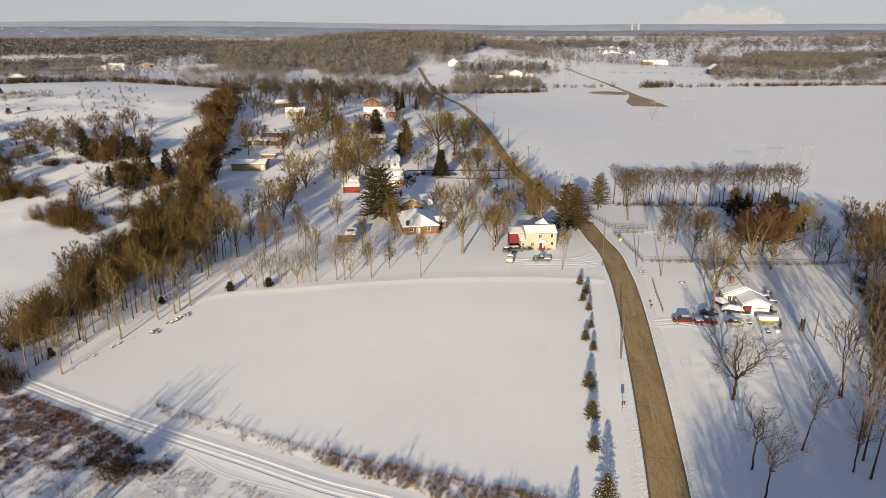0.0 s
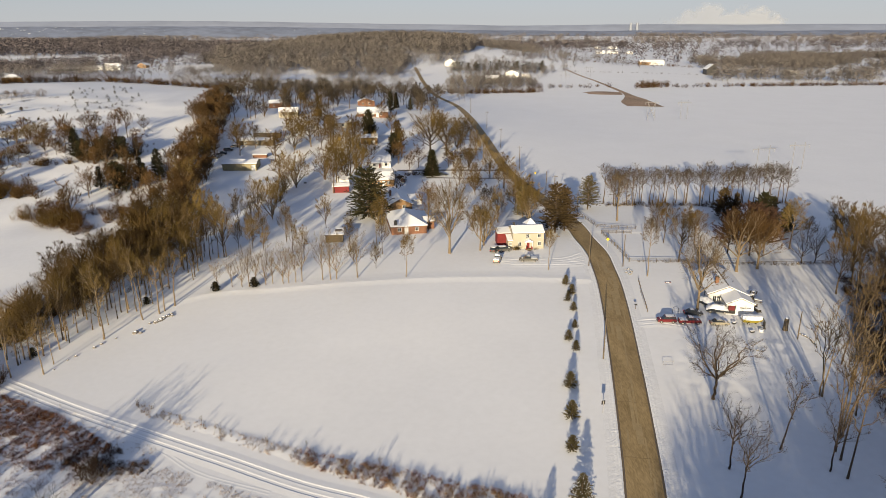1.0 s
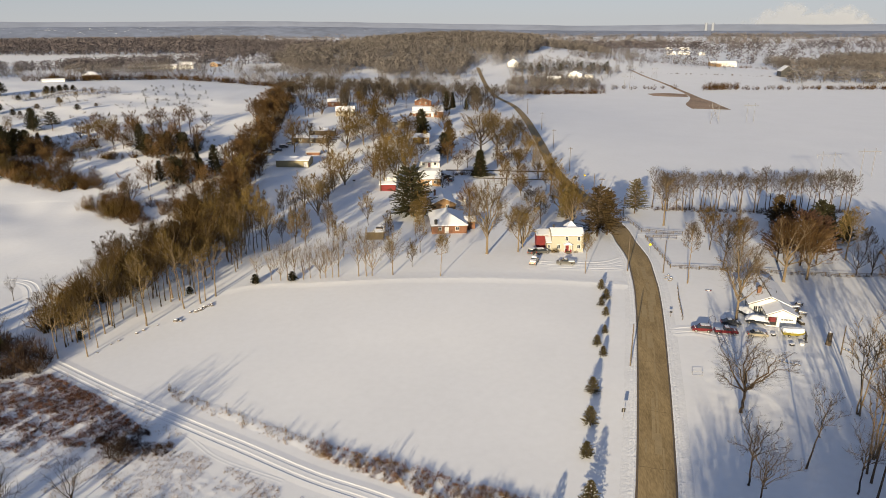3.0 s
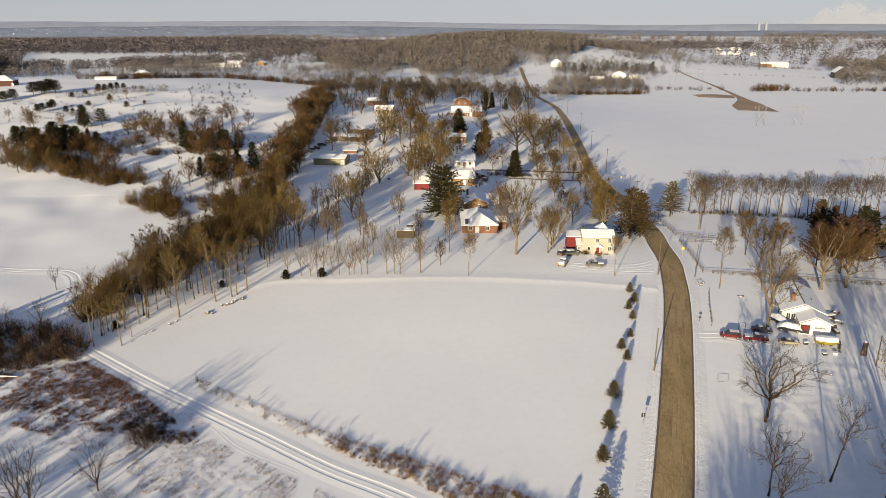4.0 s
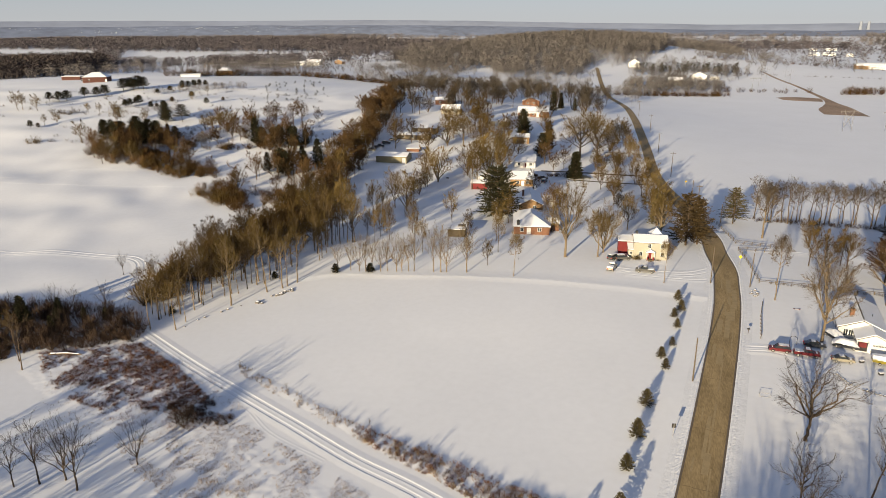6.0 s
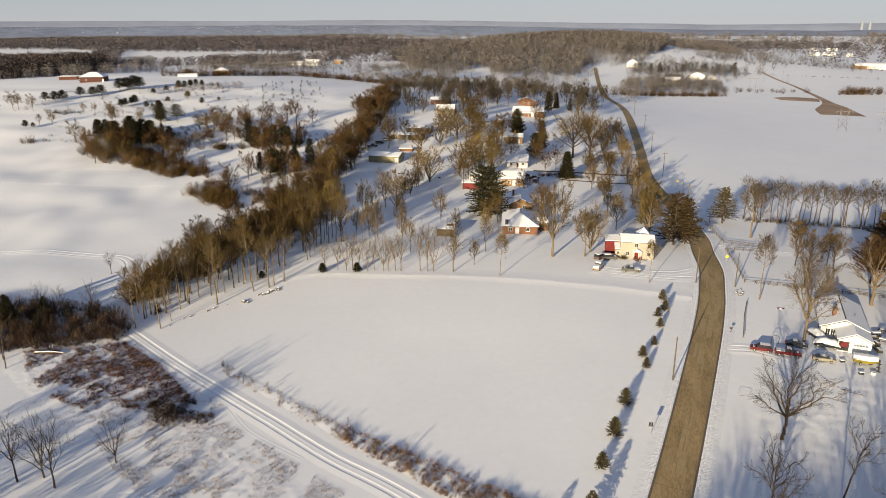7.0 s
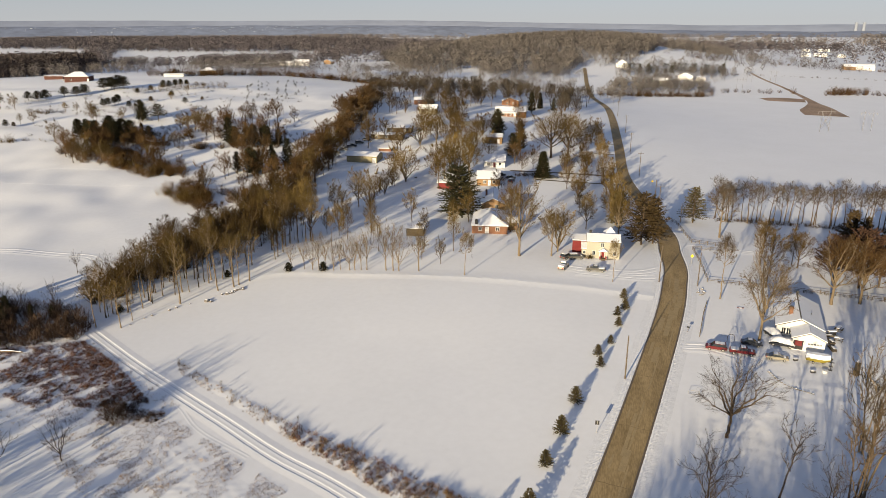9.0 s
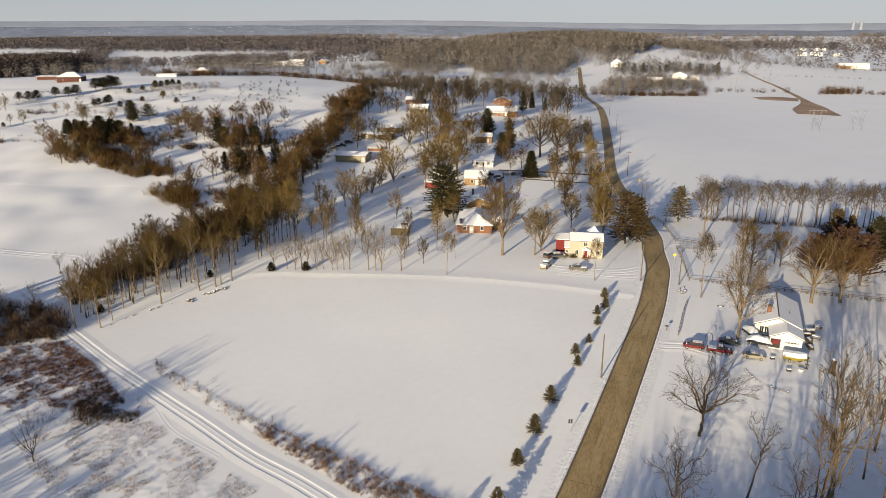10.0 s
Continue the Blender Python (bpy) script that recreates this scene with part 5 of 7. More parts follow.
# trees south of the view, known by the shadows that they cast
for x, y, h, k in ((-72, 50, 10.5, 0), (-66, 46, 11, 1), (-78, 54, 11, 0), (-84, 58, 11, 1), (-61, 41, 11, 0), (-69, 41, 12, 1), (-76, 45, 12, 0), (-52, 40, 9.5, 0), (-46, 45, 9, 1), (-55, 46, 9, 0), (-49, 34, 10, 2), (-43, 40, 9, 1), (-90, 102, 12, 0), (-93.5, 105, 12, 1), (-97, 108, 11, 0), (-101, 105, 11, 1), (-105, 109, 12, 0), (64, 52, 15, 0), (72, 58, 15, 1), (80, 50, 16, 2), (88, 60, 16, 0), (96, 54, 16, 1), (104, 66, 17, 0), (110, 80, 18, 0), (104, 92, 18, 1), (118, 96, 18, 0), (112, 110, 18, 1), (122, 124, 18, 0), (110, 136, 17, 1), (128, 140, 18, 0), (50, 52, 11, 0), (61, 64, 11, 1), (90, 44, 15, 2), (108, 50, 16, 0), (118, 70, 17, 1), (74, 68, 12, 0), (95, 74, 15, 1), (66, 74, 13, 1), (84, 70, 14, 0), (78, 80, 14, 1), (92, 86, 16, 0), (100, 60, 16, 2), (58, 56, 13, 2)):
    if y < 62:
        south_edge.append((x, y, gz(x, y) - 0.05, h, h * 0.95, x, k))
    else:
        plant(x, y, h, THIN[k + 1], BARK, TWIG, "slim leafless tree inside a wood", wide=1.1)
grove(south_edge, TWIG, "leafless trees along the southern edge of the fields")
south = scatter([(41, 46), (26, 0), (20, -20), (112, -20), (116, 58), (62, 54)], 62, (15, 22), 97, 4) + scatter([(33, 44), (24, 5), (30, -10), (58, 0), (62, 48)], 48, (14, 20), 98, 6) + scatter([(52, 44), (48, 8), (60, -16), (116, -16), (118, 54), (80, 50)], 100, (15, 23), 99, 6) + scatter([(88, 90), (86, 60), (120, 60), (128, 106), (108, 100)], 62, (14, 20), 96, 6)
south = [(x, y, z, q, q * 1.1, a, k) for x, y, z, q, w, a, k in south]
stuff("south_woods", SKETCH_NEAR, south, TWIG, "leafless wood south of the yard", "woods")
# lone trees west of the lane
for x, y, h, k in ((-47.1, 80.5, 9.3, 0), (-58.7, 72.6, 13, 1), (-55.5, 74.4, 13, 0), (-52.1, 72.8, 13.4, 1), (-62, 71, 10.5, 3), (-92.3, 130.1, 8.7, 3), (-96.7, 125.6, 8.8, 1), (-96.4, 119.9, 6.6, 0), (-94.3, 152.1, 8, 4), (-104.1, 152.1, 7.2, 1), (-105, 128, 8, 0)):
    plant(x, y, h, FAN[k % 2], BARK_DARK, TWIG_DARK, "lone leafless tree with rising open limbs on snow", "lone trees")
for x, y, h in ((-104, 118, 7.5), (-108, 121, 6.5), (-112, 116, 8), (-98, 121, 4.5), (-93, 124, 4), (-89, 126, 3.5), (-101, 125, 5), (-96, 117, 4.5)):
    evergreen(x, y, h, CEDAR[0], NEEDLE, "dark cedar in the lane-side thicket", "lane cedars")
# evergreens and bare trees on the western slope
for x, y, h, k in ((-200.6, 293.9, 11.5, 1), (-196.2, 300.7, 10.5, 1), (-194.3, 307.1, 7.5, 0), (-220, 343, 9, 0), (-145, 306, 12.5, 0), (-132, 305.5, 10, 1), (-124, 305, 10, 1), (-128, 309, 9, 1), (-137, 309, 8, 1), (-116.7, 262.7, 8.5, 0), (-107.5, 260, 10, 1), (-104, 270, 10, 0), (-98, 272.7, 12.5, 0),
                   (-221, 294.7, 10, 1), (-211.4, 291, 11, 1), (-101, 266, 9, 0)):
    evergreen(x, y, h, CEDAR[k], NEEDLE, "dark red-cedar on the snowy slope", "slope cedars", 1.15)
evergreen(-122.6, 244.8, 5.3, PINE[0], NEEDLE_BLUE, "open green pine by the brush", "slope pines")
evergreen(-209, 342, 9.3, PINE[1], NEEDLE, "open-crowned pine on the snowy slope", "slope pines")
for x, y, h in ((-323, 372.4, 5.2), (-317, 373.7, 6), (-315, 378, 6.3), (-312, 390.7, 6), (-307, 396, 6), (-304.7, 401, 6.8), (-301.7, 416, 7.8), (-300, 421.4, 7.5), (-298, 427, 8), (-292, 424, 7.8), (-296, 419, 7)):
    evergreen(x, y, h, ROUND, NEEDLE, "round-topped dark pine in a row", "slope pines", 1.25)
for x, y, h in ((-262.6, 365.6, 4.7), (-262, 369, 4.7), (-262, 374.6, 4.4), (-261, 376.8, 5.5), (-248, 369.7, 4), (-246.7, 373.5, 2.7), (-217, 338.6, 11.4), (-271.5, 410.5, 3.7), (-272, 425, 3.8), (-246, 388.6, 3.5), (-269.8, 436.8, 5.8), (-267.8, 440.5, 5), (-267.3, 446.8, 4.7), (-263.8, 448.3, 4.7), (-260, 450, 4), (-278, 307.8, 3.9), (-275, 309.8, 2.7), (-245.7, 409.8, 4), (-222.7, 389.6, 4), (-217.8, 401, 2.5), (-230.5, 304.7, 8), (-228, 307.8, 7.5)):
    evergreen(x, y, h, ROUND if h < 6 else CEDAR[1], NEEDLE if h > 3.6 else NEEDLE_BROWN, "dark cedar standing in open snow", "slope cedars", 1.1)
for x, y, h in ((-322.6, 346, 11.5), (-318, 345.4, 10), (-308, 345.8, 10.5), (-276.6, 316, 6.6), (-272, 320, 7.6), (-228.8, 287, 12), (-275.6, 349, 6.5), (-269, 350.6, 6.5), (-239, 326, 13.3), (-238.6, 329, 10.7), (-230, 338, 7.8), (-169, 296, 8.2), (-168, 302, 5), (-187.7, 330.4, 9.2), (-183.8, 331, 9.8), (-180, 332, 9.8), (-174.4, 330.7, 13), (-170.7, 330, 12), (-197, 263, 11.4), (-191.5, 261.6, 13), (-207.8, 270.7, 8), (-181.7, 262, 11), (-181, 264, 9.6), (-169.6, 275, 6.4), (-163.7, 271.4, 9), (-238.7, 399, 6.4), (-241, 420.7, 6.6), (-248.6, 445, 5), (-245, 447, 5), (-272, 454.5, 5)):
    plant(x, y, h, LOW[trng.randrange(3)], BARK_PALE, TWIG_PALE, "bare tan tree on the western slope", "slope trees", 1.15)
for x, y, z, h, w, a, k in scatter([(-212, 268), (-185, 262), (-150, 262), (-150, 275), (-185, 300), (-218, 305)], 22, (7, 14), 81, 3) + scatter([(-150, 296), (-112, 296), (-120, 318), (-160, 350), (-190, 345)], 24, (7, 14), 82, 3) + scatter([(-120, 250), (-100, 246), (-96, 262), (-118, 275)], 13, (8, 13), 83, 3):
    slope.append((x, y, z - 0.05, h, h * 1.1, a, k))
for x, y, h, k in ((-216, 300, 9, 1), (-206, 296, 9.5, 1), (-191, 297, 8, 1), (-141, 304, 9, 1), (-120, 309, 8, 0), (-112, 266, 9.5, 1), (-188, 304, 7, 1), (-206, 298.8, 12.5, 1), (-198.8, 298, 11.6, 1)):
    evergreen(x, y, h, CEDAR[k], NEEDLE, "dark red-cedar on the snowy slope", "slope cedars", 1.4)
for x, y, h, k in ((-172.6, 306, 6, 2), (-137.5, 343.8, 15.5, 1), (-144, 346.6, 14, 1), (-134.5, 358, 9.3, 0), (-151, 341, 13.4, 1), (-239.6, 328, 9, 1), (-195, 258.5, 13, 0), (-186, 265.6, 12.6, 1), (-158, 267, 11, 0), (-143, 261.5, 7.3, 2), (-99.8, 237, 9, 0),
                   (-78.5, 237.3, 14, 0), (-115, 234, 13, 2), (-204, 268, 10, 2), (-212, 276, 12, 0), (-192, 272, 11, 1), (-165, 262, 8, 2), (-150, 330, 9, 2), (-185, 333, 9, 2)):
    slope.append((x, y, gz(x, y) - 0.05, h, h * 1.1, y, k))
grove(slope, TWIG_RED, "leafless trees among the cedars of the western slope")
stuff("fence_row", SKETCH, along([(-276, 413), (-262, 426), (-247, 440), (-230, 452)], 1.8, (3, 6), 92, 0.8), TWIG, "thin row of saplings along a field fence", "saplings")
clumps = random.Random(94)
stuff("slope_brush", BRUSH, [(x + dx, y + dy, gz(x + dx, y + dy), h * s, h * s * 0.9, a, k) for x, y, h, n in ((-253, 284, 5.5, 9), (-251, 287, 3, 5), (-291, 342, 4.5, 8), (-286, 343, 4.2, 8), (-282.5, 345.6, 4, 6), (-236, 289, 2.5, 6), (-171, 257, 5.7, 9), (-167, 258, 7, 9), (-158.7, 253.7, 6, 9), (-151, 253, 7, 9), (-145, 254, 6, 9), (-142, 257.6, 5, 8), (-127, 228, 5.5, 10), (-116.7, 223, 8, 12), (-111.4, 222, 8, 12), (-164, 295, 4.6, 6), (-158, 296.4, 4.6, 6))
      for dx, dy, s, a, k in ((clumps.gauss(0, 2.2), clumps.gauss(0, 1.8), clumps.uniform(0.45, 1.0), clumps.uniform(0, 6), clumps.randrange(5)) for i in range(n))], TWIG, "rounded tan brush clumps on the slope", "brush")
stuff("slope_brush", BRUSH, scatter([(-300, 400), (-280, 345), (-200, 330), (-150, 345), (-150, 420), (-230, 460)], 190, (0.8, 2.6), 93, 5, (0.9, 1.6), 0.45, 18) + scatter([(-360, 400), (-340, 330), (-270, 290), (-215, 300), (-230, 380), (-300, 440)], 110, (0.7, 2.4), 95, 5, (0.9, 1.6), 0.42, 16), TWIG_RED, "scattered russet brush on the snowy slope", "brush")
# rows of young shrubs on the far west field
prng = random.Random(8)
PINE_ROW = (48, 828, 164, 876)
for i in range(7):
    for j in range(9):
        if prng.random() < 0.75:
            x, y = -188 - j * 5.6 + i * 4.2 + prng.uniform(-1.5, 1.5), 402 + j * 11.5 + i * 6 + prng.uniform(-2, 2)
            evergreen(x, y, prng.uniform(1.0, 1.9), DWARF, NEEDLE, "small young evergreen planted in a row", "nursery rows", 1.3, "young_evergreen")
for x in range(46):      # belt of pines beyond the far field
    evergreen(PINE_ROW[0] + (PINE_ROW[2] - PINE_ROW[0]) * x / 45 + prng.uniform(-5, 5), PINE_ROW[1] + (PINE_ROW[3] - PINE_ROW[1]) * x / 45 + prng.uniform(-14, 14), prng.uniform(6, 11), DWARF, NEEDLE, "dark pine in a far plantation row", "far pines", 0.7)
# spruces along the road
for i, (x, y, h) in enumerate(((42.3, 163.3, 2.9), (42.6, 157.3, 3), (40.8, 153.4, 2.6), (41.1, 148.2, 2.4), (39.5, 139.5, 2.2), (37, 133.9, 2.7), (37.6, 129.5, 2.5), (33.5, 115.6, 3.6), (31.7, 105.8, 3.8), (29.9, 96.8, 3.1), (28.7, 84.3, 5.1))):
    evergreen(x, y, h * (0.88 if i < 10 else 1.0), SPRUCE[i % 2 if i < 10 else 2], NEEDLE_BLUE, "young spruce planted in a row beside the road", "roadside spruces", 1.1, "young_spruce")
# taller spruces near the lane whose shadows reach up the field
evergreen(20, 70.5, 5.2, SPRUCE[2], NEEDLE_BLUE, "spruce near the lane", "roadside spruces")
for x, y, h in ((-46.5, 164.2, 2.6), (-37.2, 166, 2.6), (-61.5, 158, 2.0), (-76, 133, 2.0)):
    evergreen(x, y, h, CEDAR[1], NEEDLE, "small round dark cedar at the field edge", "field-edge cedars", 1.5, "evergreen_shrub")

# ---- dead grass and weeds ----
VERGE = [(-48, 114), (-20, 101), (0, 92.5), (22, 83.5), (22, 80), (4, 86), (-16, 95.5), (-44, 109.5)]
stuff("verge_weeds", TUFT, scatter(VERGE, 900, (0.2, 0.8), 41, 6, (0.6, 1.2), 0.46, 3.2), GRASS, "tan dead weeds along the field verge", "dead grass")
BAND = [(-15, 99), (-2, 94), (8, 90.5), (20, 86), (25, 82), (20, 80.5), (5, 85.5), (-9, 92), (-17, 97)]
stuff("verge_brush", SHRUB, scatter(BAND, 280, (0.3, 1.15), 42, 5, (0.9, 1.6), 0.2, 3.0), GRASS_RED, "tangled red-brown brush along the field verge", "brush")
stuff("verge_brush", SHRUB, scatter(BAND, 240, (0.3, 1.0), 55, 5, (0.9, 1.6), 0.25, 4.0), GRASS, "tangled tan brush along the field verge", "brush")
stuff("verge_brush", SHRUB, scatter([(-48, 113.5), (-20, 100.5), (-12, 97), (-16, 95.5), (-44, 109.5)], 22, (0.2, 0.55), 52, 5, (0.9, 1.4), 0.45, 3.0), GRASS, "low tan brush tufts on the verge", "brush")
stuff("verge_stalks", BRUSH, scatter([(-48, 114), (-20, 101), (0, 93), (24, 84), (24, 82), (0, 90), (-20, 98.5), (-46, 111)], 60, (0.9, 2.4), 58, 5, (0.3, 0.6)), TWIG, "tall thin dead stalks along the verge", "dead stalks")
for x, y, h in ((-1.5, 93.4, 2.6), (-33.5, 106.8, 2.0), (-14, 99.3, 1.8)):
    plant(x, y, h, FAN[1], BARK, TWIG, "young bare sapling on the field verge", "verge saplings", 0.8, "sapling")
PATCH = [(-90, 112), (-74, 118), (-56, 108), (-43, 98.5), (-42, 92), (-57, 89), (-72, 95)]
REDZONE = [(-82, 112.5), (-73, 117.5), (-60, 110.5), (-47, 101.5), (-44, 95), (-56, 94.5), (-66, 100), (-74, 106)]
stuff("weed_patch", SHRUB, scatter(REDZONE, 1150, (0.25, 0.85), 43, 5, (1.1, 2.0), 0.24, 5.0), GRASS_RED, "matted red-brown weeds poking through snow", "dead grass")
stuff("weed_patch", SHRUB, scatter([(-92, 109), (-82, 113), (-72, 105), (-62, 98), (-62, 92), (-74, 95), (-84, 101)], 640, (0.25, 0.75), 53, 5, (1.1, 2.0), 0.36, 5.0), GRASS_RED, "brown tussocks of dead grass in the snow", "dead grass")
stuff("weed_patch", TUFT, scatter(PATCH, 3400, (0.2, 0.8), 63, 6, (0.9, 1.5), 0.38, 2.2), GRASS_RED, "scattered red-brown weeds poking through snow", "dead grass")
stuff("weed_patch", TUFT, scatter([(-94, 112), (-74, 120), (-53, 109.5), (-38, 99.5), (-37, 88), (-57, 85), (-76, 92)], 2000, (0.15, 0.6), 47, 6, (0.8, 1.4), 0.36, 3.0), GRASS, "tan dead weeds poking through snow", "dead grass")
stuff("weed_patch", TUFT, scatter([(-42, 98), (-20, 88), (0, 78), (8, 62), (-30, 70), (-45, 78), (-54, 84)], 7500, (0.14, 0.5), 44, 6, (0.9, 1.7), 0.40, 4.5), GRASS, "thin tan grass poking through snow", "dead grass")
stuff("weed_stalks", BRUSH, scatter([(-36, 83), (-28, 84), (-24, 79), (-30, 76), (-36, 78)], 26, (0.8, 1.6), 49, 5, (0.5, 0.9)) + scatter([(-36, 92), (-10, 80), (0, 74), (-24, 78)], 30, (0.5, 1.2), 59, 5, (0.4, 0.8)), GRASS, "pale standing stalks in the snowy grass", "dead stalks")
stuff("dark_thicket", SHRUB, scatter([(-132, 96), (-112, 97), (-103, 99), (-93, 108), (-84, 113.5), (-76, 118), (-77, 124), (-86, 130), (-96, 131), (-112, 129), (-132, 126)], 760, (1.6, 4.2), 45, 5), DARKBRUSH, "dense dark thicket beside the lane", "brush")
stuff("dark_thicket", SHRUB, scatter([(-53, 96), (-44, 93), (-37, 93.5), (-40, 98), (-50, 101)], 170, (0.4, 1.3), 56, 5, (0.9, 1.4), 0.3, 3.0), DARKBRUSH, "low dark brush in the snowy hollow", "brush")
for x, y, h in ((-47.6, 92, 4.2), (-45.6, 91.2, 3.8), (-46.4, 93.4, 4.4), (-44.9, 92.9, 3.4)):
    plant(x, y, h, LOW[2], BARK, DARKBRUSH, "dense dark leafless bush in the weeds", "dark bushes", 1.3, "bush")
t = thing("fallen_log", pose(-86, 109.6, gz(-86, 109.6) + 0.25, 0, 0, 12), "pale fallen tree trunk lying in the snow", "log")
part("log", Geo().tube([Vector((-3.6, 0, -0.1)), Vector((0, 0.12, 0.05)), Vector((3.4, -0.1, 0.0))], [0.28, 0.22, 0.12], 8), BARK_PALE, t)
part("snow_cover", Geo().tube([Vector((-3.3, 0, 0.08)), Vector((0, 0.12, 0.2)), Vector((3.0, -0.1, 0.1))], [0.2, 0.17, 0.08], 6), SNOW_ROOF, t)


# ---- houses ----
def slab(g, top, t):
    """A roof plane with thickness t below its corners."""
    n, k = len(g.v), len(top)
    g.v += [tuple(p) for p in top] + [(p[0], p[1], p[2] - t) for p in top]
    g.f += [tuple(range(n, n + k)), tuple(range(n + 2 * k - 1, n + k - 1, -1))]
    g.f += [(n + (i + 1) % k, n + i, n + k + i, n + k + (i + 1) % k) for i in range(k)]


def roof_planes(x0, x1, y0, y1, eave, rise, form, over=0.4):
    cx, cy = (x0 + x1) / 2, (y0 + y1) / 2
    a, b, c, d = x0 - over, x1 + over, y0 - over, y1 + over
    top = eave + rise
    if form == "along_y":
        e = eave - over * rise / ((x1 - x0) / 2)
        return [[(a, c, e), (cx, c, top), (cx, d, top), (a, d, e)], [(cx, c, top), (b, c, e), (b, d, e), (cx, d, top)]]
    if form == "along_x":
        e = eave - over * rise / ((y1 - y0) / 2)
        return [[(a, c, e), (b, c, e), (b, cy, top), (a, cy, top)], [(a, cy, top), (b, cy, top), (b, d, e), (a, d, e)]]
    if form == "hip":
        k = min(x1 - x0, y1 - y0) / 2
        if x1 - x0 >= y1 - y0:
            p, q = (x0 + k, cy, top), (x1 - k, cy, top)
            return [[(a, c, eave), (b, c, eave), q, p], [(b, c, eave), (b, d, eave), q], [(b, d, eave), (a, d, eave), p, q], [(a, d, eave), (a, c, eave), p]]
        p, q = (cx, y0 + k, top), (cx, y1 - k, top)
        return [[(a, c, eave), (b, c, eave), p], [(b, c, eave), (b, d, eave), q, p], [(b, d, eave), (a, d, eave), q], [(a, d, eave), (a, c, eave), p, q]]
    return [[(a, c, eave), (b, c, eave), (b, d, top), (a, d, top)]]


def block(t, x0, x1, y0, y1, eave, rise, form, wall, snow=SNOW_ROOF, over=0.4, base=-0.6, depth=0.16, wname="wall"):
    """Walls, roof and the snow on it, under the thing t; front at y0."""
    cx, cy = (x0 + x1) / 2, (y0 + y1) / 2
    g = Geo().box(x0, x1, y0, y1, base, eave)
    if form == "along_y":
        g.prism([(x0, eave - 0.01), (x1, eave - 0.01), (cx, eave + rise - 0.06)], y0, y1)
    elif form == "along_x":
        n = len(g.v)
        for x in (x0, x1):
            g.v += [(x, y0, eave - 0.01), (x, y1, eave - 0.01), (x, cy, eave + rise - 0.06)]
        g.f += [(n, n + 2, n + 1), (n + 3, n + 4, n + 5)]
    elif form == "shed":
        n = len(g.v)
        for x in (x0, x1):
            g.v += [(x, y0, eave - 0.01), (x, y1, eave - 0.01), (x, y1, eave + rise - 0.06)]
        g.f += [(n, n + 2, n + 1), (n + 3, n + 4, n + 5), (n + 1, n + 4, n + 5, n + 2)]
    part(wname, g, wall, t)
    roof, cover = Geo(), Geo()
    for q in roof_planes(x0, x1, y0, y1, eave, rise, form, over):
        slab(roof, [(a, b, c + 0.12) for a, b, c in q], 0.14)
        mid = Vector((sum(p[0] for p in q) / len(q), sum(p[1] for p in q) / len(q), 0))
        slab(cover, [(a + (mid.x - a) * 0.015, b + (mid.y - b) * 0.015, c + 0.12 + depth) for a, b, c in q], depth - 0.004)
    r = part("roof", roof, SHINGLE, t)
    if snow:
        part("snow_cover", cover, snow, r, "thick snow lying on the roof")
    return r


def window(t, x, z, w=0.9, h=1.2, y=0.0, frame_mat=WHITE, name="window", glass=PANE):
    f = Geo()
    b = 0.09
    for q in ((x - w / 2 - b, x - w / 2, z - b, z + h + b), (x + w / 2, x + w / 2 + b, z - b, z + h + b), (x - w / 2, x + w / 2, z - b, z), (x - w / 2, x + w / 2, z + h, z + h + b), (x - 0.03, x + 0.03, z, z + h)):
        f.box(q[0], q[1], y - 0.07, y + 0.02, q[2], q[3])
    w_ob = part(name, f, frame_mat, t)
    part("pane", Geo().box(x - w / 2, x + w / 2, y - 0.03, y + 0.02, z, z + h), glass, w_ob, "dark reflecting window pane")
    return w_ob


def door(t, x, w=1.0, h=2.05, y=0.0, z=0.1, material=REDPAINT, label=""):
    d = part("door", Geo().box(x - w / 2, x + w / 2, y - 0.05, y + 0.02, z, z + h), material, t, label)
    f = Geo()
    f.box(x - w / 2 - 0.1, x - w / 2, y - 0.07, y + 0.02, z, z + h + 0.1).box(x + w / 2, x + w / 2 + 0.1, y - 0.07, y + 0.02, z, z + h + 0.1).box(x - w / 2, x + w / 2, y - 0.07, y + 0.02, z + h, z + h + 0.1)
    part("door_frame", f, WHITE, d)


def chimney(t, x, y, z0, z1, w=0.7, material=BRICK):
    c = part("chimney", Geo().box(x - w / 2, x + w / 2, y - w / 2, y + w / 2, z0, z1).box(x - w / 2 - 0.06, x + w / 2 + 0.06, y - w / 2 - 0.06, y + w / 2 + 0.06, z1 - 0.25, z1 - 0.1), material, t)
    part("chimney_cap", Geo().box(x - 0.2, x + 0.2, y - 0.2, y + 0.2, z1 - 0.02, z1 + 0.2), DARK, c)


def on_ground(x, y, rz=0.0, dz=0.0):
    return pose(x, y, gz(x, y) + dz, 0, 0, rz)


# white house east of the road
h = thing("house", on_ground(78.6, 150.4, -9.2), "white one-storey house with gabled wing and snowy roof", "house")
block(h, -4.4, 4.5, 0, 15.5, 2.75, 1.9, "along_y", WHITE)
block(h, -1.5, 4.54, -5.3, 0.3, 2.55, 1.35, "along_y", WHITE, over=0.35, wname="garage_wing")
window(h, -3.0, 0.95, 0.75, 1.35), window(h, -1.95 - 0.05, 0.95, 0.75, 1.35)
door(h, 2.7, 2.9, 2.1, -5.3, 0.05, WHITE, "white overhead garage door")
for i in range(5):
    window(h, 1.6 + i * 0.52, 1.45, 0.36, 0.34, -5.36, WHITE, "garage_door_light")
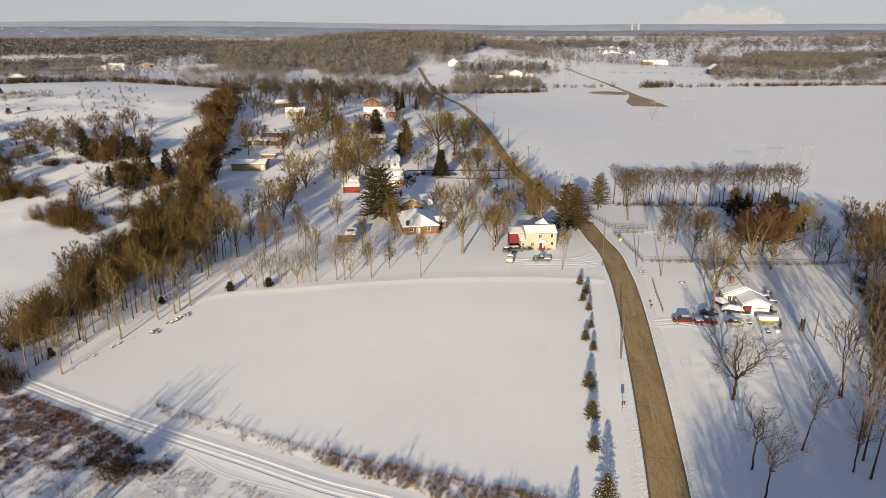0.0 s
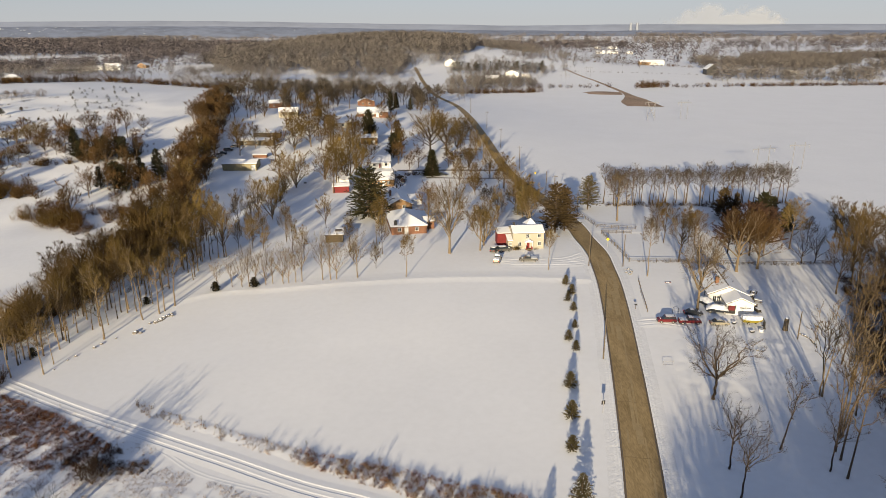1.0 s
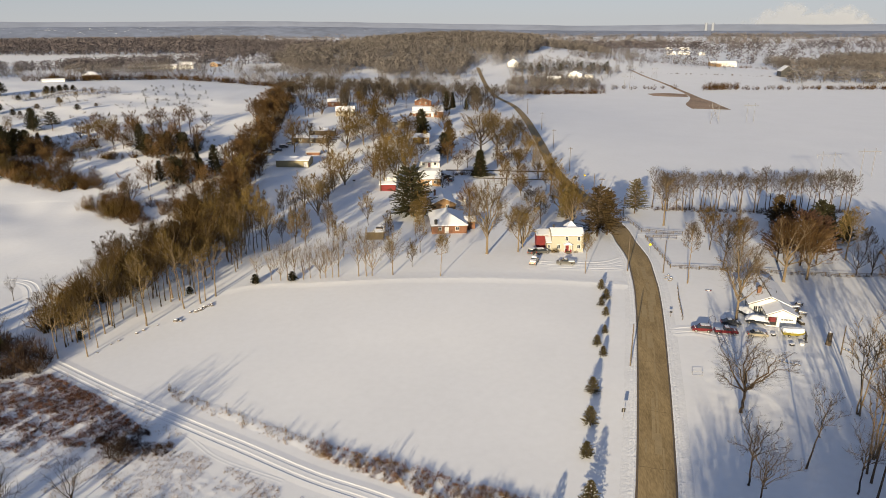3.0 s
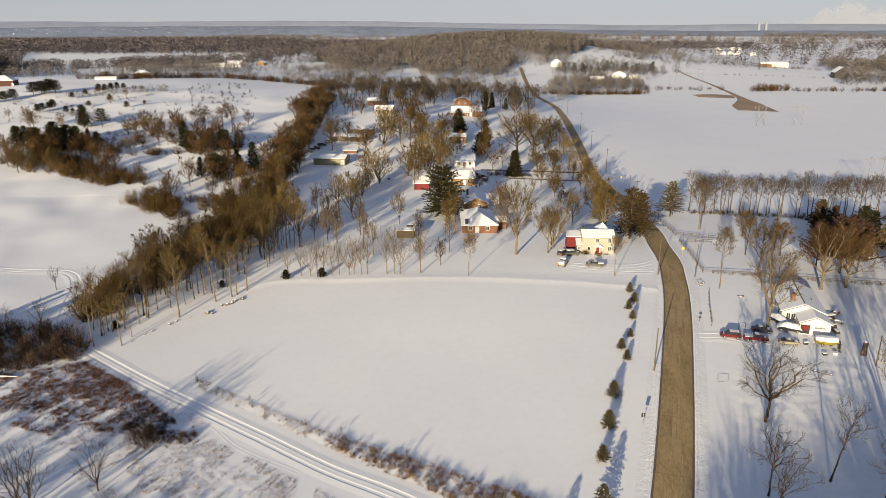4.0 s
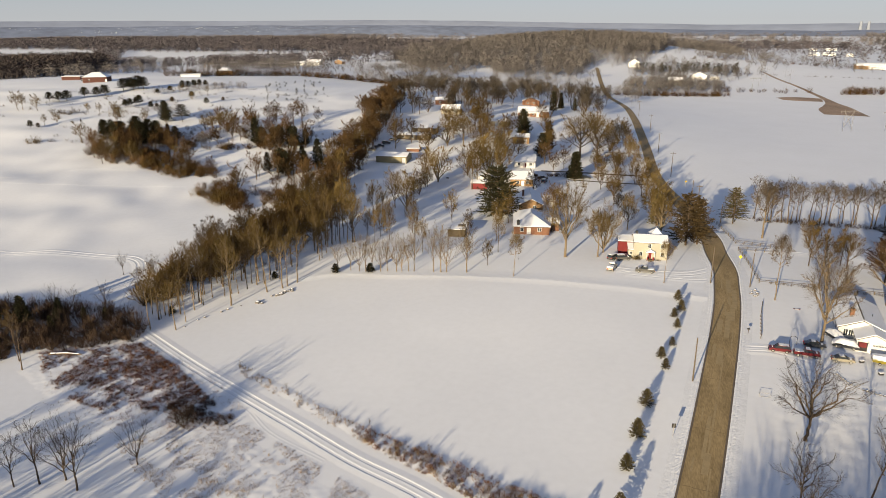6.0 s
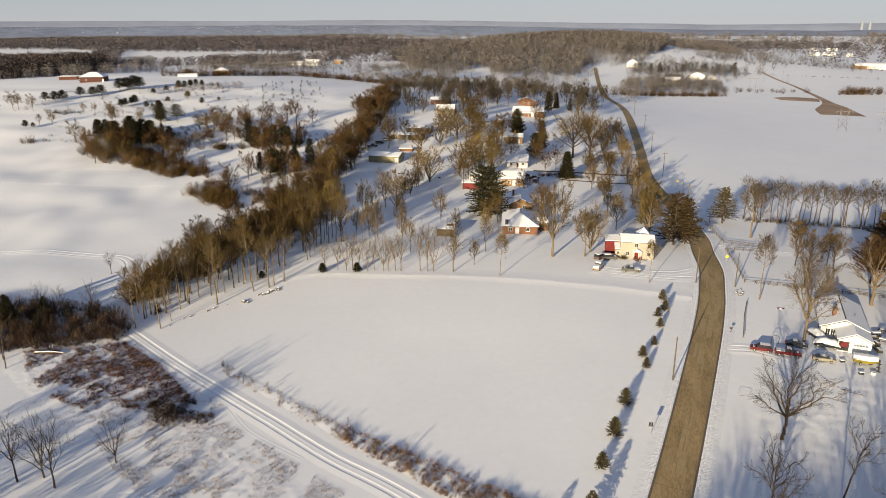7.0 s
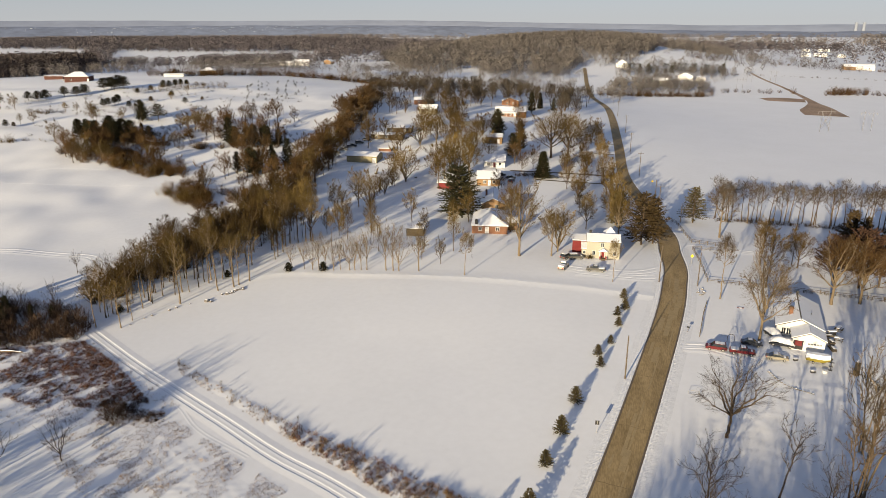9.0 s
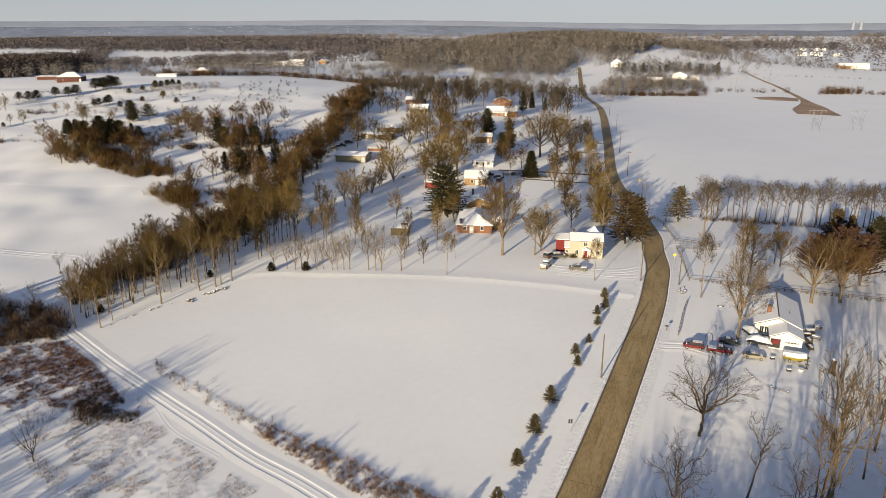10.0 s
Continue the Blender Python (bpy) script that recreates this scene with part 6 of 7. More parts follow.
# no real recess: a dark panel on the wall paints the porch's shade
part("porch_shade_panel", Geo().box(-1.35, 0.55, -5.34, -5.28, 0.05, 2.05), DARK, h, "flat dark panel standing in for the shade of an open porch")
part("porch_post", Geo().box(-1.5, -1.36, -5.42, -5.3, 0, 2.5), WHITE, h), part("porch_post", Geo().box(0.5, 0.64, -5.42, -5.3, 0, 2.5), WHITE, h)
part("porch_curtain", Geo().box(-1.1, 0.3, -5.40, -5.34, 0.9, 2.0), mat("maroon_cloth", (0.16, 0.03, 0.03), rough=0.9), h, "maroon cover hung in the porch")
chimney(h, -1.7, 4.2, 3.0, 5.7, 0.8)
chimney(h, 0.1, 15.0, 4.2, 5.6, 0.5, DARK)
part("ridge_strip", Geo().box(-0.12, 0.12, 0.2, 15.4, 4.94, 4.98), SHINGLE, h, "bare dark strip along the ridge")
part("vent_pipe", Geo().tube([Vector((2.4, 5.5, 3.4)), Vector((2.4, 5.5, 4.4))], [0.07, 0.07], 8), DARK, h)
part("side_window", Geo().box(-4.46, -4.38, 3.0, 4.2, 0.9, 2.1), PANE, h), part("side_window", Geo().box(-4.46, -4.38, 8.0, 9.2, 0.9, 2.1), PANE, h)

# yellow farmhouse
h = thing("house", on_ground(36.2, 189.9, 3) @ Matrix.Diagonal((0.86, 0.9, 0.92, 1)), "cream-yellow two-storey farmhouse with a snowy roof", "house")
block(h, -4.6, 5.9, 0, 7.6, 5.2, 1.3, "along_x", YELLOW, over=0.3)
block(h, -6.2, -4.55, 0.4, 4.0, 2.6, 0.9, "shed", YELLOW, over=0.25, wname="lean_to")
block(h, -9.2, -4.56, 4.2, 8.6, 4.0, 0.7, "shed", REDPAINT, over=0.25, wname="red_wing")
block(h, 1.0, 5.2, 6.6, 11.0, 5.1, 2.3, "hip", YELLOW, over=0.3, wname="back_wing")
window(h, 0.3, 3.6), window(h, 4.3, 3.6), window(h, -2.3, 1.0), window(h, 4.4, 1.0, 1.0), window(h, -5.4, 1.1, 0.7, 0.9, 0.4)
door(h, 0.6, 1.0, 2.05, 0.0, 0.25)
porch = part("porch", Geo().box(-0.6, 1.9, -1.5, 0, -0.3, 0.22), WOOD, h)
part("porch_roof", Geo().prism([(-0.9, 2.55), (2.2, 2.55), (0.65, 3.45)], -1.6, 0.02), SNOW_ROOF, porch, "small snow-covered porch gable")
for x in (-0.5, 1.8):
    part("porch_post", Geo().box(x - 0.07, x + 0.07, -1.45, -1.31, 0.2, 2.6), WHITE, porch)
part("porch_step", Geo().box(0, 1.3, -2.2, -1.5, -0.4, 0.05), WOOD, porch)
part("porch_rail", Geo().box(-0.5, -0.1, -1.48, -1.4, 0.2, 1.1), REDPAINT, porch, "red painted porch rail"), part("porch_rail", Geo().box(1.3, 1.8, -1.48, -1.4, 0.2, 1.1), REDPAINT, porch, "red painted porch rail")
chimney(h, -3.6, 4.5, 5.3, 7.4, 0.7, DARK)
for i, (x, hh) in enumerate(((-4.2, 1.6), (-3.6, 1.9), (-3.0, 1.5), (3.2, 0.8), (2.6, 0.7))):
    p = h.matrix_world @ Vector((x, -0.9, 0))
    stuff("foundation_shrub", BRUSH, [(p.x + dx, p.y, gz(p.x, p.y), hh, hh, i + dx, i % 5) for dx in (-0.4, 0, 0.4)], TWIG, "leafless tan shrub against the house", "shrub")


def simple_house(x, y, rz, w, d, eave, rise, form, wall, label, wins=(), doors=(), chim=None, name="house", category="house", snow=SNOW_ROOF):
    t = thing(name, on_ground(x, y, rz), label, category)
    block(t, -w / 2, w / 2, 0, d, eave, rise, form, wall, snow)
    for wx, wz in wins:
        window(t, wx, wz, 1.0, 1.1)
    for dx, mt in doors:
        door(t, dx, 1.0, 2.0, 0.0, 0.1, mt)
    if chim:
        chimney(t, *chim)
    return t


t = simple_house(2.0, 205.2, 8, 11, 17, 2.45, 2.7, "hip", BRICK, "orange-brick ranch house with hipped snowy roof", [(2.4, 1.0), (-3.0, 1.0)], [(-0.9, WHITE)], (-4.2, 0.6, 0, 4.3, 0.9, DARK))
block(t, 5.6, 8.6, 4.5, 10, 2.5, 0.8, "along_x", BRICK, over=0.3, wname="side_wing")
t = simple_house(-1.2, 230.5, 9, 8, 17, 2.6, 1.9, "along_y", TAN, "tan gabled house with a snowy roof", [(1.2, 1.2)], [], (-2.5, 9, 3, 5.6))
block(t, 4.4, 8.4, 6, 12, 2.5, 0.5, "shed", WHITE, over=0.3, wname="carport")
t = simple_house(-9.0, 265.5, 8, 9, 10, 2.8, 2.0, "along_x", TAN, "yellow-tan house under snow", [(-1.5, 1.0), (2.2, 1.0)], [(0.4, WHITE)])
t = simple_house(-11.5, 294.5, 6, 9, 8, 3.0, 1.8, "along_x", WHITE, "white house with a columned porch", [(-2.5, 1.0), (2.5, 1.0)], [(0, REDPAINT)])
for i in range(5):
    part("porch_column", Geo().box(-3.4 + i * 1.6, -3.2 + i * 1.6, -1.6, -1.4, 0, 2.5), WHITE, t)
block(t, -4, 4, -1.7, -0.05, 2.5, 0.35, "shed", WHITE, base=2.3, over=0.2, wname="porch_beam")
simple_house(-19, 338, 5, 8, 7, 3.2, 1.2, "along_x", TAN, "orange-tan house end with a snowy roof", [(-2, 1.0)], [(2.2, WHITE)])
t = simple_house(-21.5, 411, 4, 18, 9, 3.0, 2.2, "along_x", BRICK, "red-brick house with a long white porch roof", [(-4, 1.0), (0, 1.0), (5, 1.0)], [(2.5, WHITE)], (3, 6, 3, 6.2))
block(t, -9, 4, -2.6, -0.05, 2.6, 0.5, "shed", WHITE, base=2.3, over=0.3, wname="porch_beam")
for i in range(5):
    part("porch_column", Geo().box(-7.6 + i * 2.7, -7.4 + i * 2.7, -2.5, -2.3, 0, 2.4), WHITE, t)
simple_house(-29, 462, 3, 11, 8, 3.0, 2.0, "along_y", BRICK, "orange-brick gabled house on the rise", [(-2, 1.0), (2, 1.0)])
simple_house(-37, 372, 4, 13, 8, 2.6, 0.8, "along_x", YELLOW, "low cream house with a dark snowy roof", [(-4, 0.9), (2, 0.9)], [(0, WHITE)])
simple_house(-79, 428, 8, 12, 8, 3.0, 1.4, "along_x", BRICK, "low red-brick house on the rise", [(-3, 1.0)], [(3.4, WHITE)])
simple_house(-68, 396, 6, 10.5, 7, 3.1, 2.0, "along_x", YELLOW, "small cream-yellow house with a snowy roof", [(-2.5, 1.0), (2.5, 1.0)])
t = simple_house(-70, 288, 1, 14, 9, 2.9, 1.0, "along_x", TINSIDE, "khaki metal shed with a snowy roof", name="metal_shed", category="shed")
for i in range(15):
    part("rib", Geo().box(-6.9 + i * 0.98, -6.82 + i * 0.98, -0.04, 0.0, 0, 2.85), TINSIDE, t)
part("shed_door", Geo().box(5.0, 6.6, -0.06, -0.01, 0, 2.3), WHITE, t, "pale sliding door")
t = simple_house(-20.4, 198.4, 4, 5.2, 4, 2.3, 0.7, "shed", WOOD, "weathered olive-brown garden shed under snow", name="garden_shed", category="shed")
part("shed_door", Geo().box(-0.6, 0.6, -0.05, 0.0, 0, 1.9), WOOD, t)
part("bare_roof_patch", Geo().box(0.2, 2.2, 1.6, 3.2, 2.9, 3.2), SHINGLE, t, "snow-free patch of dark roof")
simple_house(-24.5, 257, 4, 6, 4.5, 2.5, 0.6, "along_x", REDPAINT, "small red shed with a snowy roof", name="red_shed", category="shed")
simple_house(-25, 268, 4, 5, 4, 2.3, 0.6, "along_x", WHITE, "small pale shed with a snowy roof", name="pale_shed", category="shed")
simple_house(-72, 330, 2, 16, 6, 2.4, 0.7, "along_x", WOOD, "long low dark shed with a snowy roof", [(-5, 0.8), (0, 0.8), (5, 0.8)], name="long_shed", category="shed")
simple_house(-70, 345, 2, 13, 5, 2.6, 0.7, "along_x", WOOD, "long dark trailer with a snowy roof", [(-4, 0.8), (3, 0.8)], name="trailer_home", category="trailer")
simple_house(-66, 309, 2, 6, 3, 1.2, 0.3, "shed", BRICK, "low rusty lean-to in the yard", name="lean_to_shed", category="shed")
# farm and houses far to the west
simple_house(-344, 828, 12, 17, 11, 4.0, 3.6, "along_x", WHITE, "large white barn with a snowy roof", [(-6, 2), (0, 2)], [(4, REDPAINT)], name="barn", category="barn")
simple_house(-374, 845, 10, 20, 8, 3.0, 1.6, "along_x", WHITE, "long white farm building", [(-8, 1.5), (6, 1.5)], name="barn", category="barn")
simple_house(-325, 864, -10, 11, 8, 3.2, 2.6, "along_y", TAN, "tan farmhouse with a snowy roof", [(-3, 1.5), (3, 1.5)])
for i in range(6):
    simple_house(-428 + i * 8, 857 - i * 3 + (i % 2) * 3, 4, 7, 3, 2.4, 0.3, "shed", DARK, "dark parked trailer with snow on top", name="parked_trailer", category="trailer")
simple_house(-301, 545, 24, 13, 11, 2.8, 2.4, "hip", TAN, "tan hip-roofed house with snow", [(-4, 1), (3, 1)])
simple_house(-308, 506, 26, 15, 6, 1.5, 0.5, "along_x", WHITE, "long low white shed under snow", name="long_shed", category="shed")
simple_house(-352, 450, 22, 17, 12, 3.6, 3.2, "hip", BRICK_DARK, "wide red-brick building with a snowy roof", [(-9, 1), (-4, 1)], [(8, WHITE)])
simple_house(-391, 471, 12, 15, 7, 2.6, 0.4, "shed", BRICK_DARK, "low dark shed beside the brick building", name="red_shed", category="shed")
# houses and farms beyond the north-east fields
simple_house(82, 728, 5, 14, 9, 5.0, 2.4, "along_x", YELLOW, "cream house behind bare trees", [(-4, 1.0), (0, 1.0), (4, 1.0)])
simple_house(110, 790, -8, 15, 10, 4.5, 3.0, "along_y", WHITE, "white house with a snowy roof", [(-4, 1.2), (3, 1.2)])
simple_house(126, 792, -8, 9, 8, 3.0, 1.0, "along_x", WHITE, "white garage beside the house", [], [(0, DARK)], name="garage", category="garage")
simple_house(45, 880, 0, 13, 10, 5.0, 4.0, "along_y", WHITE, "white gabled house among trees", [(-3, 1.2), (3, 1.2)])
for x, y, rz, w, d, e, form, wl in ((405, 1550, 10, 18, 9, 4, "along_x", WHITE), (436, 1570, 0, 24, 10, 4, "along_x", WHITE), (470, 1555, 4, 14, 9, 4, "along_y", WHITE), (330, 1010, 6, 14, 9, 4, "along_x", TAN), (352, 1031, -8, 26, 12, 4, "along_x", WHITE), (500, 1957, 0, 16, 10, 4, "along_x", WHITE),
                                (540, 1950, 5, 24, 12, 4, "along_x", WHITE), (-60, 1150, 6, 12, 9, 5, "along_y", WHITE)):
    simple_house(x, y, rz, w, d, e, e * 0.6, form, wl, "distant farm building with a snowy roof", [(-w / 4, 1.5), (w / 4, 1.5)], name="farm_building", category="farm building")
simple_house(489, 905, -12, 20, 10, 3.0, 2.5, "along_y", WHITE, "white barn end against dark woods", [(0, 1.5)], name="barn", category="barn")
simple_house(374, 877, -5, 15, 16, 7, 6, "along_y", DARK, "dark weathered gabled barn at the wood edge", name="field_barn", category="barn")


# ---- vehicles ----
def wheel(t, x, y, r=0.33, w=0.22):
    ty = Geo().tube([Vector((x, y - w / 2, r)), Vector((x, y + w / 2, r))], [r, r], 14)
    ty.f.append(tuple(range(len(ty.v) - 28, len(ty.v) - 14)))
    a = part("tyre", ty, RUBBER, t)
    s = -1 if y < 0 else 1
    rim = Geo().tube([Vector((x, y + s * w * 0.45, r)), Vector((x, y + s * (w * 0.5 + 0.02), r))], [r * 0.6, r * 0.55], 10)
    part("rim", rim, STEEL, a)


def vehicle(x, y, rz, paint_mat, kind, label, snow=0.12, name="car"):
    t = thing(name, on_ground(x, y, rz, 0.03) @ Matrix.Diagonal((0.9, 0.9, 0.9, 1)), label, "car" if kind != "pickup" else "pickup truck")
    L, W = (2.3, 0.88) if kind == "sedan" else (2.7, 0.96) if kind == "pickup" else (2.3, 0.92)
    if kind == "sedan":
        body = [(-L, 0.35), (L, 0.32), (L + 0.03, 0.68), (L - 0.5, 0.86), (0.9, 0.95), (-1.5, 0.98), (-L, 0.92)]
        cab = [(-1.75, 0.96), (1.05, 0.93), (0.3, 1.42), (-1.0, 1.44)]
    elif kind == "suv":
        body = [(-L, 0.38), (L, 0.36), (L + 0.03, 0.80), (L - 0.4, 1.0), (1.1, 1.06), (-L, 1.08)]
        cab = [(-L + 0.03, 1.07), (1.15, 1.05), (0.55, 1.68), (-L + 0.3, 1.70)]
    else:
        body = [(-L, 0.5), (L, 0.45), (L + 0.03, 0.95), (L - 0.3, 1.12), (1.2, 1.16), (-L, 1.14)]
        cab = [(-0.7, 1.15), (1.25, 1.14), (0.75, 1.78), (-0.55, 1.80)]
    g = Geo().prism(body, -W, W)
    me = g.mesh("body")
    b = bmesh.new()
    b.from_mesh(me)
    bmesh.ops.recalc_face_normals(b, faces=b.faces)
    bmesh.ops.bevel(b, geom=list(b.edges), offset=0.07, segments=2, affect='EDGES')
    b.to_mesh(me)
    b.free()
    part("body", me, paint_mat, t)
    c = part("cabin_glass", Geo().prism(cab, -W + 0.12, W - 0.12), PANE, t, "dark tinted car windows")
    (ax, az), (bx, bz) = cab[3], cab[2]
    part("car_roof", Geo().box(ax + 0.05, bx - 0.05, -W + 0.1, W - 0.1, max(az, bz) - 0.03, max(az, bz) + 0.05), paint_mat, t)
    if snow:
        sn = Geo().box(ax + 0.2, bx - 0.2, -W + 0.24, W - 0.24, max(az, bz) + 0.054, max(az, bz) + 0.05 + snow)
        part("roof_snow", sn, SNOW_ROOF, t, "snow lying on the vehicle")
        part("bonnet_snow", Geo().box(bx + 1.0, L - 0.6, -W + 0.35, W - 0.35, 0.9 if kind == "sedan" else 1.05, (0.95 if kind == "sedan" else 1.12) + snow), SNOW_ROOF, t, "snow lying on the bonnet")
        if kind == "pickup":
            part("bed_snow", Geo().box(-L + 0.15, -0.75, -W + 0.12, W - 0.12, 1.1, 1.2 + snow), SNOW_ROOF, t, "snow lying in the truck bed")
    for wx in (-L + 0.85, L - 0.85):
        for wy in (-W + 0.02, W - 0.02):
            wheel(t, wx, wy, 0.36 if kind != "sedan" else 0.32)
    for wy in (-W + 0.25, W - 0.25):
        part("headlight", Geo().box(L - 0.02, L + 0.05, wy - 0.17, wy + 0.17, 0.6, 0.76), STEEL, t)
        part("taillight", Geo().box(-L - 0.04, -L + 0.03, wy - 0.12, wy + 0.12, 0.66, 0.95), LENS_RED, t)
    part("bumper", Geo().box(-L - 0.08, -L + 0.05, -W + 0.1, W - 0.1, 0.4, 0.55), DARK, t), part("bumper", Geo().box(L - 0.03, L + 0.1, -W + 0.1, W - 0.1, 0.36, 0.52), DARK, t)
    return t


vehicle(60.9, 141.5, 174, CAR_RED, "suv", "red car dusted with snow in the driveway", 0.025)
vehicle(65.9, 140.7, -6, CAR_RED, "pickup", "red pickup with snow in its bed", 0.025, "pickup_truck")
vehicle(68.4, 145.2, -6, CAR_BLACK, "sedan", "black car behind the red pickup", 0.02)
vehicle(72.4, 139.9, -5, CAR_SILVER, "sedan", "champagne sedan in the snowy drive", 0.03)
def buried(x, y, rz, L, W, H):
    """A vehicle under a rounded heap of snow."""
    t = thing("buried_car", on_ground(x, y, rz), "car buried under a rounded heap of snow", "car")
    part("body", Geo().box(-L, L, -W, W, 0.3, 0.75), CAR_BLACK, t)
    g, r = Geo(), random.Random(x)
    n = 13
    for i in range(n):
        f = -1 + 2 * i / (n - 1)
        hh = H * (0.62 + 0.38 * math.cos(f * 1.35)) * r.uniform(0.92, 1.06)
        for j in range(7):
            s = -1 + j / 3
            g.v.append((f * (L + 0.12), s * (W + 0.1), 0.68 + (hh - 0.68) * max(0.0, 1 - 0.75 * abs(s) ** 4) * (1 - 0.55 * abs(f) ** 8) + r.uniform(-0.13, 0.13)))
    g.f = [(i * 7 + j, i * 7 + 7 + j, i * 7 + 8 + j, i * 7 + j + 1) for i in range(n - 1) for j in range(6)]
    part("snow_cover", g, SNOW_ROUGH, t, "lumpy deep snow over the car", smooth=True)
    for wx in (-L + 0.8, L - 0.8):
        for wy in (-W + 0.02, W - 0.02):
            wheel(t, wx, wy)


buried(73.6, 150.6, 108, 2.2, 0.95, 1.9)
buried(74.6, 146.6, 165, 2.4, 1.0, 2.0)
vehicle(35.2, 179.4, 178, CAR_GREY, "pickup", "dark grey pickup before the farmhouse", 0.05, "pickup_truck")
vehicle(26.6, 179.6, 75, CAR_WHITE, "pickup", "cream pickup with snow on its back", 0.35, "pickup_truck")
vehicle(29.4, 187.6, 20, CAR_GREY, "suv", "dark car with snow beside the farmhouse", 0.1)
vehicle(26.8, 187.6, 60, CAR_GREY, "suv", "dark car with snow beside the farmhouse", 0.12)
vehicle(-6.5, 281.5, 10, CAR_BLACK, "suv", "dark car parked between houses", 0.05)
vehicle(-2.0, 278.4, 8, CAR_BLACK, "sedan", "dark car parked between houses", 0.05)
vehicle(-1.0, 273.4, 82, CAR_GREY, "suv", "dark car parked between houses", 0.1)
vehicle(15, 284, 10, CAR_BLACK, "sedan", "dark car beside a cone-shaped cedar", 0.0)
vehicle(-8, 350, 20, CAR_WHITE, "suv", "pale car by a house", 0.1)
for i in range(6):
    vehicle(-87 + i * 1.5, 300 + i * 6.5, 10 + i * 7, (CAR_GREY, CAR_WHITE, CAR_BLACK)[i % 3], ("suv", "sedan", "pickup")[i % 3], "old vehicle parked in a row under snow", 0.25)

# covered boat on its trailer
t = thing("boat", on_ground(80.2, 140.6, -8, 0.0) @ Matrix.Diagonal((0.76, 1.0, 1.05, 1)), "yellow-hulled boat on a trailer under snow", "boat")
hull = Geo()
for x, w, z in ((-3.0, 0.95, 0.55), (-1, 1.1, 0.45), (1.2, 1.05, 0.5), (2.6, 0.6, 0.7), (3.3, 0.05, 1.0)):
    hull.v += [(x, -w, 1.25), (x, -w * 0.8, z), (x, w * 0.8, z), (x, w, 1.25)]
hull.f = [(i * 4 + j, i * 4 + (j + 1) % 4, i * 4 + 4 + (j + 1) % 4, i * 4 + 4 + j) for i in range(4) for j in range(4)] + [(0, 1, 2, 3)]
part("hull", hull, BOAT_YELLOW, t)
cov = Geo()
for x, w in ((-3.05, 0.9), (-1, 1.12), (1.2, 1.05), (2.7, 0.55)):
    cov.v += [(x, -w - 0.05, 1.12), (x, -w * 0.6, 1.85), (x, w * 0.6, 1.85), (x, w + 0.05, 1.12)]
cov.f = [(i * 4 + j, i * 4 + j + 1, i * 4 + 5 + j, i * 4 + 4 + j) for i in range(3) for j in range(3)] + [(0, 3, 2, 1), (12, 13, 14, 15)]
part("snow_cover", cov, SNOW_ROOF, t, "rounded heap of snow on the boat")
part("trailer", Geo().box(-2.6, 3.8, -0.08, 0.08, 0.38, 0.48).box(-1.4, -1.2, -0.9, 0.9, 0.38, 0.48).box(0.4, 0.6, -0.8, 0.8, 0.38, 0.48), DARK, t)
wheel(t, -1.3, -1.0), wheel(t, -1.3, 1.0)


# ---- poles, fences, yard things ----
def pole(x, y, h, arm=True, lamp=False):
    t = thing("utility_pole", on_ground(x, y, 15), "weathered wooden utility pole beside the road", "utility pole", "utility poles")
    part("post", Geo().tube([Vector((0, 0, -0.3)), Vector((0, 0, h))], [0.15, 0.10], 8), POLE, t)
    if arm:
        part("crossarm", Geo().box(-1.1, 1.1, -0.16, -0.05, h - 0.7, h - 0.55), POLE, t)
        for x2 in (-1.0, -0.4, 0.4, 1.0):
            part("insulator", Geo().tube([Vector((x2, -0.1, h - 0.55)), Vector((x2, -0.1, h - 0.38))], [0.05, 0.03], 6), STEEL, t)


for x, y, h, arm in ((42.4, 125.5, 9.2, False), (51.2, 175.7, 9.8, False), (60.6, 175.6, 9, False), (54.6, 244.6, 10.5, True), (49.6, 300.1, 10.5, True), (46.5, 345, 10, True), (44.8, 400.8, 10, True), (40.5, 470, 10, True), (61.2, 235.5, 6.5, False), (86.8, 133, 6.5, False), (54, 258, 9, False)):
    pole(x, y, h, arm)


FRAME = mat("pale_weathered_pole", (0.20, 0.19, 0.18), rough=0.8, var=0.15)


def h_frame(x, y, rz, h, cross=False):
    t = thing("power_line_frame", on_ground(x, y, rz), "pale H-shaped power-line frame in a snowy field", "power pylon", "power-line frames")
    for s in (-2.6, 2.6):
        part("post", Geo().tube([Vector((s, 0, -0.3)), Vector((s, 0, h))], [0.12, 0.09], 8), FRAME, t)
    part("crossarm", Geo().box(-5.2, 5.2, -0.1, 0.1, h - 1.6, h - 1.42), FRAME, t)
    if cross:
        for s in (-1, 1):
            part("brace", Geo().tube([Vector((-2.6 * s, 0.2 * s, h * 0.15)), Vector((2.6 * s, 0.2 * s, h * 0.85))], [0.12, 0.12], 5), FRAME, t)
    for s in (-4.9, 0, 4.9):
        part("insulator_string", Geo().tube([Vector((s, 0, h - 1.6)), Vector((s, 0, h - 2.8))], [0.08, 0.08], 6), STEEL, t)


h_frame(166.4, 478, 10, 14, True), h_frame(194.6, 491.6, 10, 13), h_frame(184.4, 317, 5, 13), h_frame(155.8, 294, 5, 15), h_frame(196, 790, 8, 14), h_frame(150, 700, 8, 14), h_frame(175, 800, 8, 14)


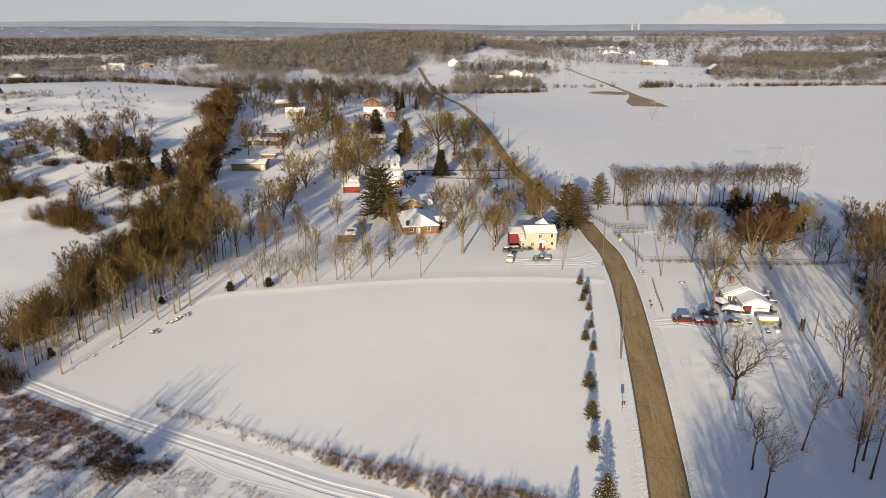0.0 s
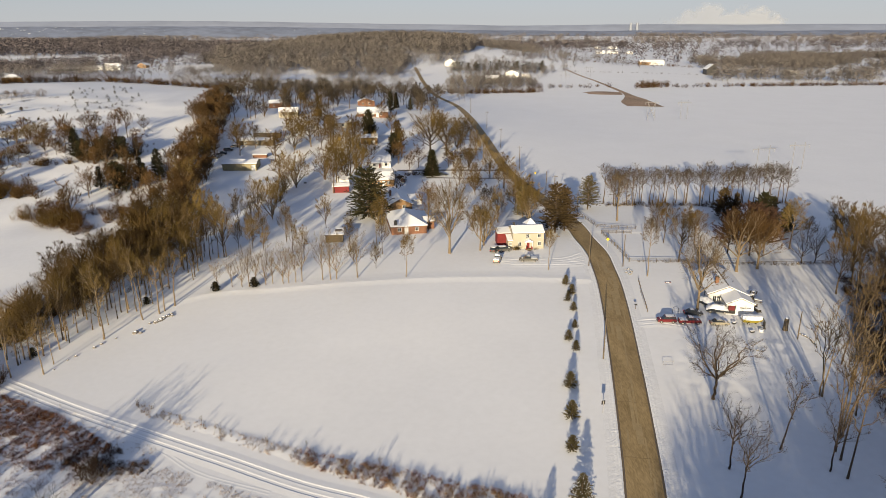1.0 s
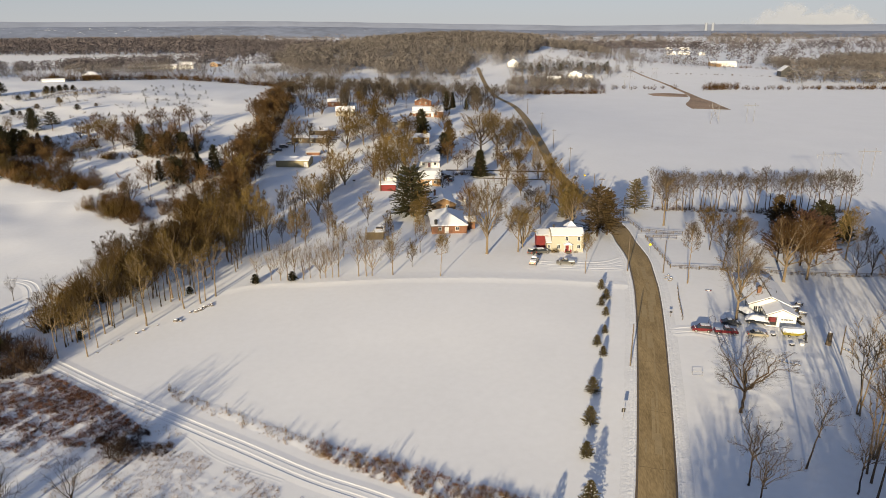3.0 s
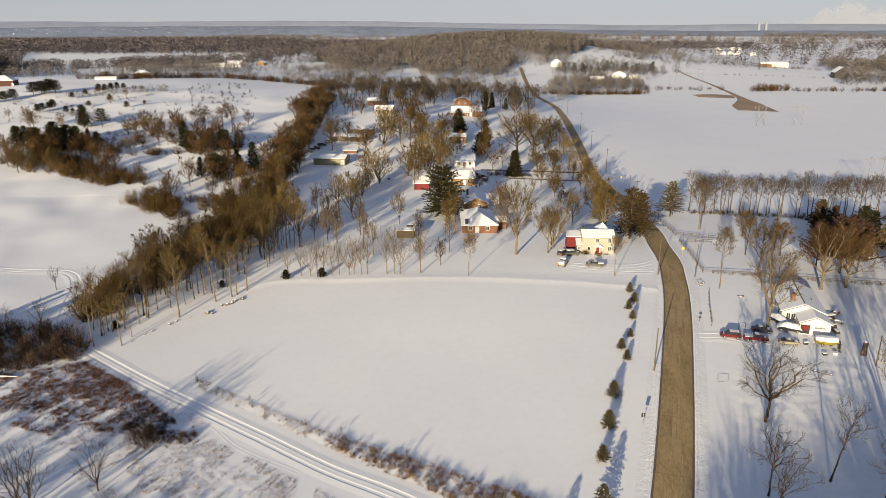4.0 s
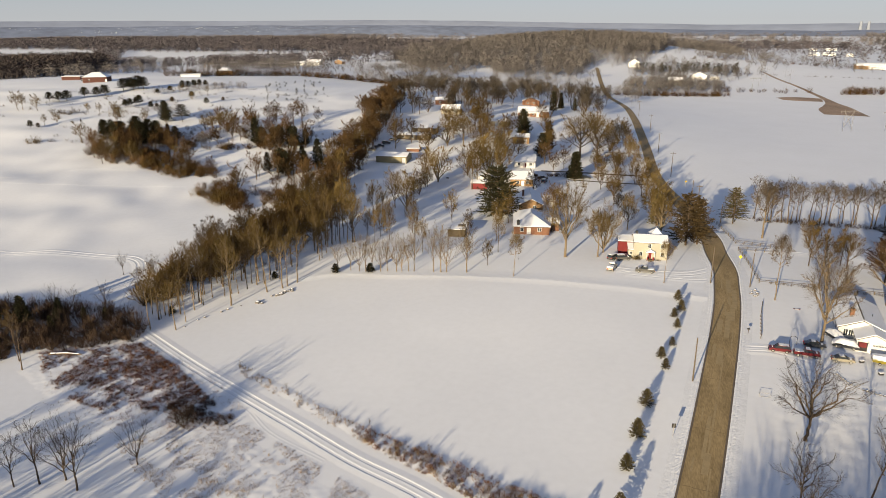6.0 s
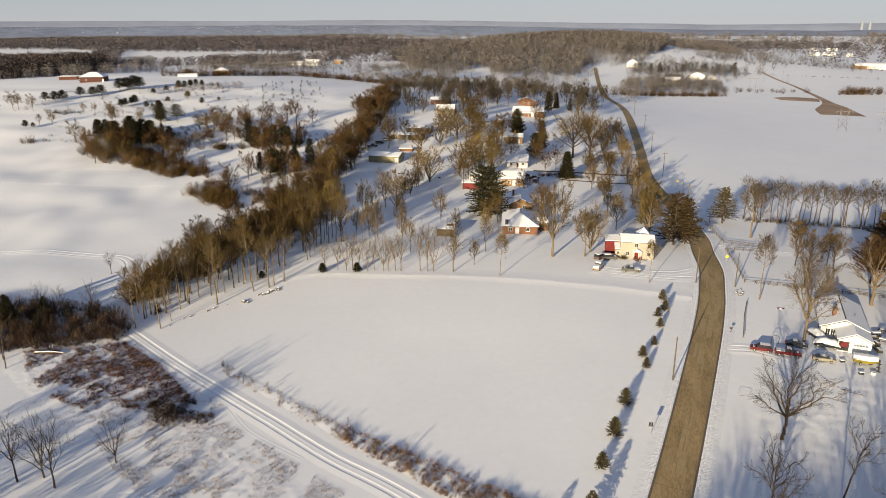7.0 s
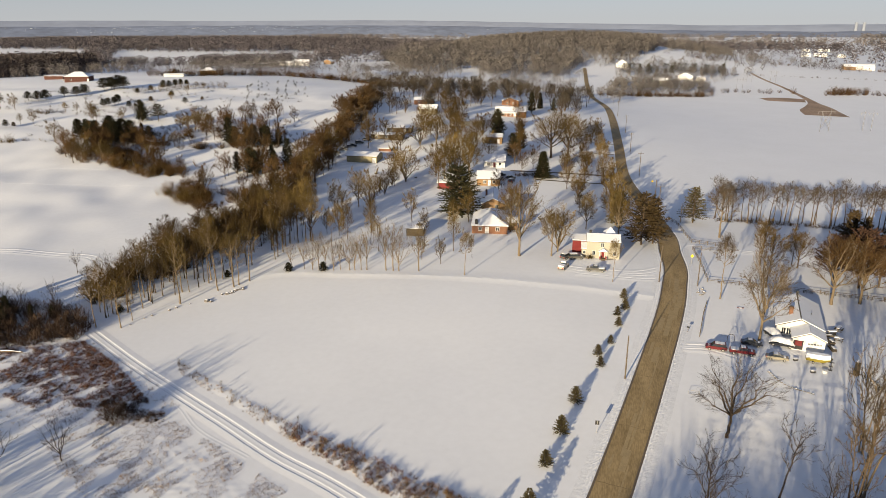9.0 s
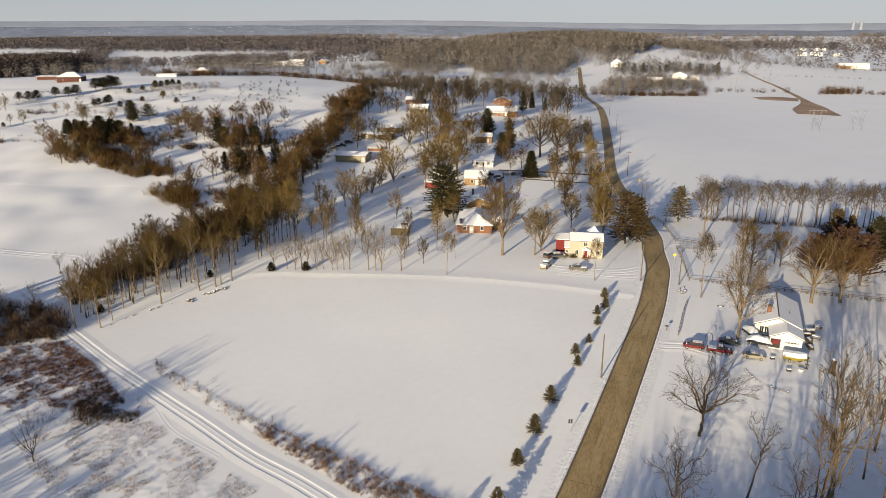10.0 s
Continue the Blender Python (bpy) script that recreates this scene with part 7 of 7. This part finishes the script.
def rail_fence(pts, label="dark wooden post-and-rail fence in snow", gap=2.6, h=1.25, rails=(0.35, 0.75, 1.12)):
    t = thing("rail_fence", Matrix.Identity(4), label, "fence")
    line = []
    for (ax, ay), (bx, by) in zip(pts, pts[1:]):
        n = max(1, round(math.hypot(bx - ax, by - ay) / gap))
        line += [(ax + (bx - ax) * i / n, ay + (by - ay) * i / n) for i in range(n)]
    line.append(pts[-1])
    for x, y in line:
        z = gz(x, y)
        part("post", Geo().box(x - 0.065, x + 0.065, y - 0.065, y + 0.065, z - 0.2, z + h), WOOD, t)
    for (ax, ay), (bx, by) in zip(line, line[1:]):
        for r in rails:
            part("rail", Geo().tube([Vector((ax, ay, gz(ax, ay) + r)), Vector((bx, by, gz(bx, by) + r))], [0.045, 0.045], 4), WOOD, t)


rail_fence([(57.6, 238), (59.8, 233), (62.6, 212.5), (69.3, 211.4), (75, 211.2)])
rail_fence([(72, 206.4), (62.2, 205.4), (63, 193), (63.4, 179.4)])
rail_fence([(63.4, 179.2), (75, 179.4), (90, 179), (112, 180), (140, 186)], "low wire fence with thin posts", 4.0, 1.0, (0.5, 0.9))
stuff("fence_brush", BRUSH, along([(66, 179.3), (90, 179), (112, 180), (140, 186)], 0.7, (0.5, 1.5), 61, 0.5, 5) + along([(74, 243), (110, 246), (148, 250)], 0.5, (0.8, 2.6), 62, 1.6, 5), TWIG, "low dead brush along the fence", "brush")
rail_fence([(58.2, 146.7), (60.1, 157.9), (61.6, 164.7)], "short wire fence with posts beside the drive", 2.0, 1.0, (0.85,))


def sign(x, y, rz, material, shape, label, h=2.3):
    t = thing("road_sign", on_ground(x, y, rz), label, "road sign")
    part("post", Geo().box(-0.04, 0.04, -0.03, 0.03, -0.3, h), STEEL, t)
    g = Geo()
    if shape == "diamond":
        g.prism([(0, h - 0.95), (0.5, h - 0.45), (0, h + 0.05), (-0.5, h - 0.45)], -0.06, -0.035)
    else:
        g.prism([(-0.35, h - 0.8), (0.35, h - 0.8), (0.35, h), (-0.35, h)], -0.06, -0.035)
    part("plate", g, material, t)


sign(60.6, 192, 5, SIGN_Y, "diamond", "yellow diamond warning sign on a post", 2.8)
sign(54.2, 285, 5, SIGN_Y, "diamond", "yellow diamond warning sign on a post", 2.6)
sign(37.6, 107, 190, DARK, "square", "roadside sign seen from behind", 2.4)
t = thing("mailbox", on_ground(55.9, 148.4, 80), "dark roadside mailbox with snow", "mailbox")
part("post", Geo().box(-0.05, 0.05, -0.05, 0.05, -0.2, 1.0), WOOD, t)
part("box", Geo().prism([(-0.15, 1.0), (0.15, 1.0), (0.15, 1.2), (0.08, 1.3), (-0.08, 1.3), (-0.15, 1.2)], -0.3, 0.3), DARK, t)
# small goal frame lying in the yard
t = thing("goal_frame", on_ground(54.8, 122.6, -4) @ Matrix.Diagonal((0.8, 0.8, 0.8, 1)), "small white goal frame in the snowy yard", "goal frame")
for a, b in (((-1.2, 0, 0), (-1.2, 0, 1.0)), ((1.2, 0, 0), (1.2, 0, 1.0)), ((-1.2, 0, 1.0), (1.2, 0, 1.0)), ((-1.2, 0, 0.05), (1.2, 0, 0.05)), ((-1.2, 0, 1.0), (-1.2, 0.9, 0.05)), ((1.2, 0, 1.0), (1.2, 0.9, 0.05))):
    part("bar", Geo().tube([Vector(a), Vector(b)], [0.027, 0.027], 6), STEEL, t)
# garden arch
t = thing("garden_arch", on_ground(64.3, 145.4, 0), "thin dark garden arch in the snow", "garden arch")
part("hoop", Geo().tube([Vector((math.cos(a) * 0.7, 0, 1.3 + math.sin(a) * 0.6)) if 0 < a < math.pi else Vector((0.7 if a <= 0 else -0.7, 0, 0)) for a in (0, 0.01, 0.5, 1.0, 1.57, 2.1, 2.6, 3.13, 3.2)], [0.05] * 9, 5), DARK, t)
# tall stump with a cap of snow
t = thing("tree_stump", on_ground(86.2, 137.3, 0), "tall dark tree stump capped with snow", "stump")
part("stump", Geo().tube([Vector((0, 0, -0.2)), Vector((0.05, 0, 1.4)), Vector((0.1, 0, 2.9))], [0.62, 0.5, 0.48], 10), BARK_PALE, t)
part("snow_cap", Geo().tube([Vector((0.1, 0, 2.9)), Vector((0.1, 0, 3.1)), Vector((0.1, 0, 3.25))], [0.5, 0.46, 0.2], 10), SNOW_ROOF, t)
# edging of stones round a bed
srng = random.Random(12)


def rock(x, y, s, label="rounded field stone topped with snow", group="edging stones"):
    t = thing("stone", on_ground(x, y, srng.uniform(0, 360)), label, "stone", group)
    g = Geo()
    for lvl, (z, k) in enumerate(((-0.1, 0.9), (0.35, 1.0), (0.65, 0.6))):
        g.v += [(math.cos(a * 1.047) * s * k * srng.uniform(0.8, 1.15), math.sin(a * 1.047) * s * k * srng.uniform(0.8, 1.15), z * s) for a in range(6)]
    g.f = [(i * 6 + j, i * 6 + (j + 1) % 6, i * 6 + 6 + (j + 1) % 6, i * 6 + 6 + j) for i in range(2) for j in range(6)] + [tuple(range(12, 18))]
    part("rock", g, STONE, t)
    c = Geo()
    c.v = [(x2 * 0.9, y2 * 0.9, z2 + 0.01) for x2, y2, z2 in g.v[12:18]] + [(x2 * 0.6, y2 * 0.6, z2 + 0.12 * s + 0.05) for x2, y2, z2 in g.v[12:18]]
    c.f = [(j, (j + 1) % 6, 6 + (j + 1) % 6, 6 + j) for j in range(6)] + [tuple(range(6, 12))]
    part("snow_cap", c, SNOW_ROOF, t)


for p in spline([(69.9, 134.2), (71.0, 131.2), (73, 129), (76.2, 127.6)], 0.62):
    rock(p.x, p.y, srng.uniform(0.24, 0.4))
for p in spline([(88.6, 135.5), (89.6, 133), (89.2, 130.4)], 0.55):
    rock(p.x, p.y, srng.uniform(0.26, 0.42))
for i in range(14):
    rock(-56.5 + i * 0.24 + srng.uniform(-0.6, 0.6), 147.3 + i * 0.33 + srng.uniform(-0.6, 0.6), srng.uniform(0.3, 0.65), "snow-topped field stone in a heap", "stone heap")
for i in range(6):
    rock(-58 + srng.uniform(-0.9, 0.9), 143 + srng.uniform(-0.7, 0.7), srng.uniform(0.35, 0.7), "snow-topped field stone in a heap", "stone heap")
for i in range(9):
    rock(60.8 + srng.uniform(-1, 1), 171.6 + srng.uniform(-2.5, 2.5), srng.uniform(0.25, 0.5), "lump of ploughed snow and stone", "snow lumps")
for i in range(6):
    rock(-69 + i * 1.3 + srng.uniform(-0.8, 0.8), 128 + i * 2.5 + srng.uniform(-0.8, 0.8), srng.uniform(0.2, 0.45), "small stone along the hedgerow bank", "bank stones")
t = thing("sled", on_ground(69.1, 164.3, -5) @ Matrix.Diagonal((0.6, 0.6, 0.6, 1)), "red and white plastic sled on the snow", "sled")
part("tray", Geo().prism([(-1.2, 0.02), (0.95, 0.02), (1.3, 0.3), (1.26, 0.34), (0.9, 0.2), (-1.2, 0.2)], -0.42, 0.42), CAR_RED, t)
part("stripe", Geo().box(-0.7, 0.6, -0.43, 0.43, 0.08, 0.215), WHITE, t)


def picnic_table(x, y, rz):
    t = thing("picnic_table", on_ground(x, y, rz), "wooden picnic table covered in snow", "table")
    part("tabletop", Geo().box(-0.9, 0.9, -0.38, 0.38, 0.7, 0.76), WOOD, t)
    part("snow_cover", Geo().box(-0.85, 0.85, -0.35, 0.35, 0.764, 0.92), SNOW_ROOF, t)
    for s in (-0.7, 0.7):
        part("bench", Geo().box(-0.9, 0.9, s - 0.13, s + 0.13, 0.40, 0.45), WOOD, t)
        part("leg", Geo().box(s - 0.05, s + 0.05, -0.75, 0.75, 0.0, 0.09).box(s - 0.05, s + 0.05, -0.1, 0.1, 0.0, 0.7), WOOD, t)


picnic_table(86.5, 155, 15), picnic_table(87, 152, -20), picnic_table(88.5, 157.5, 60)


def bin_(x, y, rz, s, material, label):
    t = thing("storage_box", on_ground(x, y, rz), label, "storage box")
    part("box", Geo().box(-s, s, -s * 0.6, s * 0.6, -0.05, s * 0.9), material, t)
    part("lid", Geo().box(-s * 1.05, s * 1.05, -s * 0.65, s * 0.65, s * 0.9, s * 0.98), material, t)
    part("snow_cover", Geo().box(-s, s, -s * 0.6, s * 0.6, s * 0.984, s * 0.98 + 0.12), SNOW_ROOF, t)


def ramp(x, y, rz):
    t = thing("leaning_ramp", on_ground(x, y, rz), "dark metal ramp standing on edge in the snow", "ramp")
    part("panel", Geo().box(-1.1, 1.1, -0.04, 0.04, 0.15, 1.7), DARK, t)
    for k in range(5):
        part("rib", Geo().box(-1.1 + k * 0.53, -1.02 + k * 0.53, -0.10, -0.043, 0.15, 1.7), DARK, t)
    for k in (-0.9, 0.9):
        part("foot", Geo().box(k - 0.06, k + 0.06, -0.35, 0.35, -0.05, 0.15), DARK, t)


def tub(x, y):
    t = thing("round_tub", on_ground(x, y, 0), "round white tub in the snow", "tub")
    part("bowl", Geo().tube([Vector((0, 0, -0.05)), Vector((0, 0, 0.5)), Vector((0, 0, 0.55)), Vector((0, 0, 0.5)), Vector((0, 0, 0.3))], [0.42, 0.5, 0.52, 0.45, 0.4], 18), WHITE, t)
    part("snow_fill", Geo().tube([Vector((0, 0, 0.25)), Vector((0, 0, 0.42)), Vector((0, 0, 0.46))], [0.4, 0.38, 0.05], 18), SNOW_ROOF, t)


def lumber(x, y, rz, n):
    t = thing("lumber_stack", on_ground(x, y, rz), "stack of dark weathered boards beside the house", "lumber")
    for k in range(n):
        for j in range(4):
            o = srng.uniform(-0.15, 0.15)
            part("board", Geo().box(-1.3 + o, 1.3 + o, -0.46 + j * 0.24, -0.26 + j * 0.24, 0.02 + k * 0.16, 0.15 + k * 0.16), WOOD if (j + k) % 2 else DARK, t)
    part("snow_cover", Geo().box(-0.9, 0.5, -0.4, 0.1, n * 0.16 + 0.004, n * 0.16 + 0.07), SNOW_ROOF, t)


ramp(82.0, 138.6, 72), tub(80.5, 136.6)
lumber(85.0, 150.6, 100, 4), lumber(84.6, 147.6, 95, 3), lumber(85.6, 153.8, 10, 3)
for x, y, rz, s, m_ in ((76.0, 140.4, 20, 0.6, DARK), (78.2, 136.1, 15, 0.6, DARK), (81.2, 140.8, 30, 0.6, DARK), (-40, 270, 0, 0.7, DARK), (-58, 272, 20, 0.8, DARK), (-56, 289, 0, 0.8, DARK)):
    bin_(x, y, rz, s * 0.72, m_, "dark yard box with snow on its lid")

# ---- cooling towers and steam on the horizon ----
for x in (1268, 1306):
    t = thing("cooling_tower", pose(x, 4250, -2), "pale cooling tower on the hazy horizon", "cooling tower", "cooling towers")
    part("shell", Geo().tube([Vector((0, 0, z)) for z in (0, 28, 48, 60, 68, 70)], [11, 9, 7.6, 7, 7.4, 7.6], 16), mat("pale_concrete", (0.25, 0.27, 0.315), rough=0.9), t)
